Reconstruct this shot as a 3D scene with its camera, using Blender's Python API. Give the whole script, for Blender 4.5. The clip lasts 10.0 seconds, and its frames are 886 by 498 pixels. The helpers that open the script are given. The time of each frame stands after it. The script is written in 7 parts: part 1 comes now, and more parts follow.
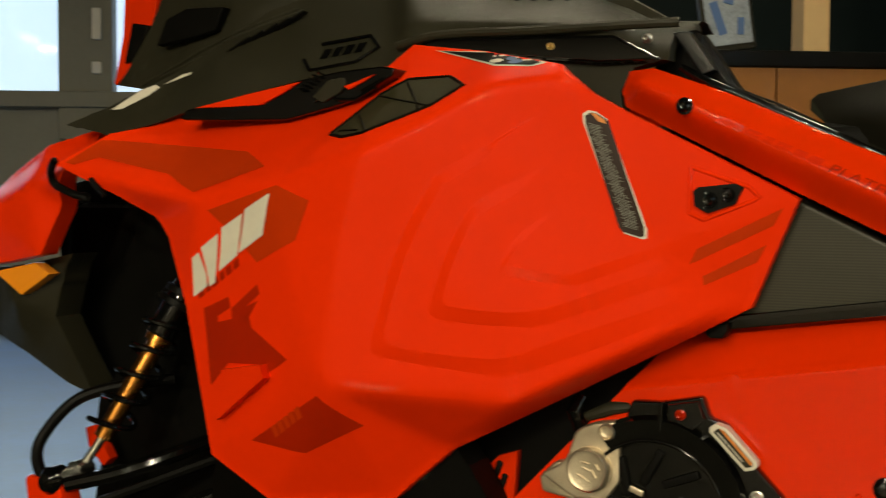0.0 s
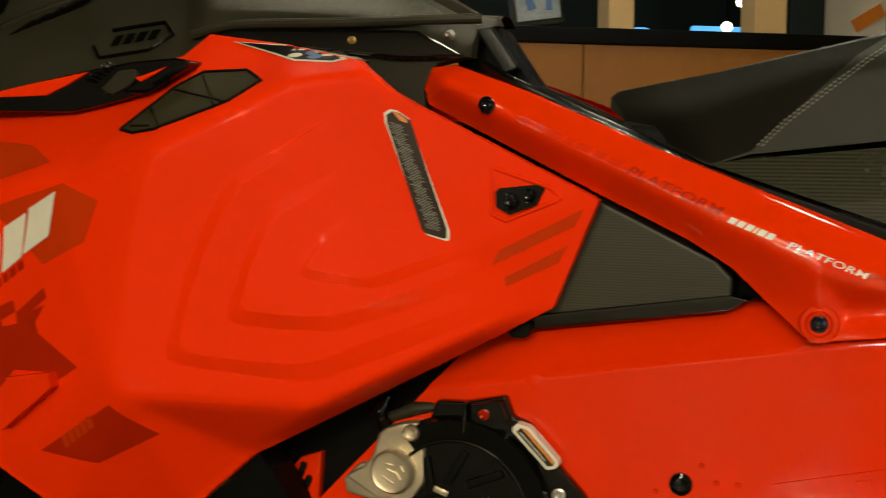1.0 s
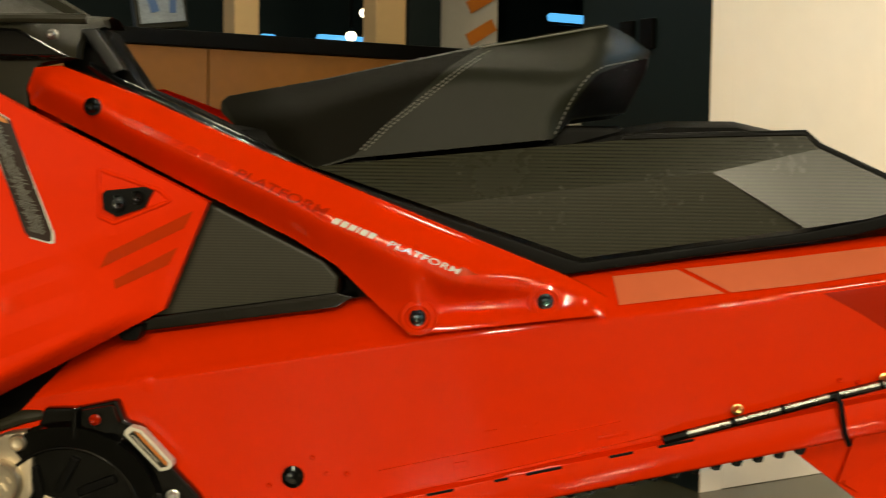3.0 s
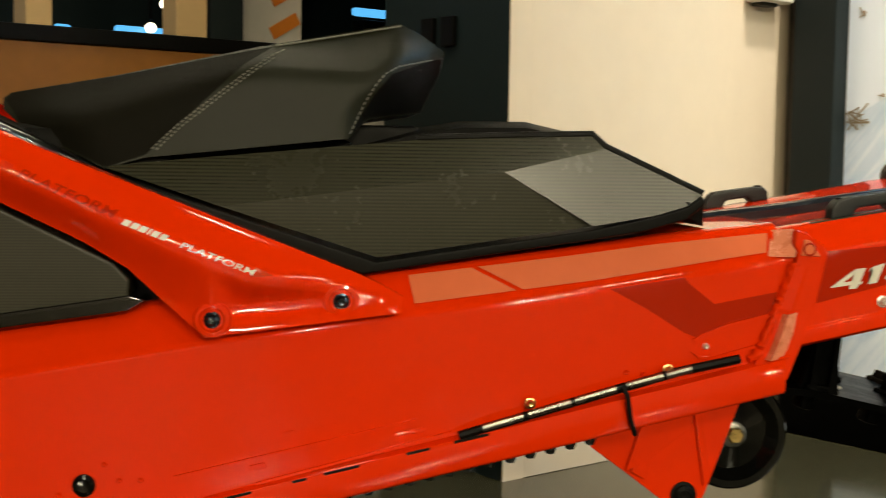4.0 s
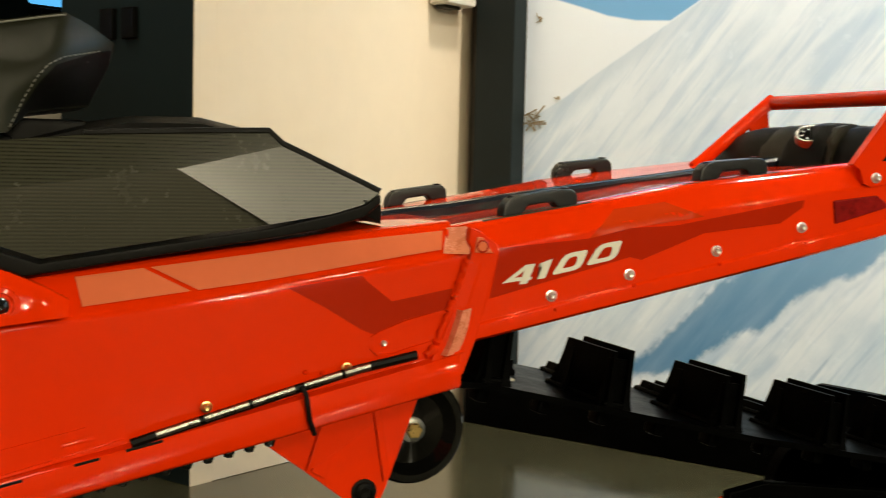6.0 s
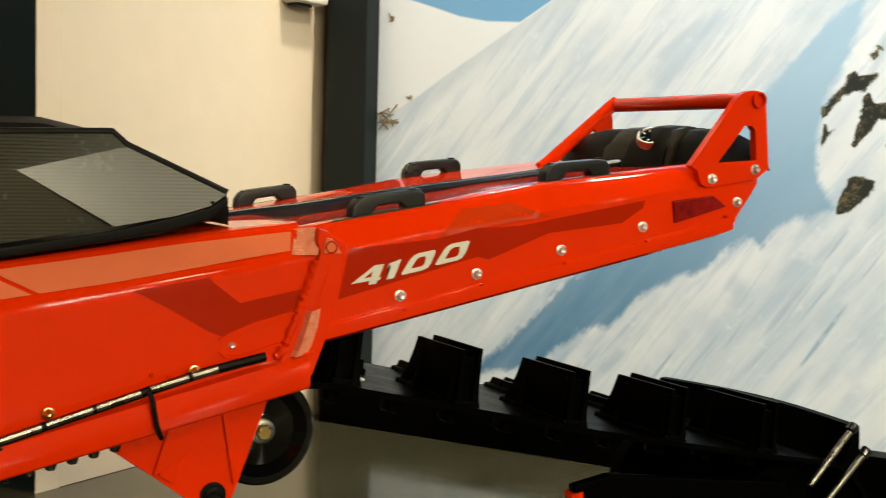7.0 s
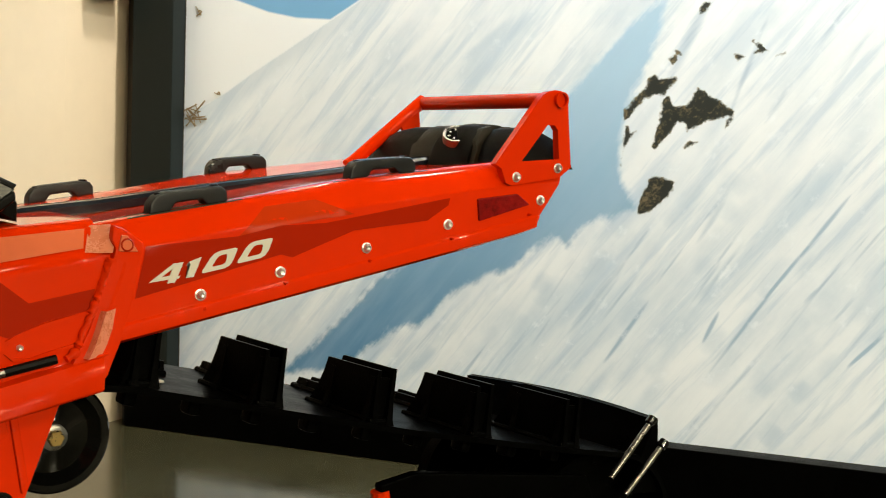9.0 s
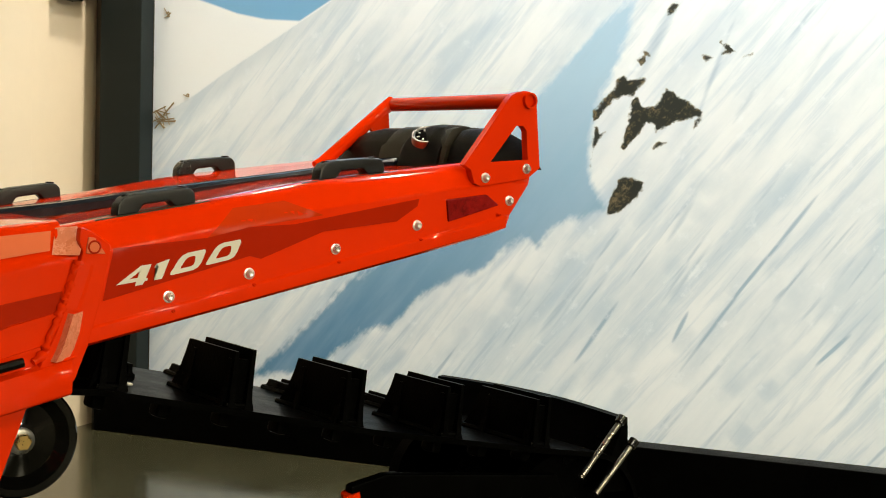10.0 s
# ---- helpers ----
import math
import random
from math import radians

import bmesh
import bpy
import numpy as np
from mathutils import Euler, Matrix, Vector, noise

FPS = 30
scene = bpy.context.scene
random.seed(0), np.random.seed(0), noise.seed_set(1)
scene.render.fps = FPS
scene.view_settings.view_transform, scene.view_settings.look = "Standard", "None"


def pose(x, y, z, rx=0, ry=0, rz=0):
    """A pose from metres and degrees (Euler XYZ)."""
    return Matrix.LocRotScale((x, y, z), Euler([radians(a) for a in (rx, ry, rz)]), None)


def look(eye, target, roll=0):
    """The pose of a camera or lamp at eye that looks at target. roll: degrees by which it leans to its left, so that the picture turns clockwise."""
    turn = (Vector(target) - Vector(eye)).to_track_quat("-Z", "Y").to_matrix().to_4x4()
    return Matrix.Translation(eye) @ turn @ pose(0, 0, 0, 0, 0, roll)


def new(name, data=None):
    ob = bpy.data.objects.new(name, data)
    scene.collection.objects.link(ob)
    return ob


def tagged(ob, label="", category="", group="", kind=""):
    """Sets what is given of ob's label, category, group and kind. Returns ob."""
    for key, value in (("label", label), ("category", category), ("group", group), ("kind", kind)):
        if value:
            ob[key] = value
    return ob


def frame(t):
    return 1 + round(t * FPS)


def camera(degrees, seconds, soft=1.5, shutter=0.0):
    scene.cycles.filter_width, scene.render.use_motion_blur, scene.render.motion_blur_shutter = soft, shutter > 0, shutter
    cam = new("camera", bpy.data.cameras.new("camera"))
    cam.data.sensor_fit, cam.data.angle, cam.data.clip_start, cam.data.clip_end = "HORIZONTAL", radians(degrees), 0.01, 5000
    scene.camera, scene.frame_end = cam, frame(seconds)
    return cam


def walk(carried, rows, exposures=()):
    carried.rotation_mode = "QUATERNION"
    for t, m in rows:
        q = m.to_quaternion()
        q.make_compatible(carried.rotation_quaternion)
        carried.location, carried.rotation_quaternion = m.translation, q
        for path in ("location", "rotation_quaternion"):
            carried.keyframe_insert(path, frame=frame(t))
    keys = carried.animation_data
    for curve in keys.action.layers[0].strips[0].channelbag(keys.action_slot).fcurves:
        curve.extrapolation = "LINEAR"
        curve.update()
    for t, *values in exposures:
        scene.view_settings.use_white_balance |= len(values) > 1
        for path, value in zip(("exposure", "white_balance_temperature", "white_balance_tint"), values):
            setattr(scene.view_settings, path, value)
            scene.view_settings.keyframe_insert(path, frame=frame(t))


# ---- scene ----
from mathutils import geometry
from mathutils.bvhtree import BVHTree

# ---- camera ----
cam = camera(39.0, 10.0, soft=1.0, shutter=0.5)
# seconds, eye x y z, pitch, roll, yaw
PATH = [
    (0, 0.0067, 0.0007, 0.7278, -2.576, 0.271, 26.782),
    (0.5, 0.0068, 0.0214, 0.7559, -3.707, 0.292, 22.685),
    (1, 0.0087, 0.0399, 0.7728, -4.417, 0.397, 18.401),
    (1.5, 0.0132, 0.0408, 0.7752, -4.482, 0.570, 14.415),
    (2, 0.0223, 0.0326, 0.7713, -4.229, 0.775, 10.129),
    (2.5, 0.0363, 0.0184, 0.7669, -3.940, 0.806, 6.243),
    (4, 0.0630, 0.0097, 0.7784, -4.202, 0.824, -6.716),
    (4.5, 0.0756, 0.0225, 0.7784, -4.203, 0.965, -10.282),
    (5, 0.0841, 0.0317, 0.7756, -4.078, 1.132, -13.963),
    (5.5, 0.0877, 0.0291, 0.7763, -4.049, 1.250, -17.190),
    (7, 0.0952, 0.0117, 0.7839, -4.035, 1.471, -27.088),
    (7.5, 0.1006, 0.0089, 0.7844, -3.971, 1.545, -29.816),
    (8, 0.1063, 0.0103, 0.7823, -3.843, 1.577, -32.353),
    (8.5, 0.1129, 0.0120, 0.7788, -3.726, 1.821, -34.117),
    (9, 0.1162, 0.0189, 0.7800, -3.777, 1.960, -35.520),
    (9.5, 0.1177, 0.0202, 0.7812, -3.785, 1.937, -36.276),
    (10, 0.1181, 0.0158, 0.7786, -3.647, 1.760, -36.810),]


def heading(x, y, z, pitch, roll, yaw):
    p, w = radians(pitch), radians(yaw)
    way = Vector((-math.sin(w) * math.cos(p), math.cos(w) * math.cos(p), math.sin(p)))
    return look((x, y, z), Vector((x, y, z)) + way, roll)


walk(cam, [(t, heading(*p)) for t, *p in PATH])

# ---- the room's axes: u towards the mural wall, v towards the counter ----
UX = Vector((math.sin(radians(58)), math.cos(radians(58)), 0))
VX = Vector((-math.cos(radians(58)), math.sin(radians(58)), 0))
ROOM = Matrix((UX, VX, (0, 0, 1))).transposed().to_4x4()

# ---- light ----
world = bpy.data.worlds.new("world")
scene.world = world
world.use_nodes = True
wn = world.node_tree
sky = wn.nodes.new("ShaderNodeTexSky")
sky.sky_type = "NISHITA"
sky.sun_disc = False
sky.sun_elevation, sky.sun_rotation = radians(18), radians(200)
wn.links.new(sky.outputs[0], wn.nodes["Background"].inputs[0])
wn.nodes["Background"].inputs[1].default_value = 0.12
scene.view_settings.exposure = 0.0


def area(name, m, sx, sy, watts, colour):
    d = bpy.data.lights.new(name, "AREA")
    d.shape, d.size, d.size_y, d.energy, d.color = "RECTANGLE", sx, sy, watts, colour
    ob = new(name, d)
    ob.matrix_world = m
    return ob


WARM = (1.0, 0.89, 0.61)
WASH = (1.0, 0.93, 0.79)
# u, v, watts
LAMPS = [(-4.2, -6.2, 600), (-2.2, -6.2, 450), (-0.2, -6.2, 185), (1.8, -6.2, 80), (-2.4, -3.2, 115), (-0.8, -3.2, 42), (0.8, -3.2, 11), (-1.2, -1.0, 11), (0.4, -1.0, 11),
         (2.6, -1.3, 44), (2.5, -0.05, 66), (2.8, 1.2, 64), (1.2, 1.4, 9.5), (0.2, 2.6, 14), (1.4, 2.9, 12)]
for u, v, w in LAMPS:
    # the three next to the mural are wall washers, tilted towards it
    washer = u > 2.4
    area("ceiling_lamp_light", ROOM @ pose(u, v, 2.86, 0, -50 if washer else 0, 0), 0.24, 0.24, w, WASH if washer else WARM)
# daylight through the glazed door
area("door_daylight", ROOM @ pose(-1.9, 6.3, 1.3, -90, 0, 0), 2.0, 1.4, 12, (0.72, 0.86, 1.0))


# ---- materials ----
def material(name, colour, rough=0.5, metal=0.0, coat=0.0, coat_rough=0.03, spec=0.5):
    m = bpy.data.materials.new(name)
    m.use_nodes = True
    b = m.node_tree.nodes["Principled BSDF"]
    b.inputs["Base Color"].default_value = (*colour, 1)
    b.inputs["Roughness"].default_value = rough
    b.inputs["Metallic"].default_value = metal
    b.inputs["Coat Weight"].default_value = coat
    b.inputs["Coat Roughness"].default_value = coat_rough
    b.inputs["Specular IOR Level"].default_value = spec
    return m


def nd(m, kind, **inputs):
    n = m.node_tree.nodes.new(kind)
    for k, v in inputs.items():
        n.inputs[k.replace("_", " ")].default_value = v
    return n


def ln(m, a, b):
    m.node_tree.links.new(a, b)


def bsdf(m):
    return m.node_tree.nodes["Principled BSDF"]


def worn(m, scale=6.0, amount=0.25, bump=0.0, bump_scale=300.0, rough_var=0.12, coords="Object"):
    """Mottle colour and roughness at a large and a small scale, and add fine relief."""
    b = bsdf(m)
    base = tuple(b.inputs["Base Color"].default_value)
    tc = nd(m, "ShaderNodeTexCoord")
    big = nd(m, "ShaderNodeTexNoise", Scale=scale, Detail=4.0, Roughness=0.6)
    fine = nd(m, "ShaderNodeTexNoise", Scale=scale * 14, Detail=3.0)
    for n in (big, fine):
        ln(m, tc.outputs[coords], n.inputs["Vector"])
    mix = nd(m, "ShaderNodeMath")
    mix.operation = "MULTIPLY_ADD"
    ln(m, big.outputs["Fac"], mix.inputs[0])
    mix.inputs[1].default_value = 0.7
    half = nd(m, "ShaderNodeMath")
    half.operation = "MULTIPLY"
    ln(m, fine.outputs["Fac"], half.inputs[0])
    half.inputs[1].default_value = 0.3
    ln(m, half.outputs[0], mix.inputs[2])
    ramp = nd(m, "ShaderNodeMapRange", From_Min=0.3, From_Max=0.7, To_Min=1 - amount, To_Max=1 + amount)
    ln(m, mix.outputs[0], ramp.inputs["Value"])
    col = nd(m, "ShaderNodeMix")
    col.data_type, col.blend_type = "RGBA", "MULTIPLY"
    col.inputs["Factor"].default_value = 1.0
    col.inputs["A"].default_value = base
    ln(m, ramp.outputs["Result"], col.inputs["B"])
    ln(m, col.outputs["Result"], b.inputs["Base Color"])
    r0 = b.inputs["Roughness"].default_value
    rr = nd(m, "ShaderNodeMapRange", From_Min=0.3, From_Max=0.7, To_Min=max(0.02, r0 - rough_var), To_Max=min(1, r0 + rough_var))
    ln(m, mix.outputs[0], rr.inputs["Value"])
    ln(m, rr.outputs["Result"], b.inputs["Roughness"])
    if bump:
        g = nd(m, "ShaderNodeTexNoise", Scale=bump_scale, Detail=2.0)
        ln(m, tc.outputs[coords], g.inputs["Vector"])
        bp = nd(m, "ShaderNodeBump", Strength=bump, Distance=0.002)
        ln(m, g.outputs["Fac"], bp.inputs["Height"])
        ln(m, bp.outputs["Normal"], b.inputs["Normal"])
    return m


RED = worn(material("red_paint", (0.80, 0.028, 0.0001), 0.42, 0, 0.13, 0.025, 0.04), 3, 0.04, 0.01, 500, 0.04)
RED_GLOSS = worn(material("red_gloss_paint", (0.69, 0.025, 0.0001), 0.045, 0, 0.0, 0.05, 0.34), 3, 0.04, 0.0, 500, 0.015)
RED_DARK = worn(material("dark_red_print", (0.36, 0.013, 0.0003), 0.2, 0, 0.0, 0.12, 0.16), 4, 0.06, 0, 400, 0.05)
RED_BROWN = worn(material("brown_red_print", (0.48, 0.030, 0.001), 0.2, 0, 0.0, 0.12, 0.16), 4, 0.06, 0, 400, 0.05)
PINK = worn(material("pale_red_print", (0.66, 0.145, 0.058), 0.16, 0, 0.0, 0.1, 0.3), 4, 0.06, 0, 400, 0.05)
# red gloss whose reflected light is painted into a paler base
FACET = worn(material("sheen_painted_red", (0.74, 0.22, 0.11), 0.28, 0, 0.0, 0.06, 1.0), 40, 0.10, 0.12, 300, 0.05)
WHITE = worn(material("white_print", (0.66, 0.62, 0.52), 0.4, spec=0.25), 8, 0.08, 0, 400, 0.05)
BLACK = worn(material("black_plastic", (0.0028, 0.0026, 0.002), 0.45, spec=0.08), 10, 0.25, 0.15, 900, 0.1)
BLACK_GLOSS = worn(material("gloss_black_plastic", (0.002, 0.002, 0.0018), 0.08, 0, 0.0, 0.04, 0.55), 10, 0.2, 0, 400, 0.03)
GREYBLK = worn(material("dark_grey_plastic", (0.0215, 0.0198, 0.0115), 0.45, spec=0.16), 10, 0.2, 0.2, 900, 0.1)
BLUEBLACK = worn(material("blue_black_strip", (0.006, 0.008, 0.013), 0.22, spec=0.5), 10, 0.2, 0, 400, 0.06)
BLACK_SATIN = worn(material("satin_black_plastic", (0.004, 0.005, 0.0055), 0.32, spec=0.35), 10, 0.25, 0.2, 900, 0.08)
RUBBER = worn(material("track_rubber", (0.0006, 0.0006, 0.0005), 0.35, spec=0.02), 14, 0.35, 0.2, 300, 0.1)
STEEL = worn(material("zinc_steel", (0.72, 0.70, 0.64), 0.30, 0.65), 30, 0.15, 0, 400, 0.1)
ALLOY = worn(material("cast_alloy", (0.56, 0.48, 0.35), 0.42, 0.85), 20, 0.15, 0.15, 500, 0.1)
DULLSTEEL = worn(material("dull_steel", (0.22, 0.21, 0.19), 0.3, 1.0), 30, 0.2, 0, 300, 0.1)
GOLD = worn(material("gold_anodised", (0.62, 0.26, 0.05), 0.25, 1.0), 20, 0.1, 0, 400, 0.06)
BRASS = worn(material("brass_bolt", (0.65, 0.45, 0.16), 0.3, 1.0), 20, 0.1, 0, 400, 0.06)
AMBER = material("amber_reflector", (0.85, 0.28, 0.01), 0.2, 0, 0.5)
TAIL = worn(material("tail_lens", (0.20, 0.005, 0.004), 0.2, 0, 0.0, 0.03, 0.2), 60, 0.5, 0.3, 160, 0.05)
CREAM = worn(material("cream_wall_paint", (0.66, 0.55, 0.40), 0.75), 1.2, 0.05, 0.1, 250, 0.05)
DARKPOST = worn(material("dark_green_grey_paint", (0.0105, 0.0150, 0.0150), 0.5, spec=0.15), 3, 0.12, 0.08, 300, 0.08)
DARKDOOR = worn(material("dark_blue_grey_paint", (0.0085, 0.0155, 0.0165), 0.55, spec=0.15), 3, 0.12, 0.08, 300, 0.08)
WOOD = worn(material("counter_wood", (0.25, 0.10, 0.018), 0.45, spec=0.25), 2.0, 0.15, 0.05, 120, 0.08)
# out-of-view walls and ceiling, toned dark so the red paint reflects little
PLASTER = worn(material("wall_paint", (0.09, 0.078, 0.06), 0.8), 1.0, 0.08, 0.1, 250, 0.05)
CEIL = worn(material("ceiling_paint", (0.055, 0.05, 0.045), 0.85), 1.0, 0.06, 0, 250, 0.05)
FRAMEGREY = worn(material("door_frame_grey", (0.17, 0.16, 0.12), 0.5, spec=0.3), 4, 0.1, 0, 250, 0.05)
CHROME = worn(material("satin_chrome", (0.75, 0.73, 0.68), 0.2, 1.0), 20, 0.1, 0, 300, 0.05)
GREYGRN = worn(material("grey_printed_panel", (0.030, 0.027, 0.0125), 0.5, spec=0.15), 12, 0.12, 0.1, 500, 0.08)
PALE = worn(material("pale_board", (0.62, 0.58, 0.50), 0.6), 3, 0.06, 0, 250, 0.05)
ORANGE = worn(material("orange_print", (0.65, 0.20, 0.02), 0.5), 5, 0.08, 0, 250, 0.05)
BLUEGLOW = material("blue_display", (0.02, 0.1, 0.2), 0.4)
bsdf(BLUEGLOW).inputs["Emission Color"].default_value = (0.10, 0.45, 0.85, 1)
bsdf(BLUEGLOW).inputs["Emission Strength"].default_value = 1.2
LAMPGLOW = material("lamp_glow", (1, 0.9, 0.7), 0.4)
bsdf(LAMPGLOW).inputs["Emission Color"].default_value = (1.0, 0.88, 0.66, 1)
bsdf(LAMPGLOW).inputs["Emission Strength"].default_value = 4.0
OUTSIDE = worn(material("bright_snowy_yard", (0.8, 0.85, 0.9), 0.9), 1.5, 0.1)
bsdf(OUTSIDE).inputs["Emission Color"].default_value = (0.62, 0.80, 1.0, 1)
bsdf(OUTSIDE).inputs["Emission Strength"].default_value = 1.0
GLASS = material("clear_glass", (0.9, 0.95, 0.95), 0.02)
bsdf(GLASS).inputs["Transmission Weight"].default_value = 1.0
bsdf(GLASS).inputs["IOR"].default_value = 1.1

CONCRETE = worn(material("polished_concrete", (0.040, 0.038, 0.021), 0.13, spec=0.75), 2.2, 0.45, 0.03, 60, 0.07)
# blue of the door's daylight on the floor, put into the base colour
BLUEFLOOR = worn(material("daylight_blue_floor", (0.30, 0.47, 0.80), 0.4, spec=0.2), 2.5, 0.12, 0.05, 60, 0.08)


# ---- builders ----
def part(name, bm, mat, parent=None, label="", angle=35, mods=()):
    me = bpy.data.meshes.new(name)
    bmesh.ops.recalc_face_normals(bm, faces=bm.faces)
    bm.to_mesh(me)
    bm.free()
    me.polygons.foreach_set("use_smooth", [True] * len(me.polygons))
    me.set_sharp_from_angle(angle=radians(angle))
    me.materials.append(mat)
    ob = new(name, me)
    if 12 < len(me.polygons) < 1500 and sum(len(f.vertices) > 3 for f in me.polygons) > 0.6 * len(me.polygons):
        w = ob.modifiers.new("flat_faces", "WEIGHTED_NORMAL")
        w.keep_sharp = True
    if parent is not None:
        ob.parent = parent
    if label:
        ob["label"] = label
    return ob


def thing(name, label, category, group="", kind="", at=(0, 0, 0)):
    ob = new(name)
    ob.location = at
    ob.empty_display_size = 0.1
    return tagged(ob, label, category, group, kind)


def block(bm, c, s, m=None, bevel=0.0):
    g = bmesh.ops.create_cube(bm, size=1, matrix=(m or Matrix()) @ Matrix.Translation(c) @ Matrix.Diagonal((*s, 1)))
    if bevel:
        edges = list({e for v in g["verts"] for e in v.link_edges})
        bmesh.ops.bevel(bm, geom=edges, offset=bevel, segments=2, affect="EDGES", profile=0.5)
    return bm


def bm_block(c, s, m=None, bevel=0.0):
    return block(bmesh.new(), c, s, m, bevel)


def prism(bm, outline, y0, y1, bevel=0.0, seg=2):
    """An (x, z) outline drawn out from y0 to y1."""
    a = [bm.verts.new((x, y0, z)) for x, z in outline]
    b = [bm.verts.new((x, y1, z)) for x, z in outline]
    fs = [bm.faces.new(a), bm.faces.new(b[::-1])]
    n = len(a)
    for i in range(n):
        fs.append(bm.faces.new((a[i], b[i], b[(i + 1) % n], a[(i + 1) % n])))
    bmesh.ops.recalc_face_normals(bm, faces=fs)
    if bevel:
        edges = list({e for f in fs for e in f.edges})
        bmesh.ops.bevel(bm, geom=edges, offset=bevel, segments=seg, affect="EDGES", profile=0.5, clamp_overlap=True)
    return bm


def loft(bm, rings, closed=True, caps=True):
    rows = [[bm.verts.new(p) for p in r] for r in rings]
    n = len(rows[0])
    for a, b in zip(rows, rows[1:]):
        for i in range(n if closed else n - 1):
            j = (i + 1) % n
            bm.faces.new((a[i], a[j], b[j], b[i]))
    if caps and closed:
        bm.faces.new(rows[0][::-1])
        bm.faces.new(rows[-1])
    return bm


def tube(bm, pts, r, seg=10, caps=True):
    """A round tube along points; r may be a list."""
    pts = [Vector(p) for p in pts]
    radii = r if isinstance(r, (list, tuple)) else [r] * len(pts)
    rings, side = [], None
    for i, p in enumerate(pts):
        d = (pts[min(i + 1, len(pts) - 1)] - pts[max(i - 1, 0)]).normalized()
        if side is None:
            side = d.orthogonal().normalized()
        side = (side - d * side.dot(d)).normalized()
        up = d.cross(side)
        rings.append([p + radii[i] * (math.cos(k * math.tau / seg) * side + math.sin(k * math.tau / seg) * up) for k in range(seg)])
    return loft(bm, rings, True, caps)


def curve_pts(pts, steps=6):
    """Catmull-Rom points through the given ones."""
    p = [Vector(q) for q in pts]
    p = [2 * p[0] - p[1]] + p + [2 * p[-1] - p[-2]]
    out = []
    for i in range(1, len(p) - 2):
        for k in range(steps):
            t = k / steps
            out.append(0.5 * ((2 * p[i]) + (p[i + 1] - p[i - 1]) * t + (2 * p[i - 1] - 5 * p[i] + 4 * p[i + 1] - p[i + 2]) * t * t
                              + (3 * p[i] - p[i - 1] - 3 * p[i + 1] + p[i + 2]) * t ** 3))
    return out + [p[-2]]


def lathe(bm, centre, profile, seg=24, axis="y"):
    """Rings of (radius, offset) about an axis through centre."""
    c = Vector(centre)
    rings = []
    for r, o in profile:
        ring = []
        for k in range(seg):
            a = k * math.tau / seg
            if axis == "y":
                ring.append(c + Vector((r * math.cos(a), o, r * math.sin(a))))
            elif axis == "z":
                ring.append(c + Vector((r * math.cos(a), r * math.sin(a), o)))
            else:
                ring.append(c + Vector((o, r * math.cos(a), r * math.sin(a))))
        rings.append(ring)
    return loft(bm, rings)


def along(pts, step=0.01):
    out = [Vector(pts[0])]
    for a, b in zip(pts, pts[1:]):
        a, b = Vector(a), Vector(b)
        k = max(1, int((b - a).length / step))
        out += [a.lerp(b, (i + 1) / k) for i in range(k)]
    return out


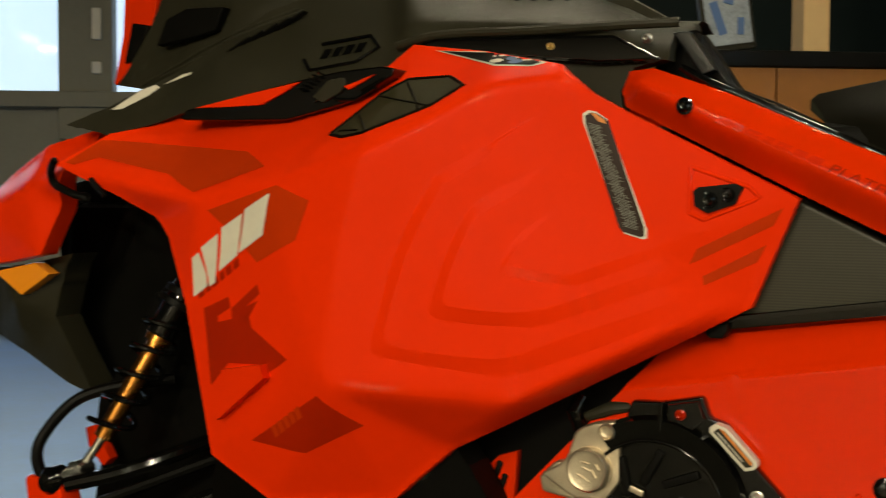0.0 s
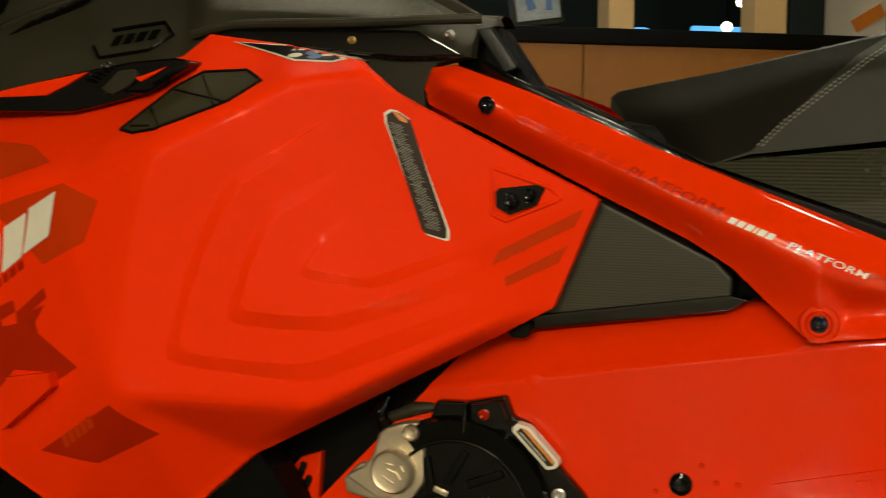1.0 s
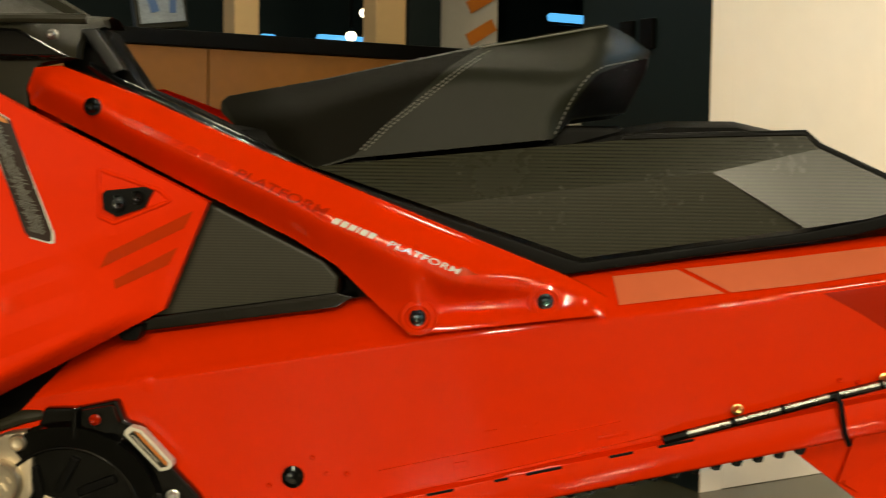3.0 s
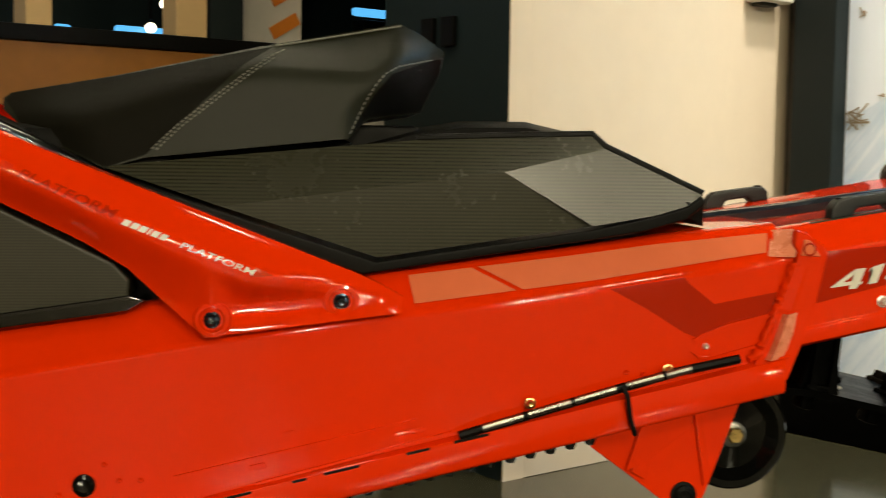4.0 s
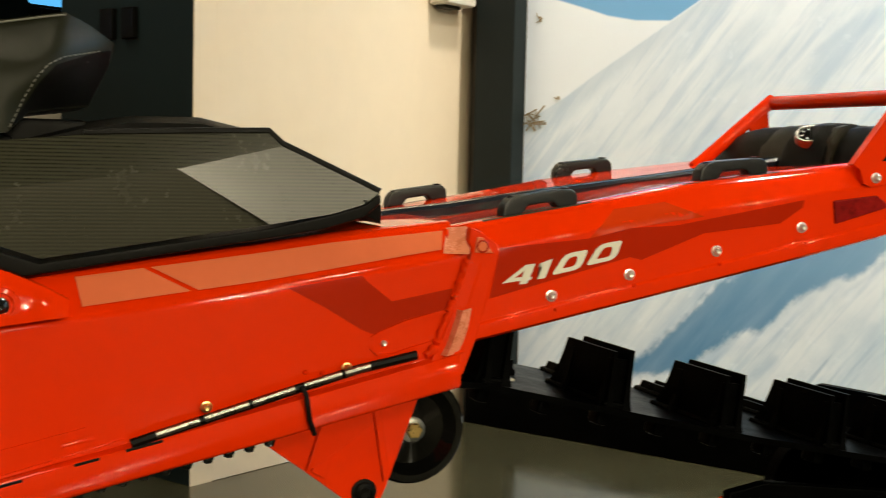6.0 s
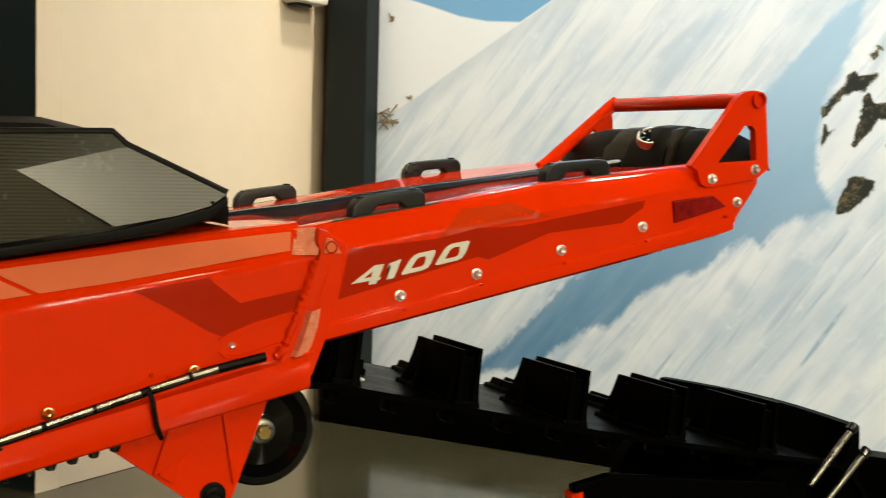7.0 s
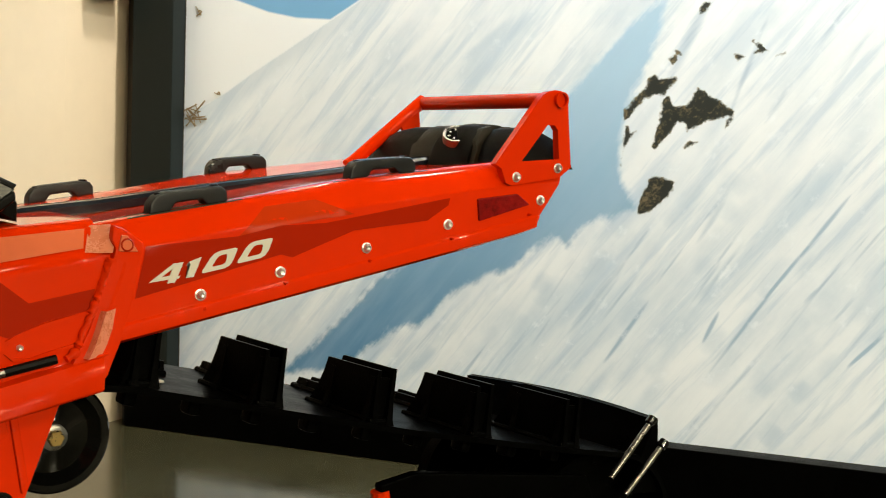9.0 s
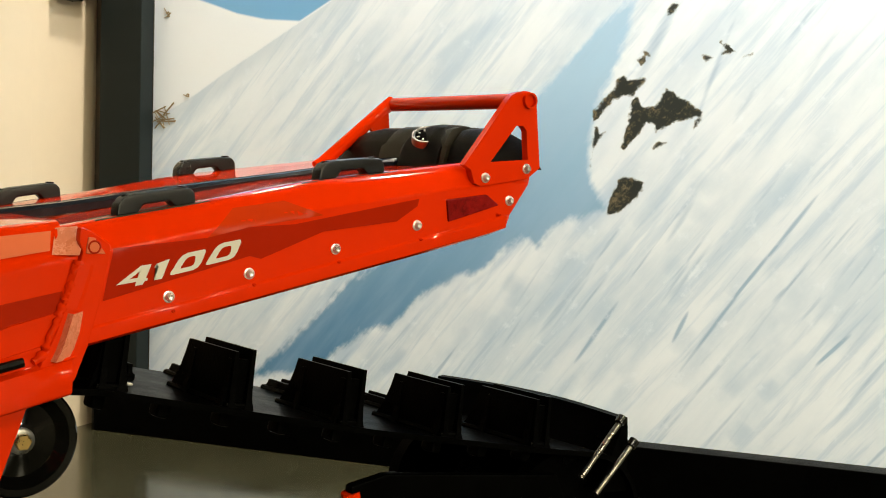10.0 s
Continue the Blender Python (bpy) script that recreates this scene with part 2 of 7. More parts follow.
def skin(points, outline, creases, grain=0.012, rounds=3, rim=0.014, shape=None, soft=0.0, lines=()):
    """A curved panel over 3D points: outline and creases are index chains; rounded at the creases, with a turned-in rim."""
    flat = [Vector((p[0], p[2])) for p in points]
    edges = [(a, b) for chain in creases for a, b in zip(chain, chain[1:])]
    vs, _, fs, ov, _, _ = geometry.delaunay_2d_cdt(flat, edges, [outline], 1, 1e-6)
    solid = [Vector((v[0], points[o[0]][1] if o else 1.4, v[1])) for v, o in zip(vs, ov)]
    tris = fs
    coarse = BVHTree.FromPolygons([(v.x, 0, v.z) for v in solid], tris)
    pts, ring = [], []
    border = along([flat[i] for i in outline] + [flat[outline[0]]], grain)[:-1]
    pts += border
    ring = list(range(len(border)))
    links = []
    for chain in creases:
        line = along([flat[i] for i in chain], grain)
        base = len(pts)
        pts += line
        links += [(base + i, base + i + 1) for i in range(len(line) - 1)]
    for drawn in lines:
        line = along([Vector(p) for p in drawn], grain * 0.9)
        base = len(pts)
        pts += line
        links += [(base + i, base + i + 1) for i in range(len(line) - 1)]
    xs, zs = [p.x for p in flat], [p.y for p in flat]
    row, z = 0, min(zs)
    while z < max(zs):
        x = min(xs) + (row % 2) * grain / 2
        while x < max(xs):
            pts.append(Vector((x, z)))
            x += grain
        z += grain * 0.87
        row += 1
    vs, _, fs, ov, _, _ = geometry.delaunay_2d_cdt(pts, links, [ring], 1, grain * 0.15)
    bm = bmesh.new()
    verts = []

    def height(x, z):
        q = Vector((x, 0, z))
        q, _, which, _ = coarse.find_nearest(q)
        a, b, c = (solid[i] for i in tris[which])
        return geometry.barycentric_transform(q, Vector((a.x, 0, a.z)), Vector((b.x, 0, b.z)), Vector((c.x, 0, c.z)), a, b, c).y

    ringed = [(0.0, 0.0)] + [(soft * r * math.cos(k * math.tau / n), soft * r * math.sin(k * math.tau / n)) for r, n in ((0.45, 6), (1.0, 8)) for k in range(n)]
    for v in vs:
        y = sum(height(v[0] + dx, v[1] + dz) for dx, dz in ringed) / len(ringed) if soft else height(v[0], v[1])
        verts.append(bm.verts.new((v[0], y, v[1])))
    for f in fs:
        bm.faces.new([verts[i] for i in f])
    bmesh.ops.delete(bm, geom=[v for v in bm.verts if not v.link_faces], context="VERTS")
    bmesh.ops.recalc_face_normals(bm, faces=bm.faces)
    if sum(f.normal.y for f in bm.faces) > 0:
        bmesh.ops.reverse_faces(bm, faces=bm.faces)
    inner = [v for v in bm.verts if not v.is_boundary]
    for _ in range(rounds):
        bmesh.ops.smooth_vert(bm, verts=inner, factor=0.5, use_axis_x=False, use_axis_y=True, use_axis_z=False)
    if shape:
        for v in bm.verts:
            v.co.y -= shape(v.co.x, v.co.z)
    if rim:
        edge = [e for e in bm.edges if e.is_boundary]
        for dx in (0.003, rim):
            g = bmesh.ops.extrude_edge_only(bm, edges=edge)
            bmesh.ops.translate(bm, verts=[e for e in g["geom"] if isinstance(e, bmesh.types.BMVert)], vec=(0, dx, 0))
            edge = [e for e in g["geom"] if isinstance(e, bmesh.types.BMEdge)]
    return bm


def tree_of(bm):
    return BVHTree.FromBMesh(bm)


def lie(tree, x, z, lift=0.0008, fallback=1.4):
    """The place on a panel at (x, z), a little proud of it."""
    hit = tree.ray_cast(Vector((x, 0.5, z)), Vector((0, 1, 0)))
    y = hit[0].y if hit[0] is not None else fallback
    return Vector((x, y - lift, z))


def decal(tree, outline, lift=0.0008, grain=0.012, thick=0.0):
    """A print of the given (x, z) outline that follows the panel under it."""
    flat = along([Vector(p) for p in (*outline, outline[0])], grain)[:-1]
    n = len(flat)
    xs, zs = [p.x for p in flat], [p.y for p in flat]
    x = min(xs) + grain / 2
    while x < max(xs):
        z = min(zs) + grain / 2
        while z < max(zs):
            flat.append(Vector((x, z)))
            z += grain
        x += grain
    vs, _, fs, _, _, _ = geometry.delaunay_2d_cdt(flat, [], [list(range(n))], 1, 1e-6)
    bm = bmesh.new()
    verts = [bm.verts.new(lie(tree, v[0], v[1], lift)) for v in vs]
    for f in fs:
        bm.faces.new([verts[i] for i in f])
    bmesh.ops.delete(bm, geom=[v for v in bm.verts if not v.link_faces], context="VERTS")
    if thick:
        border = [e for e in bm.edges if e.is_boundary]
        g = bmesh.ops.extrude_edge_only(bm, edges=border)
        bmesh.ops.translate(bm, verts=[e for e in g["geom"] if isinstance(e, bmesh.types.BMVert)], vec=(0, thick, 0))
    return bm


def strip(tree, pts, width, lift=0.002):
    """A raised band along an (x, z) line on a panel, with sloping sides."""
    line = along([Vector(p) for p in pts], 0.008)
    rings = []
    for i, p in enumerate(line):
        d = (line[min(i + 1, len(line) - 1)] - line[max(i - 1, 0)]).normalized()
        n = Vector((-d.y, d.x))
        ring = []
        for o, l in ((-0.5, -0.0015), (-0.36, lift), (0.36, lift), (0.5, -0.0015)):
            q = p + n * o * width
            ring.append(lie(tree, q.x, q.y, l))
        rings.append(ring)
    return loft(bmesh.new(), rings, closed=False, caps=False)


def lettering(body, size, m, depth=0.0006, shear=0.0, spacing=1.0, bold=0.0):
    cu = bpy.data.curves.new("lettering", "FONT")
    cu.body, cu.size, cu.extrude, cu.shear, cu.space_character = body, size, depth, shear, spacing
    cu.offset = bold
    ob = bpy.data.objects.new("lettering", cu)
    scene.collection.objects.link(ob)
    bpy.context.view_layer.update()
    me = bpy.data.meshes.new_from_object(ob.evaluated_get(bpy.context.evaluated_depsgraph_get()))
    bpy.data.objects.remove(ob)
    bm = bmesh.new()
    bm.from_mesh(me)
    bpy.data.meshes.remove(me)
    bm.transform(m)
    return bm


# ---- the room ----
def structure(name, bm, mat, label, category):
    ob = part(name, bm, mat, None, label)
    return tagged(ob, label, category, "", "structure")


structure("floor", bm_block((-0.45, -0.7, -0.05), (10.1, 17.4, 0.1), ROOM), CONCRETE, "polished grey-green concrete showroom floor", "floor")
# thin sheet added to carry the painted blue daylight
structure("floor_daylight", bm_block((-2.3, 4.4, 0.003), (3.7, 4.2, 0.006), ROOM), BLUEFLOOR, "floor sheet with the glazed door's blue daylight painted in", "floor")
structure("ceiling", bm_block((-0.45, -0.7, 3.05), (10.1, 17.4, 0.1), ROOM), CEIL, "unseen showroom ceiling toned dark to weaken reflections", "ceiling")
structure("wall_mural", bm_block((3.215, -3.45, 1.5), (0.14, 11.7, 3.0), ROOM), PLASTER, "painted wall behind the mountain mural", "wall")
# two unseen walls added to keep the sled's reflections dark
structure("wall_back", bm_block((-1.0, -9.2, 1.5), (9.0, 0.1, 3.0), ROOM), PLASTER, "unseen wall added and toned dark to weaken reflections", "wall")
structure("wall_side", bm_block((-5.55, -0.7, 1.5), (0.1, 17.4, 3.0), ROOM), PLASTER, "unseen wall added and toned dark to weaken reflections", "wall")
structure("wall_window", bm_block((-0.45, 6.62, 0.595), (10.1, 0.12, 1.19), ROOM), FRAMEGREY, "dark grey panelled wall below the glazing", "wall")
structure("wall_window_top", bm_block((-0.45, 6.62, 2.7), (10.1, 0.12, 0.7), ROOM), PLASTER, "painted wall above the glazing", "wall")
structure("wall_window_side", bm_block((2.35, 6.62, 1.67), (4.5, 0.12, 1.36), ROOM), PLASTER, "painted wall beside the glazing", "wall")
structure("ground", bm_block((-2.0, 60, -0.3), (200, 106, 0.1), ROOM), PALE, "snow-covered ground outside", "ground")

structure("backdrop", bm_block((-3.0, 10.0, 1.6), (12.0, 0.1, 6.0), ROOM), OUTSIDE, "bright snowy daylight outside the glazed door", "backdrop")
# glazed door: grey frame, two glass leaves, pale lock plates
win = thing("window_1", "dark grey framed glazed door with bright daylight behind", "window", "", "structure", (0, 0, 0))
bm = bmesh.new()
for u, w in ((-5.3, 0.3), (-3.2, 0.18), (-1.22, 0.27), (0.05, 0.3)):
    block(bm, (u, 6.56, 1.67), (w, 0.14, 1.36), ROOM, 0.006)
part("window_frame", bm, FRAMEGREY, win)
part("window_sill", bm_block((-2.6, 6.5, 1.19), (5.4, 0.08, 0.08), ROOM, 0.006), FRAMEGREY, win)
for u, w in ((-4.23, 1.82), (-2.22, 1.72), (-0.56, 1.0)):
    pane = part("pane", bm_block((u, 6.6, 1.67), (w, 0.012, 1.36), ROOM), GLASS, win)
    pane.visible_shadow = False
for z, h in ((1.57, 0.16), (1.35, 0.06)):
    part("lock_plate", bm_block((-1.16, 6.475, z), (0.05, 0.02, h), ROOM, 0.008), PALE, win, "pale metal lock plate")

# cream corner wall, its raised leaf and the dark corner post
structure("wall_corner", bm_block((2.69, 2.322, 1.5), (1.18, 0.196, 3.0), ROOM), CREAM, "cream painted corner wall", "wall")
bm = bm_block((2.465, 2.207, 1.5), (0.734, 0.03, 3.0), ROOM, 0.003)
block(bm, (2.064, 2.1938, 1.5), (0.068, 0.0036, 3.0), ROOM)
structure("wall_corner_leaf", bm, CREAM, "cream painted wall panel standing slightly proud", "wall")
structure("corner_post", bm_block((3.10, 2.0865, 1.5), (0.06, 0.137, 3.0), ROOM, 0.004), DARKPOST, "dark green-grey painted corner post", "post")
structure("baseboard", bm_block((3.103, -0.88, 0.062), (0.075, 6.08, 0.124), ROOM, 0.004), RUBBER, "black baseboard under the mural and round the post", "baseboard")
box = thing("wall_box", "small white plastic wall box on the cream wall", "wall box")
part("box_body", bm_block((2.995, 2.185, 1.268), (0.135, 0.074, 0.09), ROOM, 0.010), PALE, box)
part("box_base", bm_block((2.985, 2.195, 1.219), (0.07, 0.04, 0.010), ROOM, 0.003), GREYBLK, box)

# mural: a mountain print
V1 = 2.018
# the grid is close where the print is seen near, wide elsewhere
vs_ = np.concatenate([np.linspace(V1, -0.20, 620), np.linspace(-0.27, -2.98, 40)])
zs_ = np.concatenate([np.linspace(0.117, 1.36, 360), np.linspace(1.39, 2.42, 30)])
NU, NV = len(vs_), len(zs_)
gv, gz = np.meshgrid(vs_, zs_)


def inside_dist(poly):
    """Signed distance to a closed (v, z) outline, positive inside."""
    p = np.array(poly, float)
    q = np.roll(p, -1, 0)
    best = np.full(gv.shape, 1e9)
    wind = np.zeros(gv.shape, bool)
    for (ax, ay), (bx, by) in zip(p, q):
        dx, dy = bx - ax, by - ay
        t = np.clip(((gv - ax) * dx + (gz - ay) * dy) / (dx * dx + dy * dy + 1e-12), 0, 1)
        best = np.minimum(best, np.hypot(gv - ax - t * dx, gz - ay - t * dy))
        cross = ((ay > gz) != (by > gz)) & (gv < (bx - ax) * (gz - ay) / (by - ay + 1e-12) + ax)
        wind ^= cross
    return np.where(wind, best, -best)


SHADOW_LEFT = [(1.708, 0.180), (1.587, 0.285), (1.485, 0.378), (1.403, 0.460), (1.257, 0.567), (1.012, 0.782), (0.898, 0.955), (0.834, 1.033), (0.731, 1.143), (0.669, 1.204), (0.638, 1.284)]
SHADOW_RIGHT = [(0.610, 1.283), (0.637, 1.203), (0.659, 1.122), (0.677, 1.053), (0.697, 0.998), (0.729, 0.929), (0.737, 0.790), (0.696, 0.691), (0.748, 0.666), (0.798, 0.658), (0.838, 0.624), (0.869, 0.587), (0.892, 0.610), (0.944, 0.587), (0.988, 0.534), (1.095, 0.487), (1.173, 0.445), (1.267, 0.363), (1.349, 0.331), (1.431, 0.267), (1.498, 0.207)]
shade = inside_dist(SHADOW_LEFT + SHADOW_RIGHT)
ROCK_MAIN = [(0.570, 0.965), (0.557, 0.988), (0.536, 0.979), (0.512, 0.967), (0.487, 0.941), (0.467, 0.935), (0.472, 0.912), (0.490, 0.890), (0.482, 0.922), (0.533, 0.911), (0.580, 0.882), (0.585, 0.901), (0.602, 0.906), (0.619, 0.881), (0.655, 0.839), (0.665, 0.844), (0.648, 0.909), (0.641, 0.960), (0.631, 0.971), (0.610, 0.944), (0.585, 0.944)]
ROCK_LEFT = [(0.682, 0.992), (0.676, 1.012), (0.665, 1.022), (0.655, 1.012), (0.610, 1.012), (0.626, 0.992), (0.639, 0.967), (0.688, 0.964), (0.708, 0.936), (0.722, 0.915), (0.736, 0.907), (0.736, 0.929), (0.702, 0.968)]
ROCK_EDGE = [(0.732, 0.895), (0.724, 0.896), (0.717, 0.880), (0.706, 0.881), (0.726, 0.846), (0.734, 0.832), (0.737, 0.790), (0.738, 0.789), (0.737, 0.859)]
ROCK_LOW = [(0.672, 0.750), (0.665, 0.768), (0.652, 0.774), (0.601, 0.763), (0.604, 0.738), (0.622, 0.717), (0.656, 0.692), (0.686, 0.675), (0.692, 0.682), (0.683, 0.722)]
ROCK_BITS = [[(0.631, 1.059), (0.615, 1.064), (0.608, 1.056), (0.621, 1.048)], [(0.616, 1.079), (0.599, 1.071), (0.601, 1.064)], [(0.555, 1.196), (0.531, 1.193), (0.556, 1.161), (0.564, 1.164)], [(0.566, 1.145), (0.558, 1.145), (0.574, 1.126)], [(0.474, 1.069), (0.448, 1.063), (0.465, 1.056)], [(0.435, 1.101), (0.413, 1.093), (0.392, 1.075), (0.413, 1.074), (0.431, 1.070), (0.421, 1.081)], [(0.392, 1.050), (0.380, 1.070), (0.358, 1.072)], [(0.588, 0.838), (0.572, 0.860), (0.554, 0.860)]]
rock = np.max([inside_dist(r) for r in [ROCK_MAIN, ROCK_LEFT, ROCK_EDGE, ROCK_LOW] + ROCK_BITS], 0)
ridge = gz - np.interp(-gv, [-2.028, -1.871, -1.782, -1.694, -1.557, -1.458, -1.2], [0.886, 0.970, 1.028, 1.079, 1.161, 1.219, 1.38])
skyline = gz - np.interp(-gv, [-2.1, -1.886, -1.822, -1.75, -1.661, -1.557, -1.2], [1.29, 1.228, 1.208, 1.184, 1.167, 1.161, 1.30])
sky_f = np.minimum(skyline, ridge)


def brush(field, a, b, width, depth):
    """One stroke that thins out towards both ends."""
    (ax, az), (bx, bz) = a, b
    pad = width * 3
    iv = np.where((vs_ > min(ax, bx) - pad) & (vs_ < max(ax, bx) + pad))[0]
    iz = np.where((zs_ > min(az, bz) - pad) & (zs_ < max(az, bz) + pad))[0]
    if not len(iv) or not len(iz):
        return
    win = np.ix_(iz, iv)
    dx, dz = bx - ax, bz - az
    t = ((gv[win] - ax) * dx + (gz[win] - az) * dz) / (dx * dx + dz * dz)
    d = np.hypot(gv[win] - ax - t * dx, gz[win] - az - t * dz)
    along_ = np.clip(t, 0, 1)
    taper = np.sqrt(np.clip(4 * along_ * (1 - along_), 0, 1)) * (np.abs(t - 0.5) < 0.5)
    field[win] += depth * taper * np.exp(-(d / (width * (0.35 + 0.65 * taper))) ** 2)


# wind-scoured runnels down the slope, and softer hollows between them
run = np.zeros(gv.shape)
hollow = np.zeros(gv.shape)
for a, b, w, k in (((0.539, 1.201), (0.640, 0.985), 0.020, 0.8), ((0.397, 1.172), (0.492, 0.890), 0.008, 0.7), ((0.190, 0.752), (0.300, 0.596), 0.006, 1.1), ((0.28, 0.625), (0.375, 0.495), 0.005, 1.0),
                   ((0.345, 0.535), (0.520, 0.270), 0.006, 0.8), ((0.650, 0.475), (0.762, 0.300), 0.007, 1.2), ((0.480, 0.458), (0.519, 0.372), 0.006, 1.3), ((0.10, 0.43), (0.185, 0.345), 0.005, 1.0),
                   ((0.47, 0.74), (0.55, 0.60), 0.010, 0.7), ((0.42, 0.64), (0.54, 0.47), 0.008, 0.6), ((0.72, 0.56), (0.86, 0.36), 0.012, 0.7), ((0.33, 1.02), (0.40, 0.90), 0.016, 0.5), ((0.13, 1.2), (0.26, 0.97), 0.012, 0.45)):
    brush(run, a, b, w, k)
rs = np.random.RandomState(5)
for k in range(640):
    v0, z0 = rs.uniform(-0.15, 1.55), rs.uniform(0.10, 1.30)
    if v0 > 0.75 and z0 > 1.45 - 0.75 * v0 and rs.rand() < 0.85:
        continue
    l = rs.uniform(0.05, 0.30) * (1.0 if k % 5 else 1.7)
    s = rs.uniform(0.50, 0.64)
    brush(run if k % 3 else hollow, (v0, z0), (v0 + l * s, z0 - l * math.sqrt(1 - s * s)), rs.uniform(0.0025, 0.0065) if k % 3 else rs.uniform(0.008, 0.03), rs.uniform(0.1, 0.5) * (1.0 if z0 < 0.8 else 0.6))
for k in range(60):
    v0, z0 = rs.uniform(0.8, 2.0), rs.uniform(0.3, 1.2)
    l = rs.uniform(0.1, 0.35)
    brush(hollow, (v0, z0), (v0 + l * 0.77, z0 - l * 0.63), rs.uniform(0.006, 0.03), rs.uniform(0.1, 0.5))
crest = np.exp(-(np.clip(-ridge, 0, 1) / 0.055) ** 2) * (ridge < 0)
me = bpy.data.meshes.new("mural")
pts = (np.array(UX)[None] * 3.132 + gv.reshape(-1, 1) * np.array(VX)[None] + np.stack([0 * gz, 0 * gz, gz], -1).reshape(-1, 3))
idx = np.arange(NU * NV).reshape(NV, NU)
quads = np.stack([idx[:-1, :-1], idx[:-1, 1:], idx[1:, 1:], idx[1:, :-1]], -1).reshape(-1, 4)
me.from_pydata(pts.tolist(), [], quads.tolist())
for nm, f in (("shade", shade), ("rock", rock), ("ridge", ridge), ("sky", sky_f), ("fall", gv * 0.63 - gz * 0.78), ("cross", gv * 0.78 + gz * 0.63), ("run", run), ("hollow", hollow), ("crest", crest), ("deep", np.clip((1.02 - gz) / 0.75, 0, 1))):
    me.attributes.new(nm, "FLOAT", "POINT").data.foreach_set("value", f.ravel())
MURAL = material("mural_print", (0.8, 0.8, 0.78), 0.55)


def attr(m, name):
    a = nd(m, "ShaderNodeAttribute")
    a.attribute_name = name
    return a.outputs["Fac"]


def add(m, a, b, k=1.0):
    """a + k * b"""
    n = nd(m, "ShaderNodeMath")
    n.operation = "MULTIPLY_ADD"
    ln(m, b, n.inputs[0])
    n.inputs[1].default_value = k
    ln(m, a, n.inputs[2])
    return n.outputs[0]


def smooth(m, v, lo, hi, a=0.0, b=1.0):
    n = nd(m, "ShaderNodeMapRange", From_Min=lo, From_Max=hi, To_Min=a, To_Max=b)
    n.interpolation_type = "SMOOTHSTEP"
    ln(m, v, n.inputs["Value"])
    return n.outputs["Result"]


def blend(m, fac, a, b):
    n = nd(m, "ShaderNodeMix")
    n.data_type = "RGBA"
    ln(m, fac, n.inputs["Factor"])
    for s, c in (("A", a), ("B", b)):
        if isinstance(c, tuple):
            n.inputs[s].default_value = (*c, 1)
        else:
            ln(m, c, n.inputs[s])
    return n.outputs["Result"]


def mural_noise(scale, stretch, detail=5.0, rough=0.6):
    """Noise in the plane of the print, drawn out down the fall line."""
    cx = nd(MURAL, "ShaderNodeCombineXYZ")
    k = nd(MURAL, "ShaderNodeMath")
    k.operation = "MULTIPLY"
    ln(MURAL, attr(MURAL, "fall"), k.inputs[0])
    k.inputs[1].default_value = 1 / stretch
    ln(MURAL, k.outputs[0], cx.inputs[0])
    ln(MURAL, attr(MURAL, "cross"), cx.inputs[1])
    cx.inputs[2].default_value = scale * 0.37
    n = nd(MURAL, "ShaderNodeTexNoise", Scale=scale, Detail=detail, Roughness=rough)
    ln(MURAL, cx.outputs[0], n.inputs["Vector"])
    return n.outputs["Fac"]


streak = mural_noise(9, 6)
thin = mural_noise(34, 13, 6, 0.62)
lump = mural_noise(5, 1.5)
grit = mural_noise(70, 1.0, 6, 0.7)
patch = mural_noise(22, 1.2, 5, 0.65)
snow = blend(MURAL, smooth(MURAL, streak, 0.36, 0.62), (0.70, 0.75, 0.77), (0.88, 0.88, 0.85))
snow = blend(MURAL, smooth(MURAL, lump, 0.40, 0.62, 0, 0.6), snow, (0.93, 0.92, 0.88))
snow = blend(MURAL, smooth(MURAL, add(MURAL, attr(MURAL, "hollow"), patch, 0.5), 0.22, 1.15, 0, 0.75), snow, (0.52, 0.62, 0.69))
snow = blend(MURAL, smooth(MURAL, thin, 0.48, 0.66, 0, 0.42), snow, (0.46, 0.58, 0.68))
snow = blend(MURAL, smooth(MURAL, add(MURAL, attr(MURAL, "run"), thin, 0.9), 0.60, 1.55, 0, 0.80), snow, (0.30, 0.44, 0.56))
snow = blend(MURAL, smooth(MURAL, patch, 0.56, 0.74, 0, 0.55), snow, (0.95, 0.95, 0.92))
snow = blend(MURAL, smooth(MURAL, attr(MURAL, "crest"), 0.0, 1.0, 0, 0.42), snow, (0.55, 0.62, 0.66))
sh = smooth(MURAL, add(MURAL, add(MURAL, add(MURAL, attr(MURAL, "shade"), patch, 0.045), lump, 0.03), thin, 0.035), 0.047, 0.072, 0, 0.96)
dark = blend(MURAL, attr(MURAL, "deep"), (0.42, 0.61, 0.73), (0.050, 0.205, 0.365))
dark = blend(MURAL, smooth(MURAL, streak, 0.35, 0.65, 0, 0.35), dark, (0.40, 0.53, 0.65))
snow = blend(MURAL, sh, snow, dark)
far = blend(MURAL, lump, (0.93, 0.91, 0.86), (0.96, 0.94, 0.89))
snow = blend(MURAL, smooth(MURAL, attr(MURAL, "ridge"), -0.004, 0.006), snow, far)
snow = blend(MURAL, smooth(MURAL, attr(MURAL, "sky"), 0.0, 0.008), snow, (0.20, 0.44, 0.66))
tint = nd(MURAL, "ShaderNodeMix")
tint.data_type, tint.blend_type = "RGBA", "MULTIPLY"
tint.inputs["Factor"].default_value = 1.0
ln(MURAL, snow, tint.inputs["A"])
tint.inputs["B"].default_value = (0.85, 0.945, 1.13, 1)
snow = tint.outputs["Result"]
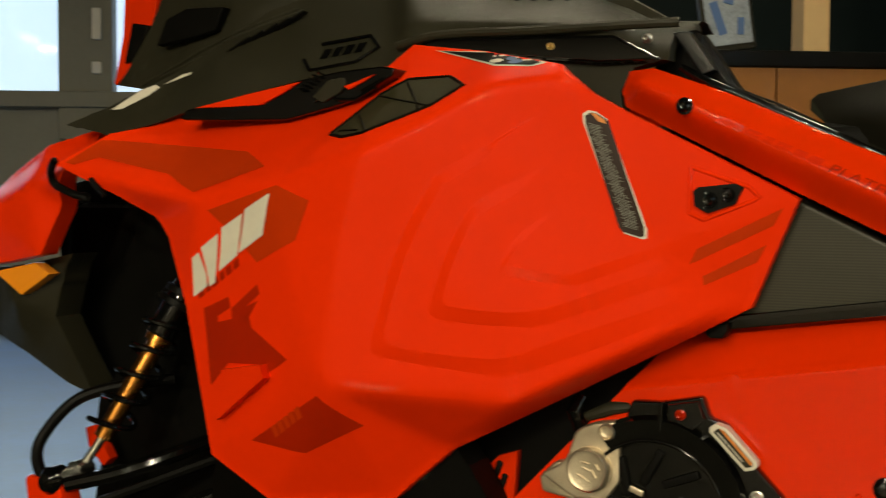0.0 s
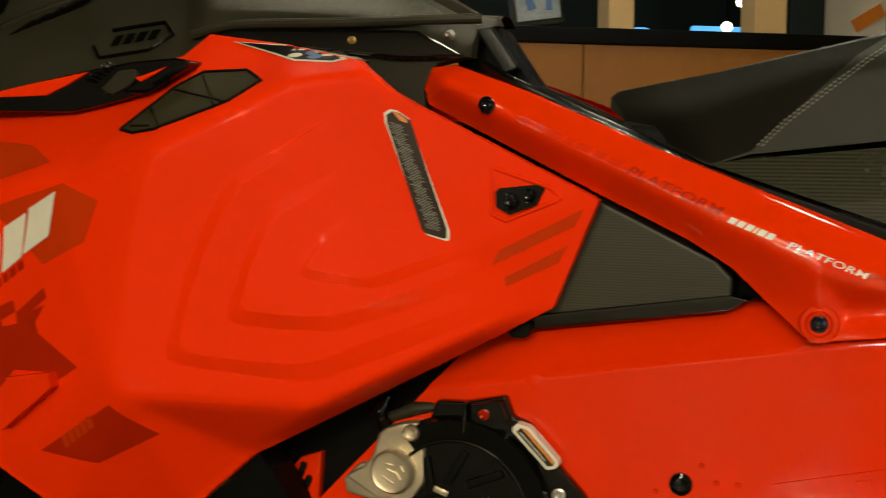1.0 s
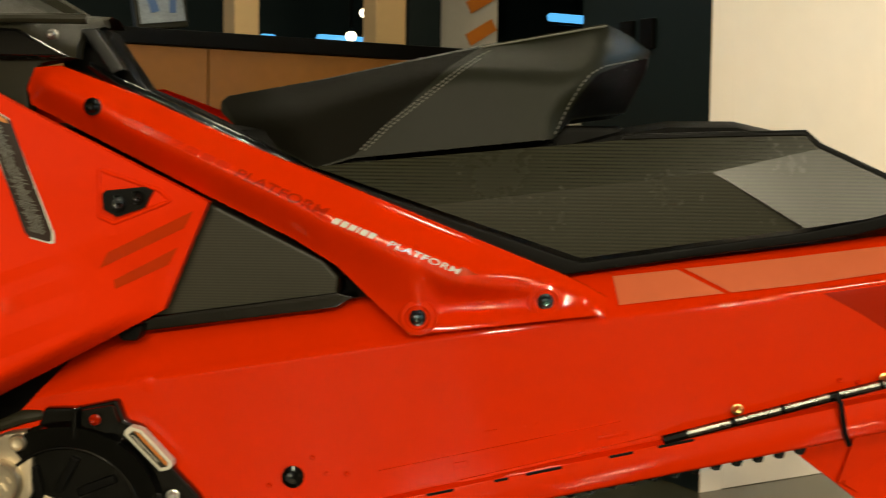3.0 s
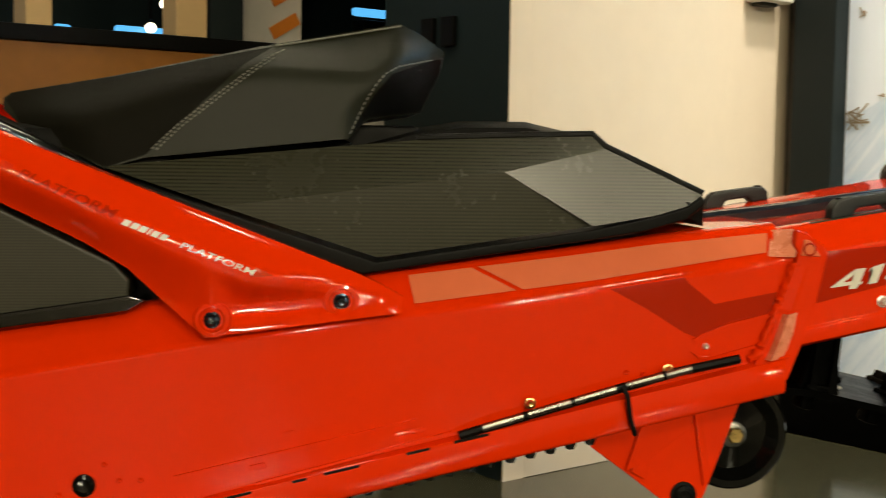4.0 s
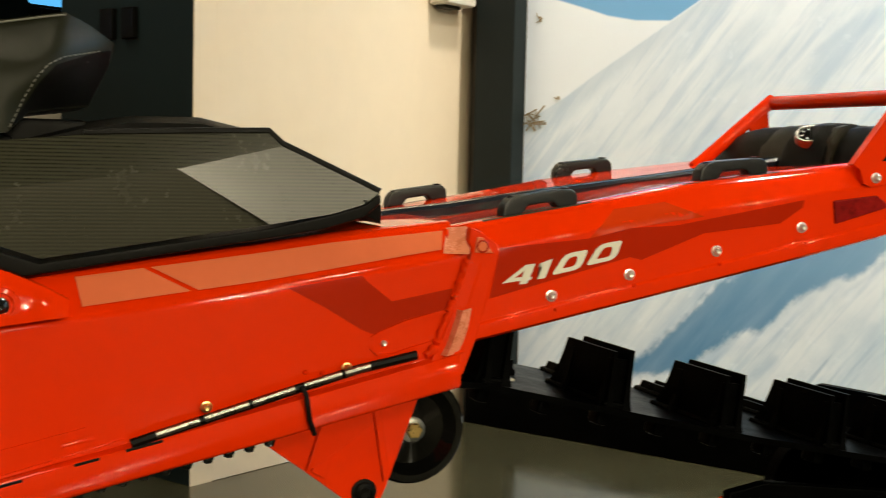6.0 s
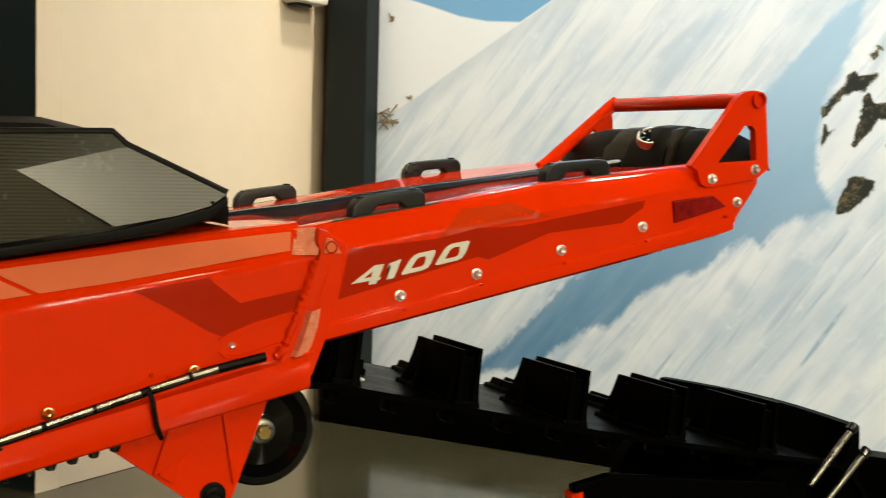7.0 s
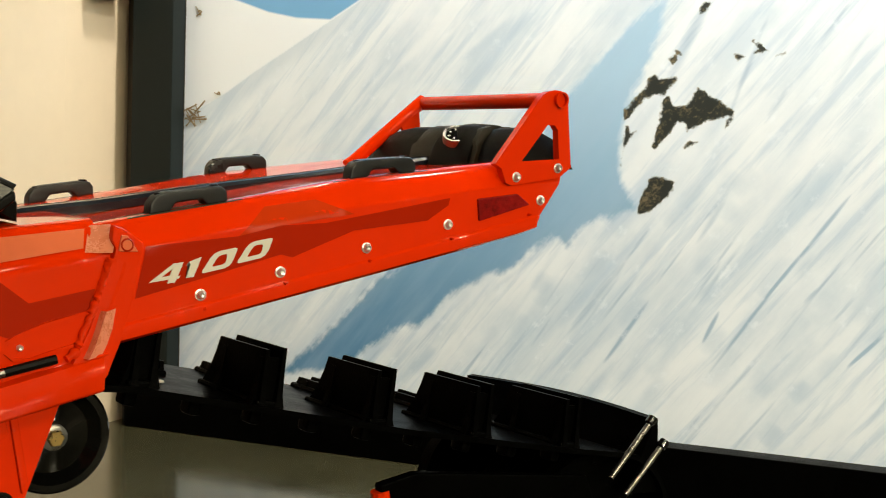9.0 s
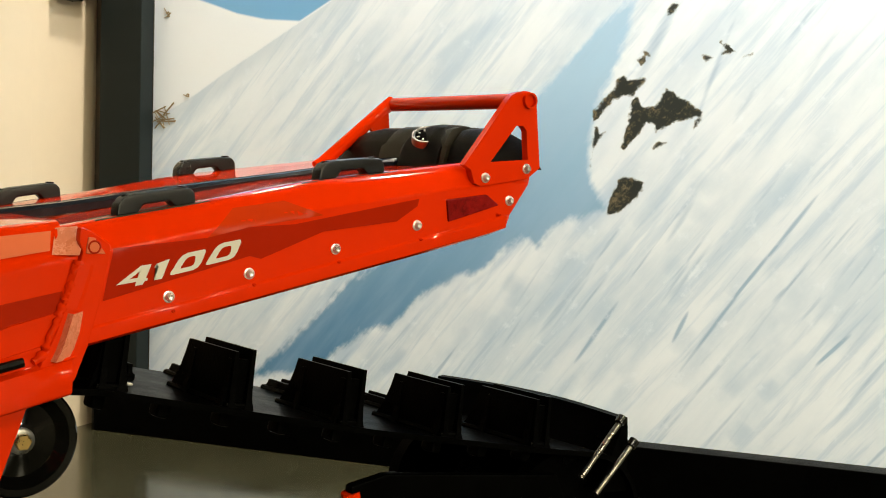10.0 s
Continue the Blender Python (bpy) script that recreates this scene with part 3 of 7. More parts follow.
rk = smooth(MURAL, add(MURAL, add(MURAL, attr(MURAL, "rock"), patch, 0.030), grit, 0.014), 0.020, 0.026)
snow = blend(MURAL, rk, snow, blend(MURAL, smooth(MURAL, add(MURAL, grit, patch, 0.6), 0.80, 1.02), (0.012, 0.017, 0.015), (0.17, 0.14, 0.085)))
ln(MURAL, snow, bsdf(MURAL).inputs["Base Color"])
me.materials.append(MURAL)
tagged(new("mural", me), "wall mural print of a snowy mountain slope with dark rocks", "mural", "", "structure")

# bare twigs printed at the edge of the mural
TWIG = worn(material("twig_print", (0.26, 0.20, 0.13), 0.6), 30, 0.3)
random.seed(12)
twigs = thing("printed_twigs", "brown bare twigs printed on the snow of the mural", "twigs", "", "structure")
for v0, z0, n, r in ((1.985, 0.905, 16, 0.075), (1.975, 1.185, 5, 0.028), (1.90, 0.965, 3, 0.02)):
    for k in range(n):
        a = random.uniform(-0.5, 2.6)
        l = r * random.uniform(0.3, 1.0)
        v1, z1 = v0 + random.uniform(-0.3, 0.3) * r, z0 + random.uniform(-0.3, 0.25) * r
        m = ROOM @ pose(3.1305, min(v1, 1.995), z1, math.degrees(a), 0, 0)
        part("twig", bm_block((0, l * 0.5 - r * 0.3, 0), (0.002, l, random.uniform(0.0012, 0.004)), m), TWIG, twigs)

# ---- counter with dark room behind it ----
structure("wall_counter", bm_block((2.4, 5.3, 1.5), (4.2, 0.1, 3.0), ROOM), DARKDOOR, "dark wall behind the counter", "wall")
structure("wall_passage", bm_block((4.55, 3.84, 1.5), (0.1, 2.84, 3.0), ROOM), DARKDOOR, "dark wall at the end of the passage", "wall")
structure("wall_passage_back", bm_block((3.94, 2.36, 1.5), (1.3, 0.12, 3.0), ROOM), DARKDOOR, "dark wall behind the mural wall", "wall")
TANPOST = worn(material("tan_post_paint", (0.55, 0.37, 0.17), 0.6), 2, 0.08)
# pale board added only to brighten the gap under the seat tail
leaning = thing("gap_filler_board", "added pale board that brightens the gap under the seat tail", "board")
part("board", bm_block((2.34, 3.375, 0.46), (0.38, 0.03, 0.92), ROOM, 0.004), PALE, leaning)
counter = thing("counter", "wood-fronted service counter with a black top edge", "counter")
for k in range(3):
    part("front_panel", bm_block((0.873 + 0.75 * k, 3.42, 0.54), (0.746, 0.04, 1.08), ROOM, 0.003), WOOD, counter)
part("worktop", bm_block((1.62, 3.62, 1.104), (2.3, 0.46, 0.046), ROOM, 0.006), BLACK, counter, "black counter top edge")
for u, w in ((1.440, 0.080), (1.933, 0.108)):
    structure("counter_post", bm_block((u, 3.65, 2.063), (w, 0.1, 1.87), ROOM, 0.004), TANPOST, "tan painted counter post", "post")
structure("dark_column", bm_block((2.065, 3.66, 1.51), (0.12, 0.1, 2.96), ROOM, 0.004), DARKPOST, "dark painted column", "column")
board = thing("display_board", "pale display board with a diagonal orange stripe", "display board")
part("board_panel", bm_block((2.395, 3.9, 1.5), (0.25, 0.03, 2.9), ROOM, 0.004), PALE, board)
bm = bmesh.new()
block(bm, (0, 0, 0), (0.125, 0.006, 0.045), ROOM @ pose(2.447, 3.882, 1.24, 0, -30, 0))
block(bm, (0, 0, 0), (0.125, 0.006, 0.045), ROOM @ pose(2.447, 3.882, 1.355, 0, -30, 0))
part("orange_stripe", bm, ORANGE, board)
door = thing("door_1", "dark blue-grey door with a small socket plate", "door", "", "structure")
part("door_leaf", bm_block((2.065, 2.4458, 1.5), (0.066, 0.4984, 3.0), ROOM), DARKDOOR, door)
for v in (2.42, 2.50):
    part("socket", bm_block((2.026, v, 1.09), (0.016, 0.05, 0.075), ROOM, 0.004), BLACK, door)
BLUEINK = material("blue_ink", (0.06, 0.12, 0.28), 0.5)
SCREEN = worn(material("pale_screen", (0.26, 0.29, 0.32), 0.35), 9, 0.5, 0, 100, 0.1)
monitor = thing("monitor", "dark monitor with a pale mottled screen standing on the counter", "monitor")
part("casing", bm_block((0, 0, 0), (0.16, 0.04, 0.26), ROOM @ pose(1.165, 3.62, 1.275, 0, -8, 0), 0.01), GREYBLK, monitor)
part("screen", bm_block((0, -0.022, 0.0), (0.135, 0.004, 0.22), ROOM @ pose(1.165, 3.62, 1.275, 0, -8, 0), 0.001), SCREEN, monitor)
for dx, dz, w, h, an in ((0.02, 0.05, 0.03, 0.09, 20), (-0.03, -0.03, 0.025, 0.10, -12), (0.035, -0.06, 0.02, 0.05, 8)):
    part("screen_shape", bm_block((0, 0, 0), (w, 0.002, h), ROOM @ pose(1.165, 3.62, 1.275, 0, -8, 0) @ pose(dx, -0.0255, dz, 0, an, 0), 0.0008), BLUEINK, monitor)
part("stand", bm_block((1.165, 3.64, 1.137), (0.10, 0.08, 0.02), ROOM, 0.006), GREYBLK, monitor)
for u, v, z, w in ((1.75, 4.2, 1.20, 0.06), (2.05, 4.2, 1.212, 0.22), (3.06, 4.2, 1.36, 0.20)):
    lampb = thing("blue_screen", "small glowing blue display in the dark room", "screen", "blue displays")
    part("screen", bm_block((u, v, z), (w, 0.03, 0.034), ROOM, 0.012), BLUEGLOW, lampb)
    part("screen_foot", bm_block((u, v + 0.02, (z - 0.03) / 2), (w * 0.6, 0.08, z - 0.03), ROOM, 0.004), BLACK, lampb)
for u, v, z in ((2.135, 4.2, 1.318), (2.05, 4.14, 1.222)):
    gl = thing("spot_lamp", "small glowing warm spot lamp", "lamp", "spot lamps")
    part("bulb", lathe(bmesh.new(), ROOM @ Vector((u, v, z)), [(0.002, -0.019), (0.014, -0.013), (0.019, 0), (0.014, 0.013), (0.002, 0.019)], 16), LAMPGLOW, gl)
    part("pole", tube(bmesh.new(), [ROOM @ Vector((u, v, z + 0.03)), ROOM @ Vector((u, v, 3.0))], 0.006, 6), BLACK, gl)
for u, v, _ in LAMPS:
    fx = thing("ceiling_lamp", "square recessed warm ceiling lamp", "lamp", "ceiling lamps")
    bm = bmesh.new()
    for c, s in (((-0.15, 0), (0.02, 0.32)), ((0.15, 0), (0.02, 0.32)), ((0, -0.15), (0.28, 0.02)), ((0, 0.15), (0.28, 0.02))):
        block(bm, (u + c[0], v + c[1], 2.93), (s[0], s[1], 0.14), ROOM)
    part("lamp_frame", bm, PALE, fx)
    part("diffuser", bm_block((u, v, 2.96), (0.28, 0.28, 0.01), ROOM), LAMPGLOW, fx)
# ---- the snowmobile ----
MID = 1.62
sled = thing("snowmobile", "red and black mountain snowmobile standing in a showroom", "snowmobile")


def mirror_y(p):
    return (p[0], 2 * MID - p[1], p[2])


def nearer(pts, y, y2):
    """The same outline drawn on a plane at y2 in place of y."""
    return [(a * y2 / y, 0.728 + (b - 0.728) * y2 / y) for a, b in pts]


def ip(x, pairs):
    return float(np.interp(x, [p[0] for p in pairs], [p[1] for p in pairs]))


# tunnel: folded sheet, rolled running-board lip below
FOLD = [(-0.55, 0.487), (-0.409, 0.511), (-0.206, 0.544), (-0.037, 0.572), (0.084, 0.590), (0.188, 0.6035), (0.402, 0.6315), (0.569, 0.659), (0.66, 0.673)]
EDGE = [(-0.55, 0.553), (-0.344, 0.578), (-0.088, 0.609), (0.14, 0.643), (0.383, 0.673), (0.477, 0.686), (0.66, 0.705)]


def lip_top(x):
    return 0.405 + 0.235 * x


def lip_low(x):
    return 0.372 + 0.226 * x


rings = []
for x in [*np.linspace(-0.46, -0.30, 6), *np.linspace(-0.26, 0.625, 20)]:
    zf, ze = ip(x, FOLD), ip(x, EDGE)
    lt, lb = lip_top(x), lip_low(x)
    near = [(x, 1.398, lb - 0.002), (x, 1.390, lb), (x, 1.3865, lb + 0.003), (x, 1.385, lb + 0.020), (x, 1.387, lt - 0.003), (x, 1.399, lt), (x, 1.400, lt + 0.006),
            (x, 1.400, zf - 0.008), (x, 1.4008, zf - 0.003), (x, 1.4032, zf + 0.002), (x, 1.408, zf + 0.006), (x, 1.428, ze - 0.004), (x, 1.434, ze), (x, 1.442, ze + 0.002)]
    k = max(0.0, min(1.0, (-0.28 - x) / 0.15))
    near = [(p[0] + k * 0.95 * (p[2] - 0.50), p[1], p[2]) for p in near]
    rings.append(near + [mirror_y(p) for p in near[::-1]])
shell = loft(bmesh.new(), rings, closed=False)
tunnel_tree = tree_of(shell)
tunnel = part("tunnel", shell, RED_GLOSS, sled, "glossy red folded tunnel side", 50)
s = tunnel.modifiers.new("sheet", "SOLIDIFY")
s.thickness, s.offset = 0.003, 1
tunnel.modifiers.move(tunnel.modifiers.find("sheet"), 0)

# rear extension
RB = [(0.60, 0.558), (0.65, 0.568), (0.906, 0.622), (1.26, 0.697), (1.3, 0.705)]
RC = [(0.60, 0.664), (0.679, 0.677), (0.937, 0.722), (1.143, 0.750), (1.3, 0.768)]
RT = [(0.60, 0.692), (0.649, 0.702), (0.788, 0.725), (0.964, 0.757), (1.205, 0.786), (1.3, 0.797)]
rings = []
for x in np.linspace(0.615, 1.262, 24):
    b, c, t = ip(x, RB), ip(x, RC), ip(x, RT)
    near = [(x, 1.412, b - 0.001), (x, 1.403, b - 0.002), (x, 1.3985, b + 0.001), (x, 1.3975, b + 0.013), (x, 1.3995, b + 0.0155), (x, 1.401, b + 0.018),
            (x, 1.401, c - 0.005), (x, 1.403, c), (x, 1.418, t - 0.008), (x, 1.424, t - 0.002), (x, 1.432, t), (x, 1.470, t - 0.003), (x, 1.560, t - 0.008)]
    rings.append(near + [mirror_y(p) for p in near[::-1]])
b0 = rings[-1]
rings.append([(p[0] + max(0, (p[2] - 0.705)) * 0.75, p[1], p[2]) for p in b0])
shell = loft(bmesh.new(), rings, closed=False)
rear_tree = tree_of(shell)
rear = part("rear_extension", shell, RED_GLOSS, sled, "glossy red riveted rear tunnel extension", 50)
s = rear.modifiers.new("sheet", "SOLIDIFY")
s.thickness, s.offset = 0.003, 1
rear.modifiers.move(rear.modifiers.find("sheet"), 0)

# joint plate, its corner facet with the reflection painted in, and the lumpy weld
bm = prism(bmesh.new(), [(0.6344, 0.7012), (0.6496, 0.6960), (0.6705, 0.6816), (0.6713, 0.6732), (0.6600, 0.6183), (0.6447, 0.5639), (0.6383, 0.5481), (0.6300, 0.5260), (0.6087, 0.5161), (0.5800, 0.5204), (0.5923, 0.5512), (0.6079, 0.5821), (0.6236, 0.6260), (0.6330, 0.6577), (0.6374, 0.6737), (0.6327, 0.6833)], 1.388, 1.402, 0.003)
joint = part("joint_plate", bm, RED_GLOSS, sled)
random.seed(3)
line = [Vector((x, 1.3925, z)) for x, z in [(0.6366, 0.6625), (0.6328, 0.6510), (0.6277, 0.6402), (0.6233, 0.6288), (0.6182, 0.6149), (0.6132, 0.6017), (0.6069, 0.5879), (0.6007, 0.5723), (0.5944, 0.5581), (0.5844, 0.5498)]]
fine_line = along(line, 0.0035)
part("weld_bead", tube(bmesh.new(), [p + Vector((random.uniform(-.002, .002), 0.001 + random.uniform(-.001, .001), 0)) for p in fine_line], [0.0038 + 0.0036 * random.random() ** 2 for i in range(len(fine_line))], 10), RED_GLOSS, joint, "lumpy painted weld bead", 70)
rings = [[(x - 0.010, 1.3945, z), (x - 0.004, 1.3880, z), (x + 0.008, 1.3868, z - 0.004), (x + 0.012, 1.3875, z - 0.005)] for x, z in [(0.6382, 0.6628), (0.6344, 0.6481), (0.6281, 0.6291), (0.6218, 0.6101)]]
part("joint_fold", loft(bmesh.new(), rings, False, False), RED_GLOSS, joint, "", 12)
a, b, c, d, e = [Vector(p) for p in ((0.6183, 1.4255, 0.6982), (0.6365, 1.4080, 0.7012), (0.6450, 1.3895, 0.6930), (0.6340, 1.3895, 0.6690), (0.6060, 1.4005, 0.6690))]
bm = bmesh.new()
loft(bm, [[a, a.lerp(e, 0.5), e], [a.lerp(b, 0.5), (a.lerp(b, 0.5)).lerp(e.lerp(d, 0.5), 0.5) - Vector((0, 0.001, 0)), e.lerp(d, 0.5)], [b, c.lerp(b, 0.3), d]], False, False)
part("corner_facet", bm, FACET, joint, "red corner facet with its reflected light painted pale", 12)
# edge and lower facet are pale too, in place of reflected light
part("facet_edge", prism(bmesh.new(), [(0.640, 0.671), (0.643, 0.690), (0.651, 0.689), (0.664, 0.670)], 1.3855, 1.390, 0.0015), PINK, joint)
part("lower_facet", loft(bmesh.new(), [[(x - 0.003, 1.389, z), (x, 1.377, z), (x + w, 1.377 + 0.6 * w, z + 0.002), (x + w + 0.001, 1.392, z + 0.002)] for x, z, w in ((0.6235, 0.604, 0.014), (0.617, 0.582, 0.018), (0.610, 0.562, 0.022), (0.604, 0.5505, 0.025))], False, False), FACET, joint, "", 12)
part("joint_step", tube(bmesh.new(), [(0.6035, 1.3855, 0.5495), (0.618, 1.385, 0.552), (0.630, 1.3855, 0.5545)], [0.0012, 0.0022, 0.0014], 8), RED_GLOSS, joint)
bm = lathe(bmesh.new(), (0.6500, 1.3845, 0.6785), [(0.002, 0.003), (0.005, 0.002), (0.0065, 0), (0.0080, 0.001), (0.0085, 0.006)], 20)
part("hole_rim", bm, RED_DARK, joint)


def bolt(x, y, z, r=0.0075, mat=STEEL, name="bolt", parent=None, label=""):
    bm = lathe(bmesh.new(), (x, y, z), [(r * 1.25, 0), (r * 1.25, -0.0015), (r * 0.95, -0.002), (r * 0.9, -0.005), (r * 0.55, -0.0075), (r * 0.5, -0.0062), (r * 0.001, -0.0055)], 16)
    return part(name, bm, mat, parent or sled, label)


bolt(0.533, 1.399, 0.565, 0.0040)
for x, z in ((0.7465, 0.617), (0.853, 0.642), (0.978, 0.671), (1.107, 0.7015)):
    bolt(x, 1.398, z, 0.0058)
bolt(-0.167, 1.4, 0.413, 0.014, BLACK_GLOSS, "knob", None, "black rubber knob")
for x, z in ((-0.194, 0.403), (-0.145, 0.436), (-0.129, 0.418), (-0.106, 0.418), (-0.32, 0.44), (0.16, 0.447), (0.46, 0.533), (0.44, 0.535)):
    bolt(x, 1.4, z, 0.003, RED_GLOSS, "rivet")

for k in range(20):
    x = 0.407 - 0.0237 * k
    zb = 0.443 + (x - 0.407) * 0.213
    part("track_nub", tube(bmesh.new(), [(x + 0.004, 1.436, zb + 0.03), (x + 0.001, 1.432, zb + 0.006), (x, 1.431, zb + 0.001), (x, 1.431, zb)], [0.0075, 0.007, 0.0055, 0.002], 10), BLACK_GLOSS, sled)

# slots and rail strip at the lip
for x, w in ((-0.08, 0.04), (0.0, 0.035), (0.068, 0.018), (0.115, 0.045), (0.2, 0.03), (0.26, 0.045)):
    part("lip_slot", bm_block((0, 0, 0), (w * 0.9, 0.02, 0.0032), pose(x, 1.3935, lip_top(x) - 0.003, 0, -12.7, 0), 0.0008), BLACK, sled)
clip = part("lip_rail", tube(bmesh.new(), along([Vector((x, 1.385, z)) for x, z in ((0.246, 0.466), (0.326, 0.489), (0.428, 0.518), (0.50, 0.538), (0.570, 0.552))], 0.02), 0.0055, 8), BLACK, sled, "black rubber edge strip")
# short metal pieces added to imitate glints along the black strip
bm = bmesh.new()
for a, b in (((0.272, 0.4755), (0.318, 0.4885)), ((0.324, 0.4905), (0.372, 0.5040)), ((0.377, 0.5055), (0.424, 0.5190)), ((0.436, 0.5225), (0.478, 0.5335)), ((0.483, 0.5345), (0.512, 0.5415))):
    tube(bm, along([Vector((a[0], 1.3805, a[1])), Vector((b[0], 1.3805, b[1]))], 0.012), 0.0041, 8)
part("rail_glint", bm, DULLSTEEL, clip, "broken metal pieces standing in for glints on the rubber edge")
for x in (0.327, 0.487):
    bolt(x, 1.388, lip_top(x) + 0.02, 0.0052, BRASS, "rail_screw")
bm = tube(bmesh.new(), [(0.432, 1.378, 0.522), (0.436, 1.374, 0.512), (0.441, 1.374, 0.482), (0.448, 1.38, 0.466)], 0.003, 6)
part("cable_tie", bm, BLACK, sled)

# side panel: points along the edge, then along the creases
PANEL = [(-1.218, 1.270, 0.763), (-1.175, 1.330, 0.806), (-1.131, 1.360, 0.817), (-1.087, 1.370, 0.831), (-0.754, 1.360, 0.884), (-0.729, 1.380, 0.911),
         (-0.623, 1.360, 0.896), (-0.520, 1.335, 0.875), (-0.477, 1.322, 0.840), (-0.446, 1.340, 0.821), (-0.260, 1.385, 0.723), (-0.310, 1.385, 0.602),
         (-0.395, 1.385, 0.555), (-0.519, 1.360, 0.489), (-0.651, 1.330, 0.420), (-0.722, 1.320, 0.356), (-0.798, 1.300, 0.311), (-0.877, 1.280, 0.345),
         (-0.960, 1.270, 0.396), (-0.991, 1.260, 0.585), (-1.026, 1.270, 0.669), (-1.052, 1.280, 0.694), (-1.104, 1.270, 0.720),
         (-0.709, 1.215, 0.778), (-0.565, 1.252, 0.850), (-0.499, 1.288, 0.861), (-0.729, 1.200, 0.678), (-0.759, 1.205, 0.522), (-0.750, 1.215, 0.502),
         (-0.958, 1.235, 0.718), (-0.844, 1.222, 0.734), (-0.535, 1.280, 0.491), (-0.381, 1.347, 0.568), (-0.430, 1.306, 0.748), (-0.394, 1.312, 0.669)]
# foot and head of each raised contour step
STEP_A = ([(-0.522, 0.814), (-0.558, 0.791), (-0.582, 0.776), (-0.612, 0.760), (-0.633, 0.744), (-0.645, 0.725), (-0.652, 0.710), (-0.662, 0.691), (-0.670, 0.671), (-0.680, 0.646), (-0.686, 0.620), (-0.694, 0.588), (-0.702, 0.562), (-0.702, 0.549), (-0.694, 0.542), (-0.650, 0.534), (-0.613, 0.529), (-0.583, 0.525), (-0.553, 0.523), (-0.535, 0.527), (-0.517, 0.535), (-0.464, 0.555), (-0.405, 0.581), (-0.354, 0.600)],
          [(-0.518, 0.815), (-0.543, 0.799), (-0.561, 0.787), (-0.567, 0.778), (-0.572, 0.769), (-0.588, 0.757), (-0.618, 0.738), (-0.633, 0.713), (-0.643, 0.696), (-0.652, 0.675), (-0.661, 0.656), (-0.667, 0.633), (-0.674, 0.614), (-0.680, 0.588), (-0.685, 0.566), (-0.680, 0.557), (-0.662, 0.552), (-0.613, 0.546), (-0.571, 0.543), (-0.553, 0.545), (-0.535, 0.550), (-0.493, 0.568), (-0.434, 0.590), (-0.354, 0.620)])
STEP_B = ([(-0.508, 0.763), (-0.528, 0.751), (-0.558, 0.735), (-0.579, 0.723), (-0.594, 0.707), (-0.606, 0.688), (-0.612, 0.672), (-0.622, 0.644), (-0.631, 0.615), (-0.636, 0.599), (-0.634, 0.591), (-0.625, 0.586), (-0.583, 0.581), (-0.553, 0.580), (-0.526, 0.579), (-0.508, 0.584), (-0.464, 0.600), (-0.406, 0.622), (-0.354, 0.639)],
          [(-0.507, 0.763), (-0.526, 0.746), (-0.537, 0.732), (-0.549, 0.723), (-0.564, 0.715), (-0.582, 0.703), (-0.591, 0.688), (-0.600, 0.668), (-0.610, 0.641), (-0.616, 0.618), (-0.619, 0.609), (-0.613, 0.602), (-0.583, 0.598), (-0.553, 0.596), (-0.526, 0.597), (-0.511, 0.600), (-0.464, 0.618), (-0.406, 0.640), (-0.354, 0.660)])
STEP_C = ([(-0.502, 0.711), (-0.520, 0.698), (-0.537, 0.685), (-0.549, 0.667), (-0.558, 0.648), (-0.558, 0.640), (-0.552, 0.636), (-0.523, 0.631), (-0.487, 0.627), (-0.475, 0.628), (-0.446, 0.640), (-0.406, 0.656), (-0.348, 0.675)],
          [(-0.501, 0.709), (-0.519, 0.691), (-0.532, 0.679), (-0.543, 0.662), (-0.551, 0.649), (-0.535, 0.645), (-0.493, 0.637), (-0.486, 0.638), (-0.458, 0.649), (-0.406, 0.668), (-0.349, 0.688)])


def seg_dist(x, z, a, b):
    dx, dz = b[0] - a[0], b[1] - a[1]
    t = max(0.0, min(1.0, ((x - a[0]) * dx + (z - a[1]) * dz) / (dx * dx + dz * dz)))
    return math.hypot(x - a[0] - t * dx, z - a[1] - t * dz)


def within(x, z, line):
    inside = False
    for a, b in zip(line, line[1:] + line[:1]):
        if (a[1] > z) != (b[1] > z) and x < (b[0] - a[0]) * (z - a[1]) / (b[1] - a[1]) + a[0]:
            inside = not inside
    return inside


def terraces(x, z):
    """Height of the raised contour steps on the side panel: a plain slope from the foot line to the head line."""
    if not (-0.74 < x < -0.25 and 0.5 < z < 0.84):
        return 0.0
    h = 0.0
    for foot, head in (STEP_A, STEP_B, STEP_C):
        d0 = min(seg_dist(x, z, a, b) for a, b in zip(foot, foot[1:]))
        d1 = min(seg_dist(x, z, a, b) for a, b in zip(head, head[1:]))
        if within(x, z, head) or d1 < 1e-5:
            s = 1.0
        elif d0 < 1e-5 or not within(x, z, foot):
            s = 0.0
        else:
            s = d0 / (d0 + d1)
        h += 0.0066 * s * max(0.0, min(1.0, seg_dist(x, z, foot[-1], foot[0]) / 0.17))
    return h


for k in (23, 24, 25, 26, 27, 28, 31, 32, 33, 34):
    # the contour field is one flat facet
    x, y, z = PANEL[k]
    q = 1.205 + 0.33 * (x + 0.759) - 0.025 * (z - 0.522)
    PANEL[k] = (x * q / y, q, 0.728 + (z - 0.728) * q / y)
for k, q in ((7, 1.303), (8, 1.297), (9, 1.309), (10, 1.372), (11, 1.372), (6, 1.345)):
    x, y, z = PANEL[k]
    PANEL[k] = (x * q / y, q, 0.728 + (z - 0.728) * q / y)
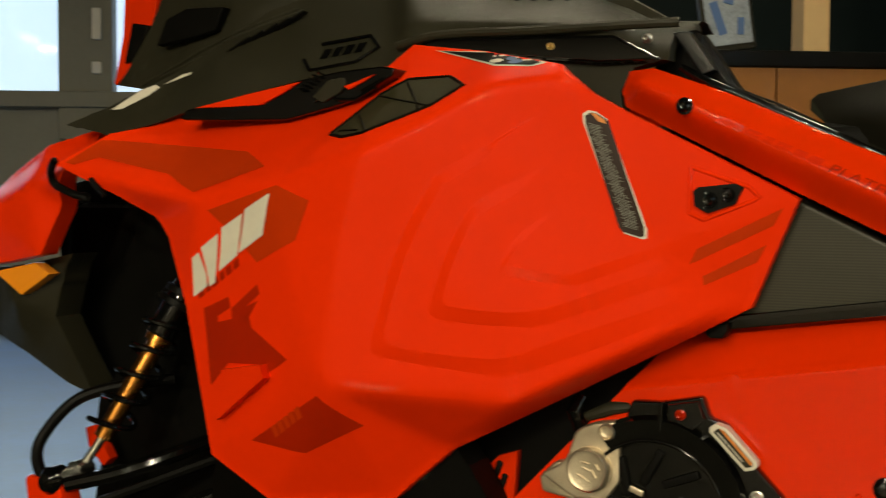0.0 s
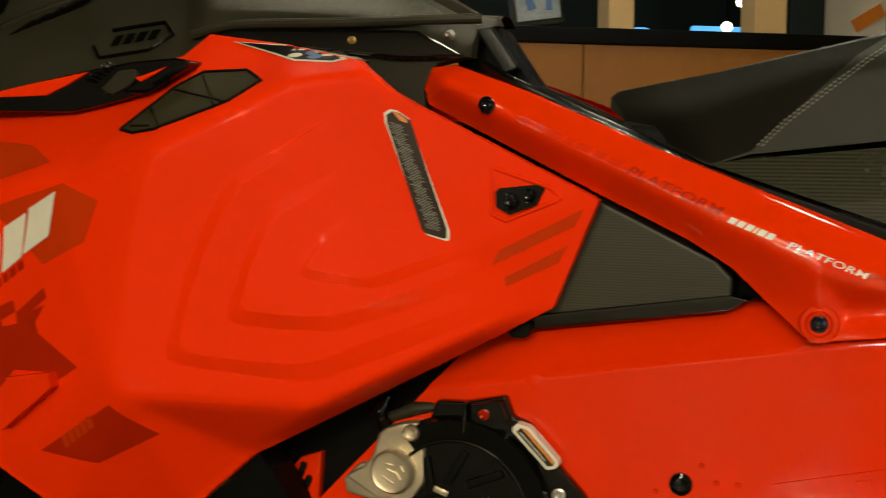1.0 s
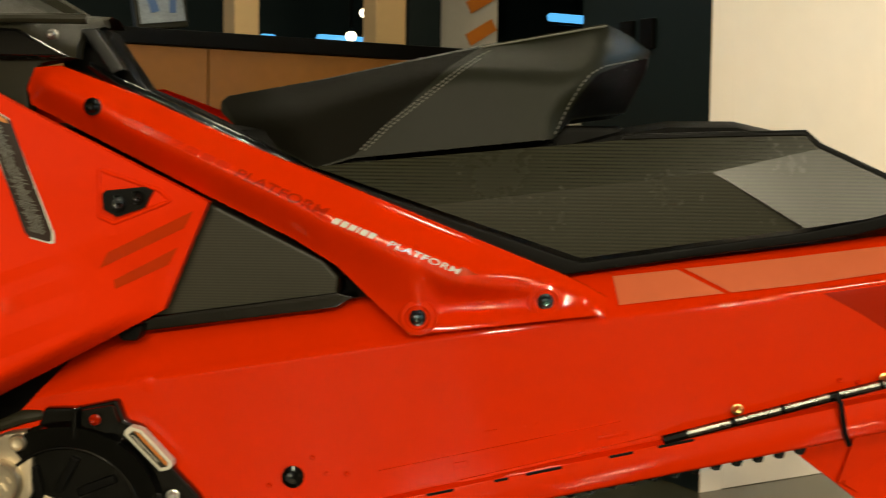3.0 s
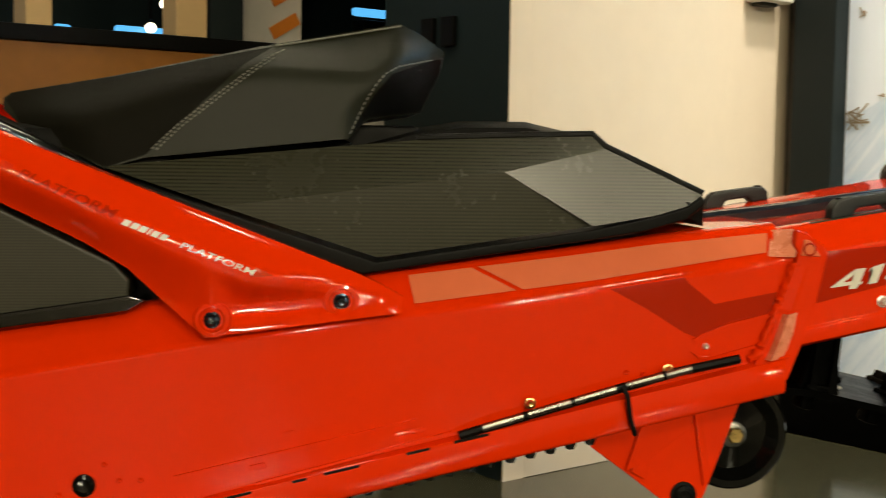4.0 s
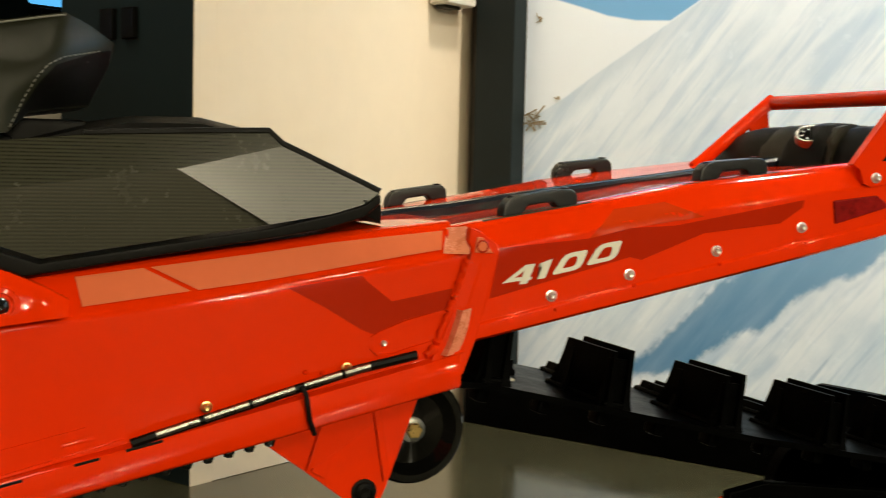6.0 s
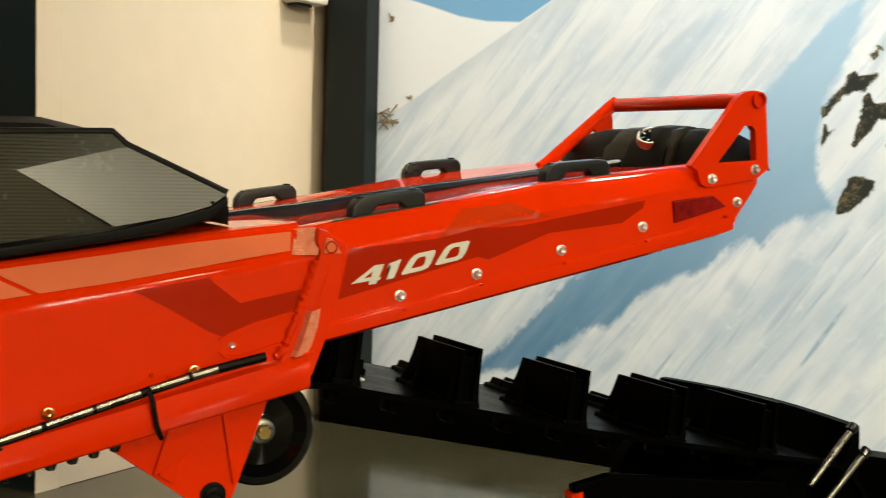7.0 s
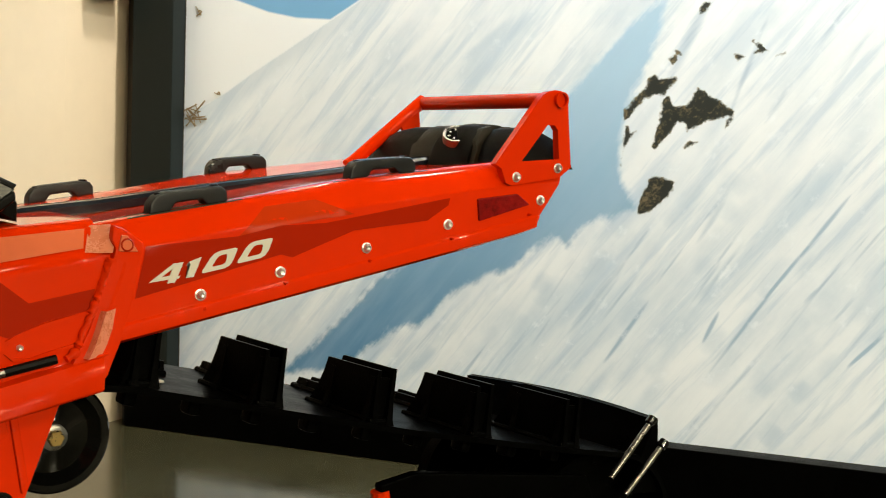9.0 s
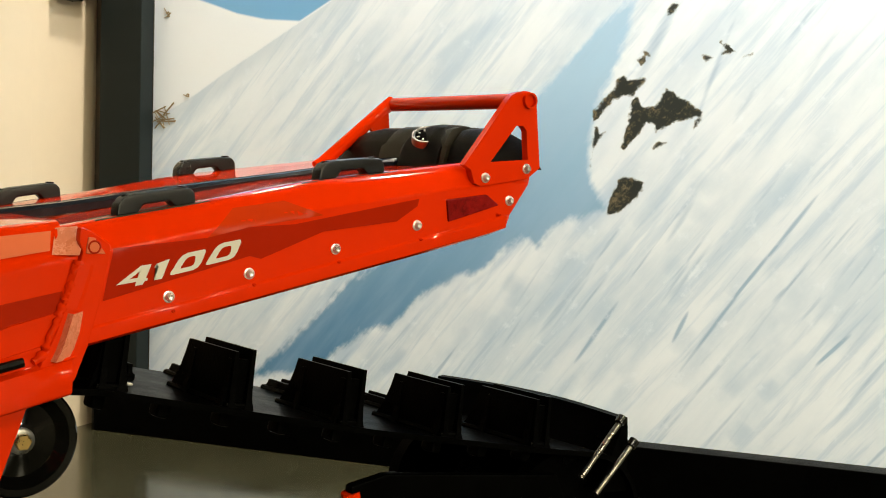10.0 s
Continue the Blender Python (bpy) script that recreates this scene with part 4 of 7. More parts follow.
pbm = skin(PANEL, list(range(23)), [(0, 29, 30, 23), (23, 24, 25, 8), (23, 26, 27), (27, 18), (27, 28, 31, 32, 11), (28, 14), (25, 33, 34, 32)], 0.005, 0, 0.014, terraces, 0.012, STEP_A + STEP_B + STEP_C)
panel_tree = tree_of(pbm)
panel = part("side_panel", pbm, RED, sled, "satin red moulded side panel with raised contour lines", 60)
# the contour steps have crisp edges
drawn = {(round(p.x, 4), round(p.y, 4)): k for k, line in enumerate(STEP_A + STEP_B + STEP_C) for p in along([Vector(q) for q in line], 0.0045)}
pv = [drawn.get((round(v.co.x, 4), round(v.co.z, 4)), -1) for v in panel.data.vertices]
for e in panel.data.edges:
    a, b = e.vertices
    if pv[a] >= 0 and pv[a] == pv[b]:
        e.use_edge_sharp = True

# black hood and shroud above the panel
HOOD = [(-1.270, 1.345, 0.821), (-1.201, 1.36, 0.846), (-1.100, 1.400, 0.900), (-0.993, 1.450, 0.978), (-0.824, 1.500, 1.035), (-0.578, 1.520, 0.995), (-0.455, 1.440, 0.931),
        (-0.396, 1.450, 0.928), (-0.392, 1.450, 0.919), (-0.408, 1.400, 0.911), (-0.405, 1.375, 0.878), (-0.489, 1.385, 0.878), (-0.60, 1.40, 0.89), (-0.747, 1.395, 0.904), (-0.765, 1.385, 0.882), (-1.057, 1.345, 0.835), (-1.121, 1.350, 0.819), (-1.190, 1.340, 0.806),
        (-0.75, 1.40, 0.945), (-0.60, 1.40, 0.935), (-0.47, 1.392, 0.925)]
hbm = skin(HOOD, list(range(18)), [(4, 18, 19, 20), (18, 13)], 0.012, 0, 0.02, None, 0.014)
hood_tree = tree_of(hbm)
hood = part("hood", hbm, GREYBLK, sled, "matt black plastic hood and shroud", 50)

# red tube-frame cover from the hood down to the tunnel
FRAME = [(-0.452, 0.868), (-0.423, 0.870), (-0.340, 0.840), (-0.202, 0.780), (0.132, 0.648), (0.159, 0.635), (0.182, 0.622), (0.179, 0.606), (-0.035, 0.579), (-0.082, 0.619), (-0.116, 0.653), (-0.163, 0.682), (-0.254, 0.726), (-0.456, 0.827), (-0.461, 0.845)]
FR3 = [(x, 1.385 + (0.008 if x > -0.1 else 0) - (0.017 if z < 0.607 else 0), z) for x, z in FRAME] + [(-0.43, 1.352, 0.853), (-0.30, 1.350, 0.787), (-0.163, 1.352, 0.724), (-0.03, 1.357, 0.66), (0.06, 1.372, 0.632), (0.15, 1.384, 0.622), (-0.02, 1.372, 0.606), (0.022, 1.361, 0.640),
                                                                                              (-0.005, 1.392, 0.613), (0.04, 1.394, 0.617), (0.085, 1.393, 0.622)]
fbm = skin(FR3, list(range(15)), [(15, 16, 17, 18, 22, 19, 20), (18, 23, 24, 25, 19)], 0.0042, 0, 0.03, None, 0.011)
frame_tree = tree_of(fbm)
brace = part("frame_cover", fbm, RED_GLOSS, sled, "glossy red diagonal frame cover with printed lettering", 60)
for x, z, m in ((-0.380, 0.8245, 0.0078), (-0.027, 0.599, 0.0075), (0.113, 0.618, 0.0075)):
    p = lie(frame_tree, x, z, 0.0)
    if x > -0.3:
        part("bolt_boss", lathe(bmesh.new(), p, [(0.021, 0.004), (0.019, -0.003), (0.014, -0.004), (0.012, 0.001)], 24), RED_GLOSS, brace)
    bolt(p.x, p.y, p.z, m, BLACK_GLOSS, "frame_bolt", brace, "black hex frame bolt")

COVERMAT = material("ribbed_cover", (0.026, 0.024, 0.014), 0.42, spec=0.28)
# dark panel under the frame
bm = prism(bmesh.new(), [(-0.33, 0.74), (-0.264, 0.722), (-0.135, 0.659), (-0.117, 0.640), (-0.119, 0.616), (-0.339, 0.584), (-0.42, 0.60)], 1.40, 1.46, 0.005)
tank = part("side_cover", bm, COVERMAT, sled, "dark ribbed plastic side cover")
part("cover_edge", prism(bmesh.new(), [(-0.339, 0.591), (-0.119, 0.623), (-0.10, 0.618), (-0.119, 0.606), (-0.339, 0.575)], 1.397, 1.45, 0.002), BLACK_GLOSS, tank)
part("foot_clip", prism(bmesh.new(), [(-0.366, 0.578), (-0.336, 0.584), (-0.336, 0.574), (-0.342, 0.566), (-0.358, 0.566)], 1.385, 1.41, 0.002), BLACK, tank)
part("tank_back", bm_block((-0.3, MID, 0.70), (0.45, 0.30, 0.22), None, 0.02), BLACK, sled)

# console between hood and seat
rings = []
for x, zt, zb, far in ((-0.440, 0.918, 0.86, 1.50), (-0.400, 0.920, 0.84, 1.495), (-0.386, 0.913, 0.83, 1.490), (-0.358, 0.872, 0.80, 1.490), (-0.344, 0.850, 0.79, 1.495), (-0.302, 0.833, 0.77, 1.51), (-0.233, 0.798, 0.74, 1.54), (-0.15, 0.757, 0.70, 1.57)):
    rings.append([(x, 1.440, zb), (x, 1.440, zt - 0.012), (x, 1.450, zt), (x, far - 0.012, zt), (x, far, zt - 0.012), (x, far, zb)])
part("console", loft(bmesh.new(), rings), BLACK, sled, "black plastic console ahead of the seat", 25)

# seat
SEAT = [(-0.272, 1.500, 0.826), (-0.273, 1.515, 0.839), (-0.264, 1.520, 0.846), (-0.148, 1.525, 0.868), (0.037, 1.525, 0.909), (0.186, 1.525, 0.937), (0.214, 1.545, 0.925), (0.243, 1.555, 0.907),
        (0.238, 1.570, 0.880), (0.2150, 1.570, 0.8325), (0.146, 1.505, 0.8215), (0.122, 1.460, 0.798), (-0.108, 1.455, 0.773), (-0.151, 1.452, 0.760), (-0.251, 1.490, 0.808),
        (0.238, 1.540, 0.902), (0.175, 1.475, 0.876), (0.153, 1.467, 0.850), (0.037, 1.515, 0.906), (0.005, 1.475, 0.881), (-0.179, 1.462, 0.817)] 
SEATMAT = worn(material("seat_vinyl", (0.0120, 0.0124, 0.0066), 0.36, spec=0.16), 8, 0.12, 0.2, 1400, 0.04)
sbm = skin(SEAT, list(range(15)), [(7, 15, 16, 17, 11), (4, 18, 19, 12), (19, 16), (19, 20)], 0.007, 0, 0.21, None, 0.020)
seat_tree = tree_of(sbm)
seat = part("seat", sbm, SEATMAT, sled, "black vinyl seat with pale stitching", 50)
THREAD = worn(material("grey_thread", (0.16, 0.155, 0.13), 0.7), 40, 0.1)


def stitching(tree, pts, gap=0.0055, name="stitching", parent=None):
    line = along([Vector(p) for p in pts], gap)
    bm = bmesh.new()
    for a, b in zip(line, line[1:]):
        p, q = lie(tree, *a, 0.0004), lie(tree, *a.lerp(b, 0.62), 0.0004)
        tube(bm, [p, q], 0.0009, 5)
    return part(name, bm, THREAD, parent, "pale grey stitching")


stitching(seat_tree, [(-0.100, 0.783), (-0.0725, 0.8100), (-0.031, 0.8435), (0.010, 0.8765), (0.033, 0.8935), (0.050, 0.9035)], parent=seat)
stitching(seat_tree, [(-0.095, 0.782), (-0.0675, 0.8090), (-0.026, 0.8425), (0.015, 0.8755), (0.038, 0.8925)], parent=seat)
stitching(seat_tree, [(0.1245, 0.8040), (0.1403, 0.8376), (0.153, 0.8592), (0.1659, 0.8747), (0.1822, 0.8841), (0.2279, 0.8963)], parent=seat)
piping = [lie(seat_tree, x, z, 0.001) for x, z in along([Vector((0.037, 0.9065)), Vector((0.186, 0.934))], 0.01)]
part("seat_piping", tube(bmesh.new(), piping, 0.0012, 6), THREAD, seat)
part("seat_base", bm_block((-0.02, MID, 0.772), (0.30, 0.26, 0.05), None, 0.01), BLACK, seat)

# ribbed storage cover under the seat
PAN = [(-0.147, 1.420, 0.762), (0.031, 1.410, 0.704), (0.154, 1.405, 0.665), (0.400, 1.408, 0.702), (0.475, 1.430, 0.713), (0.517, 1.430, 0.725), (0.536, 1.430, 0.738), (0.4189, 1.430, 0.7905),
       (0.422, 1.513, 0.807), (0.338, 1.495, 0.804), (0.202, 1.468, 0.798), (0.178, 1.450, 0.785), (-0.06, 1.455, 0.772), (-0.117, 1.455, 0.767), (0.300, 1.430, 0.7625), (0.031, 1.416, 0.727), (-0.020, 1.416, 0.7202), (0.400, 1.408, 0.702)]
# three flat faces: below the ridge, above it, and the rear facet
for k, (x, y, z) in enumerate(PAN):
    over = z - (0.727 + 0.134 * (x - 0.031))
    if k in (3, 4, 5, 6):
        q = 1.418 + 0.15 * (z - 0.7625)
    elif k in (14, 15, 16):
        q = 1.418
    else:
        q = 1.418 + (0.50 if over > 0 else -0.03) * over
    PAN[k] = (0.08 + (x - 0.08) * q / y, q, 0.765 + (z - 0.765) * q / y)


def ribbed(m, scale, depth, wear):
    """Fine level ribs: dark grooves between paler crests, with faint relief."""
    tc = nd(m, "ShaderNodeTexCoord")
    w = nd(m, "ShaderNodeTexWave", Scale=scale, Distortion=0.0)
    w.bands_direction = "Z"
    ln(m, tc.outputs["Object"], w.inputs["Vector"])
    base = bsdf(m).inputs["Base Color"].links[0].from_socket
    tone = nd(m, "ShaderNodeMapRange", From_Min=0.0, From_Max=1.0, To_Min=1 - wear, To_Max=1 + wear)
    ln(m, w.outputs["Fac"], tone.inputs["Value"])
    mul = nd(m, "ShaderNodeMix")
    mul.data_type, mul.blend_type = "RGBA", "MULTIPLY"
    mul.inputs["Factor"].default_value = 1.0
    ln(m, base, mul.inputs["A"])
    ln(m, tone.outputs["Result"], mul.inputs["B"])
    ln(m, mul.outputs["Result"], bsdf(m).inputs["Base Color"])
    bp = nd(m, "ShaderNodeBump", Strength=depth, Distance=0.0006)
    ln(m, w.outputs["Fac"], bp.inputs["Height"])
    ln(m, bp.outputs["Normal"], bsdf(m).inputs["Normal"])
    return m


ribbed(worn(COVERMAT, 9, 0.15, 0, 400, 0.06), 100.0, 0.06, 0.25)
PANMAT = ribbed(worn(material("ribbed_dark_plastic", (0.0235, 0.0230, 0.0125), 0.27, spec=0.44), 9, 0.06, 0, 400, 0.01), 78.0, 0.055, 0.36)
pb = bmesh.new()
pv = [pb.verts.new(p) for p in PAN]
for chain in ((16, 1, 2, 17, 14, 15), (17, 3, 14), (16, 15, 14, 7, 8, 9, 10, 11, 12, 13, 0), (3, 4, 5, 6, 7, 14)):
    pb.faces.new([pv[k] for k in chain])
bmesh.ops.triangulate(pb, faces=pb.faces, ngon_method="EAR_CLIP")
bmesh.ops.recalc_face_normals(pb, faces=pb.faces)
if sum(f.normal.y for f in pb.faces) > 0:
    bmesh.ops.reverse_faces(pb, faces=pb.faces)
rim = bmesh.ops.extrude_edge_only(pb, edges=[e for e in pb.edges if e.is_boundary])
bmesh.ops.translate(pb, verts=[e for e in rim["geom"] if isinstance(e, bmesh.types.BMVert)], vec=(0, 0.02, 0))
pan = part("storage_cover", pb, PANMAT, sled, "dark ribbed plastic storage cover under the seat", 7)
bm = bmesh.new()
edge = [(-0.15, 0.758), (0.031, 0.699), (0.152, 0.660), (0.400, 0.698)] + [(0.4677, 0.7126), (0.5090, 0.7240), (0.5290, 0.7378), (0.5306, 0.7274), (0.5094, 0.7103), (0.4614, 0.6964), (0.4019, 0.6864), (0.2726, 0.6673), (0.1360, 0.6458)] + [(0.02, 0.685), (-0.15, 0.742)]
part("cover_skirt", prism(bm, edge, 1.405, 1.82, 0.003), BLACK, pan)
part("cover_border", tube(bmesh.new(), [Vector(PAN[k]) + Vector((0, 0.004, 0.002)) for k in (10, 9, 8, 7, 6, 5)], 0.0048, 10), BLACK, pan, "black rounded rim of the cover")
part("seat_support", bm_block((0.085, MID + 0.02, 0.785), (0.25, 0.28, 0.06), None, 0.008), BLACK, sled)
rings = []
for x, z, w in ((0.10, 0.785, 0.13), (0.20, 0.812, 0.13), (0.26, 0.822, 0.12), (0.34, 0.823, 0.11), (0.395, 0.812, 0.10), (0.43, 0.805, 0.10), (0.55, 0.73, 0.15)):
    rings.append([(x, MID - w, z - 0.03), (x, MID - w, z - 0.008), (x, MID - w + 0.02, z), (x, MID + w - 0.02, z), (x, MID + w, z - 0.008), (x, MID + w, z - 0.03)])
part("cover_top", loft(bmesh.new(), rings), BLACK, pan)

# rails and luggage anchors on the rear deck
STRIP = [(0.50, 0.684), (0.6165, 0.7005), (0.689, 0.7085), (0.846, 0.7315), (1.0227, 0.7545), (1.2216, 0.7855)]
part("deck_strip", loft(bmesh.new(), [[(x, y, ip(x, STRIP) + z) for y, z in ((1.604, -0.003), (1.604, 0.007), (1.609, 0.0115), (1.616, 0.0125), (1.6165, 0.010), (1.628, 0.010), (1.6285, 0.0125), (1.637, 0.0115), (1.642, 0.007), (1.642, -0.003))] for x in (0.5, 0.6165, 0.689, 0.846, 1.0227, 1.238)]), BLUEBLACK, sled, "blue-black ribbed strip along the deck", 25)
for x0, y0, l in ((0.692, 1.426, 0.102), (0.968, 1.426, 0.104), (0.664, 1.80, 0.096), (0.941, 1.80, 0.099)):
    a, b = ip(x0, RT), ip(x0 + l, RT)
    an = part("luggage_anchor", prism(bmesh.new(), [(x0 - 0.030, ip(x0 - 0.03, RT) - 0.002), (x0 + l + 0.022, ip(x0 + l + 0.022, RT) - 0.002), (x0 + l + 0.018, ip(x0 + l + 0.018, RT) + 0.0022), (x0 - 0.026, ip(x0 - 0.026, RT) + 0.0025)], y0 - 0.002, y0 + 0.026, 0.001), GREYGRN, sled, "black plastic luggage anchor on a grey base")
    up = lambda f, h: (x0 + l * f, a + (b - a) * f + h)
    bm = prism(bmesh.new(), [up(0.0, 0.001), up(0.27, 0.001), up(0.33, 0.0105), up(0.66, 0.0100), up(0.74, 0.001), up(1.0, 0.001), up(0.99, 0.014), up(0.93, 0.0215), up(0.80, 0.0240), up(0.22, 0.0255), up(0.09, 0.0235), up(0.02, 0.015)], y0, y0 + 0.024, 0.0035)
    part("anchor_loop", bm, BLACK_SATIN, an)
    for f in (0.16, 0.86):
        q = up(f, 0.024)
        part("anchor_screw", lathe(bmesh.new(), (q[0], y0 + 0.012, q[1]), [(0.006, -0.003), (0.006, 0.0008), (0.004, 0.0012), (0.001, 0.0008)], 12, "z"), BLACK_GLOSS, an)

# rear bumper
bm = bmesh.new()
outer = [(1.182, 0.786), (1.2625, 0.8856), (1.272, 0.8910), (1.2850, 0.8940), (1.2965, 0.8935), (1.3060, 0.8875), (1.3105, 0.8762), (1.3205, 0.7844), (1.2985, 0.7692), (1.2115, 0.7563), (1.2012, 0.7601), (1.1934, 0.7796)]
inner = [(1.2284, 0.7908), (1.2738, 0.8437), (1.2865, 0.8443), (1.2932, 0.8373), (1.2972, 0.796)]


def holed(bm, out, hole, y0, y1):
    """A plate with a hole in it."""
    loops = []
    for y in (y0, y1):
        chains = [[bm.verts.new((x, y, z)) for x, z in ch] for ch in (out, hole)]
        edges = [bm.edges.new((c[i], c[(i + 1) % len(c)])) for c in chains for i in range(len(c))]
        bmesh.ops.triangle_fill(bm, use_beauty=True, use_dissolve=False, edges=edges)
        loops.append(chains)
    for c0, c1 in zip(*loops):
        for i in range(len(c0)):
            j = (i + 1) % len(c0)
            bm.faces.new((c0[i], c0[j], c1[j], c1[i]))
    return bm


holed(bm, outer, inner, 1.394, 1.406)
bumper = part("rear_bumper", bm, RED_GLOSS, sled, "red tubular rear grab bumper")
part("bumper_gusset", prism(bmesh.new(), [(1.262, 0.846), (1.300, 0.876), (1.306, 0.812), (1.296, 0.800)], 1.758, 1.766, 0.002), RED_GLOSS, bumper)
bm = bmesh.new()
tube(bm, [(1.295, 1.388, 0.8805), (1.312, 1.772, 0.8840)], 0.0115, 20, False)
tube(bm, [(1.312, 1.772, 0.8840), (1.295, 1.388, 0.8805)], 0.0092, 20, False)
loft(bm, [[(1.295 + r * math.cos(k * math.tau / 20), 1.388, 0.8805 + r * math.sin(k * math.tau / 20)) for k in range(20)] for r in (0.0115, 0.0092)], True, False)
part("bumper_tube", bm, RED_GLOSS, bumper)
bm = tube(bmesh.new(), [(1.168, 1.768, 0.776), (1.180, 1.768, 0.7835), (1.305, 1.768, 0.8825), (1.314, 1.768, 0.889)], [0.0105, 0.0105, 0.0112, 0.0112], 16)
part("bumper_strut", bm, RED_GLOSS, bumper)
for x, z in ((1.2195, 0.7685), (1.2950, 0.783)):
    bolt(x, 1.394, z, 0.0058, STEEL, "bolt", bumper)
bolt(1.268, 1.398, 0.7365, 0.0058)

# rear cover in three domed pieces, the middle one with a round badge
def cover_piece(name, ys, hs, lean, mat, parent, label=""):
    rings = []
    for y, h in zip(ys, hs):
        b = ip(1.22, RT) - 0.006
        rings.append([(1.214 + lean, y, b), (1.222 + lean, y, b + h * 0.6), (1.236 + lean, y, b + h * 0.93), (1.250 + lean, y, b + h), (1.285 + lean, y, b + h), (1.325, y, b + h * 0.75), (1.34, y, b)])
    return part(name, loft(bmesh.new(), rings), mat, parent, label, 40)


flap = cover_piece("rear_cover", (1.800, 1.785, 1.765, 1.735, 1.70, 1.66, 1.62, 1.59), (0.012, 0.032, 0.046, 0.056, 0.060, 0.060, 0.058, 0.050), 0.006, BLACK, sled, "black plastic rear cover in three domed pieces")
cover_piece("cover_facet", (1.668, 1.640, 1.60, 1.585), (0.050, 0.0615, 0.062, 0.050), 0.004, GREYBLK, flap)
mid = cover_piece("cover_middle", (1.598, 1.585, 1.53, 1.512, 1.498), (0.046, 0.061, 0.064, 0.062, 0.046), -0.006, BLACK, flap)
cover_piece("cover_facet", (1.514, 1.508, 1.494, 1.488), (0.048, 0.060, 0.060, 0.044), -0.001, GREYBLK, flap)
cover_piece("cover_end", (1.492, 1.48, 1.445, 1.425, 1.412), (0.046, 0.058, 0.058, 0.05, 0.02), 0.006, BLACK, flap)
m = Matrix.Translation((1.2235, 1.545, 0.8245)) @ Vector((-0.42, -0.44, 0.79)).to_track_quat("Z", "Y").to_matrix().to_4x4() @ Matrix.Scale(1.2, 4)
bm = lathe(bmesh.new(), (0, 0, 0), [(0.0130, 0.003), (0.0142, 0.006), (0.0168, 0.006), (0.0178, 0.0), (0.0178, -0.004)], 32, "z")
bm.transform(m)
badge = part("badge", bm, DULLSTEEL, flap, "round metal badge")
bm = lathe(bmesh.new(), (0, 0, 0), [(0.0005, 0.0048), (0.0128, 0.0046), (0.0132, 0.003)], 28, "z")
bm.transform(m)
part("badge_centre", bm, BLACK_GLOSS, badge)
for k in range(7):
    bm = bm_block((0, 0, 0), (0.004, 0.0022, 0.0012), m @ pose(0, 0, 0.0050, 0, 0, k * 360 / 7) @ pose(0.0095, 0, 0), 0.0004)
    part("badge_tooth", bm, DULLSTEEL, badge)

# tail lamp
bm = prism(bmesh.new(), [(1.155, 0.737), (1.225, 0.745), (1.248, 0.730), (1.159, 0.706)], 1.3945, 1.41, 0.002)
part("tail_lamp", bm, TAIL, sled, "dark red tail lamp lens")

# idler bracket and wheel
bm = prism(bmesh.new(), [(0.400, 0.446), (0.425, 0.427), (0.458, 0.403), (0.521, 0.355), (0.549, 0.357), (0.559, 0.379), (0.601, 0.494), (0.585, 0.536), (0.412, 0.507)], 1.455, 1.464, 0.002)
brk = part("idler_bracket", bm, RED_GLOSS, sled, "red triangular idler wheel bracket")
bolt(0.530, 1.454, 0.375, 0.013, BLACK, "bracket_bolt", brk)
part("bracket_web", prism(bmesh.new(), [(0.475, 0.414), (0.538, 0.459), (0.533, 0.476), (0.478, 0.474), (0.456, 0.406)], 1.447, 1.457, 0.002), RED_GLOSS, brk)
part("bracket_rib", prism(bmesh.new(), [(0.483, 0.457), (0.498, 0.462), (0.481, 0.395), (0.463, 0.405)], 1.449, 1.457, 0.002), RED_GLOSS, brk)
part("bracket_rib", prism(bmesh.new(), [(0.538, 0.482), (0.547, 0.484), (0.561, 0.399), (0.554, 0.385)], 1.449, 1.457, 0.002), RED_GLOSS, brk)
wheel = part("idler_wheel", lathe(bmesh.new(), (0.599, 1.484, 0.443), [(0.012, -0.006), (0.02, -0.002), (0.045, 0.004), (0.054, -0.004), (0.058, -0.008), (0.066, -0.008), (0.069, -0.004), (0.070, 0.012), (0.066, 0.022), (0.02, 0.022)], 48), BLACK_GLOSS, sled, "gloss black idler wheel", 30)
part("wheel_hub", lathe(bmesh.new(), (0.599, 1.478, 0.443), [(0.016, 0.006), (0.016, -0.002), (0.0125, -0.004), (0.006, -0.004)], 28), DULLSTEEL, wheel)
part("wheel_bolt", lathe(bmesh.new(), (0.599, 1.475, 0.443), [(0.0105, 0), (0.0105, -0.006), (0.009, -0.0075), (0.001, -0.0075)], 6), BRASS, wheel)
part("axle", tube(bmesh.new(), [(0.599, 1.484, 0.443), (0.599, 1.80, 0.443)], 0.01, 10), STEEL, sled)

# drive track: belt loop with lugs
track = thing("snowmobile_track", "black rubber snowmobile track with tall paddle lugs", "track")
C1, C2, R = Vector((1.465, 0.228)), Vector((-0.10, 0.16)), 0.112
TOP = [(-0.4, 0.40), (0.0, 0.41), (0.2, 0.445), (0.45, 0.49), (0.60, 0.512), (0.67, 0.505), (1.066, 0.416), (1.355, 0.360)]
loop = [Vector(p) for p in TOP]
for k in range(0, 15):
    a = radians(82 - k * 12.3)
    loop.append(C1 + R * Vector((math.cos(a), math.sin(a))))
loop += [Vector((1.2, 0.10)), Vector((0.8, 0.085)), Vector((0.2, 0.085)), Vector((-0.2, 0.12)), Vector((-0.42, 0.24))]
path = along(loop + [loop[0]], 0.02)
rings = []
n = len(path) - 1
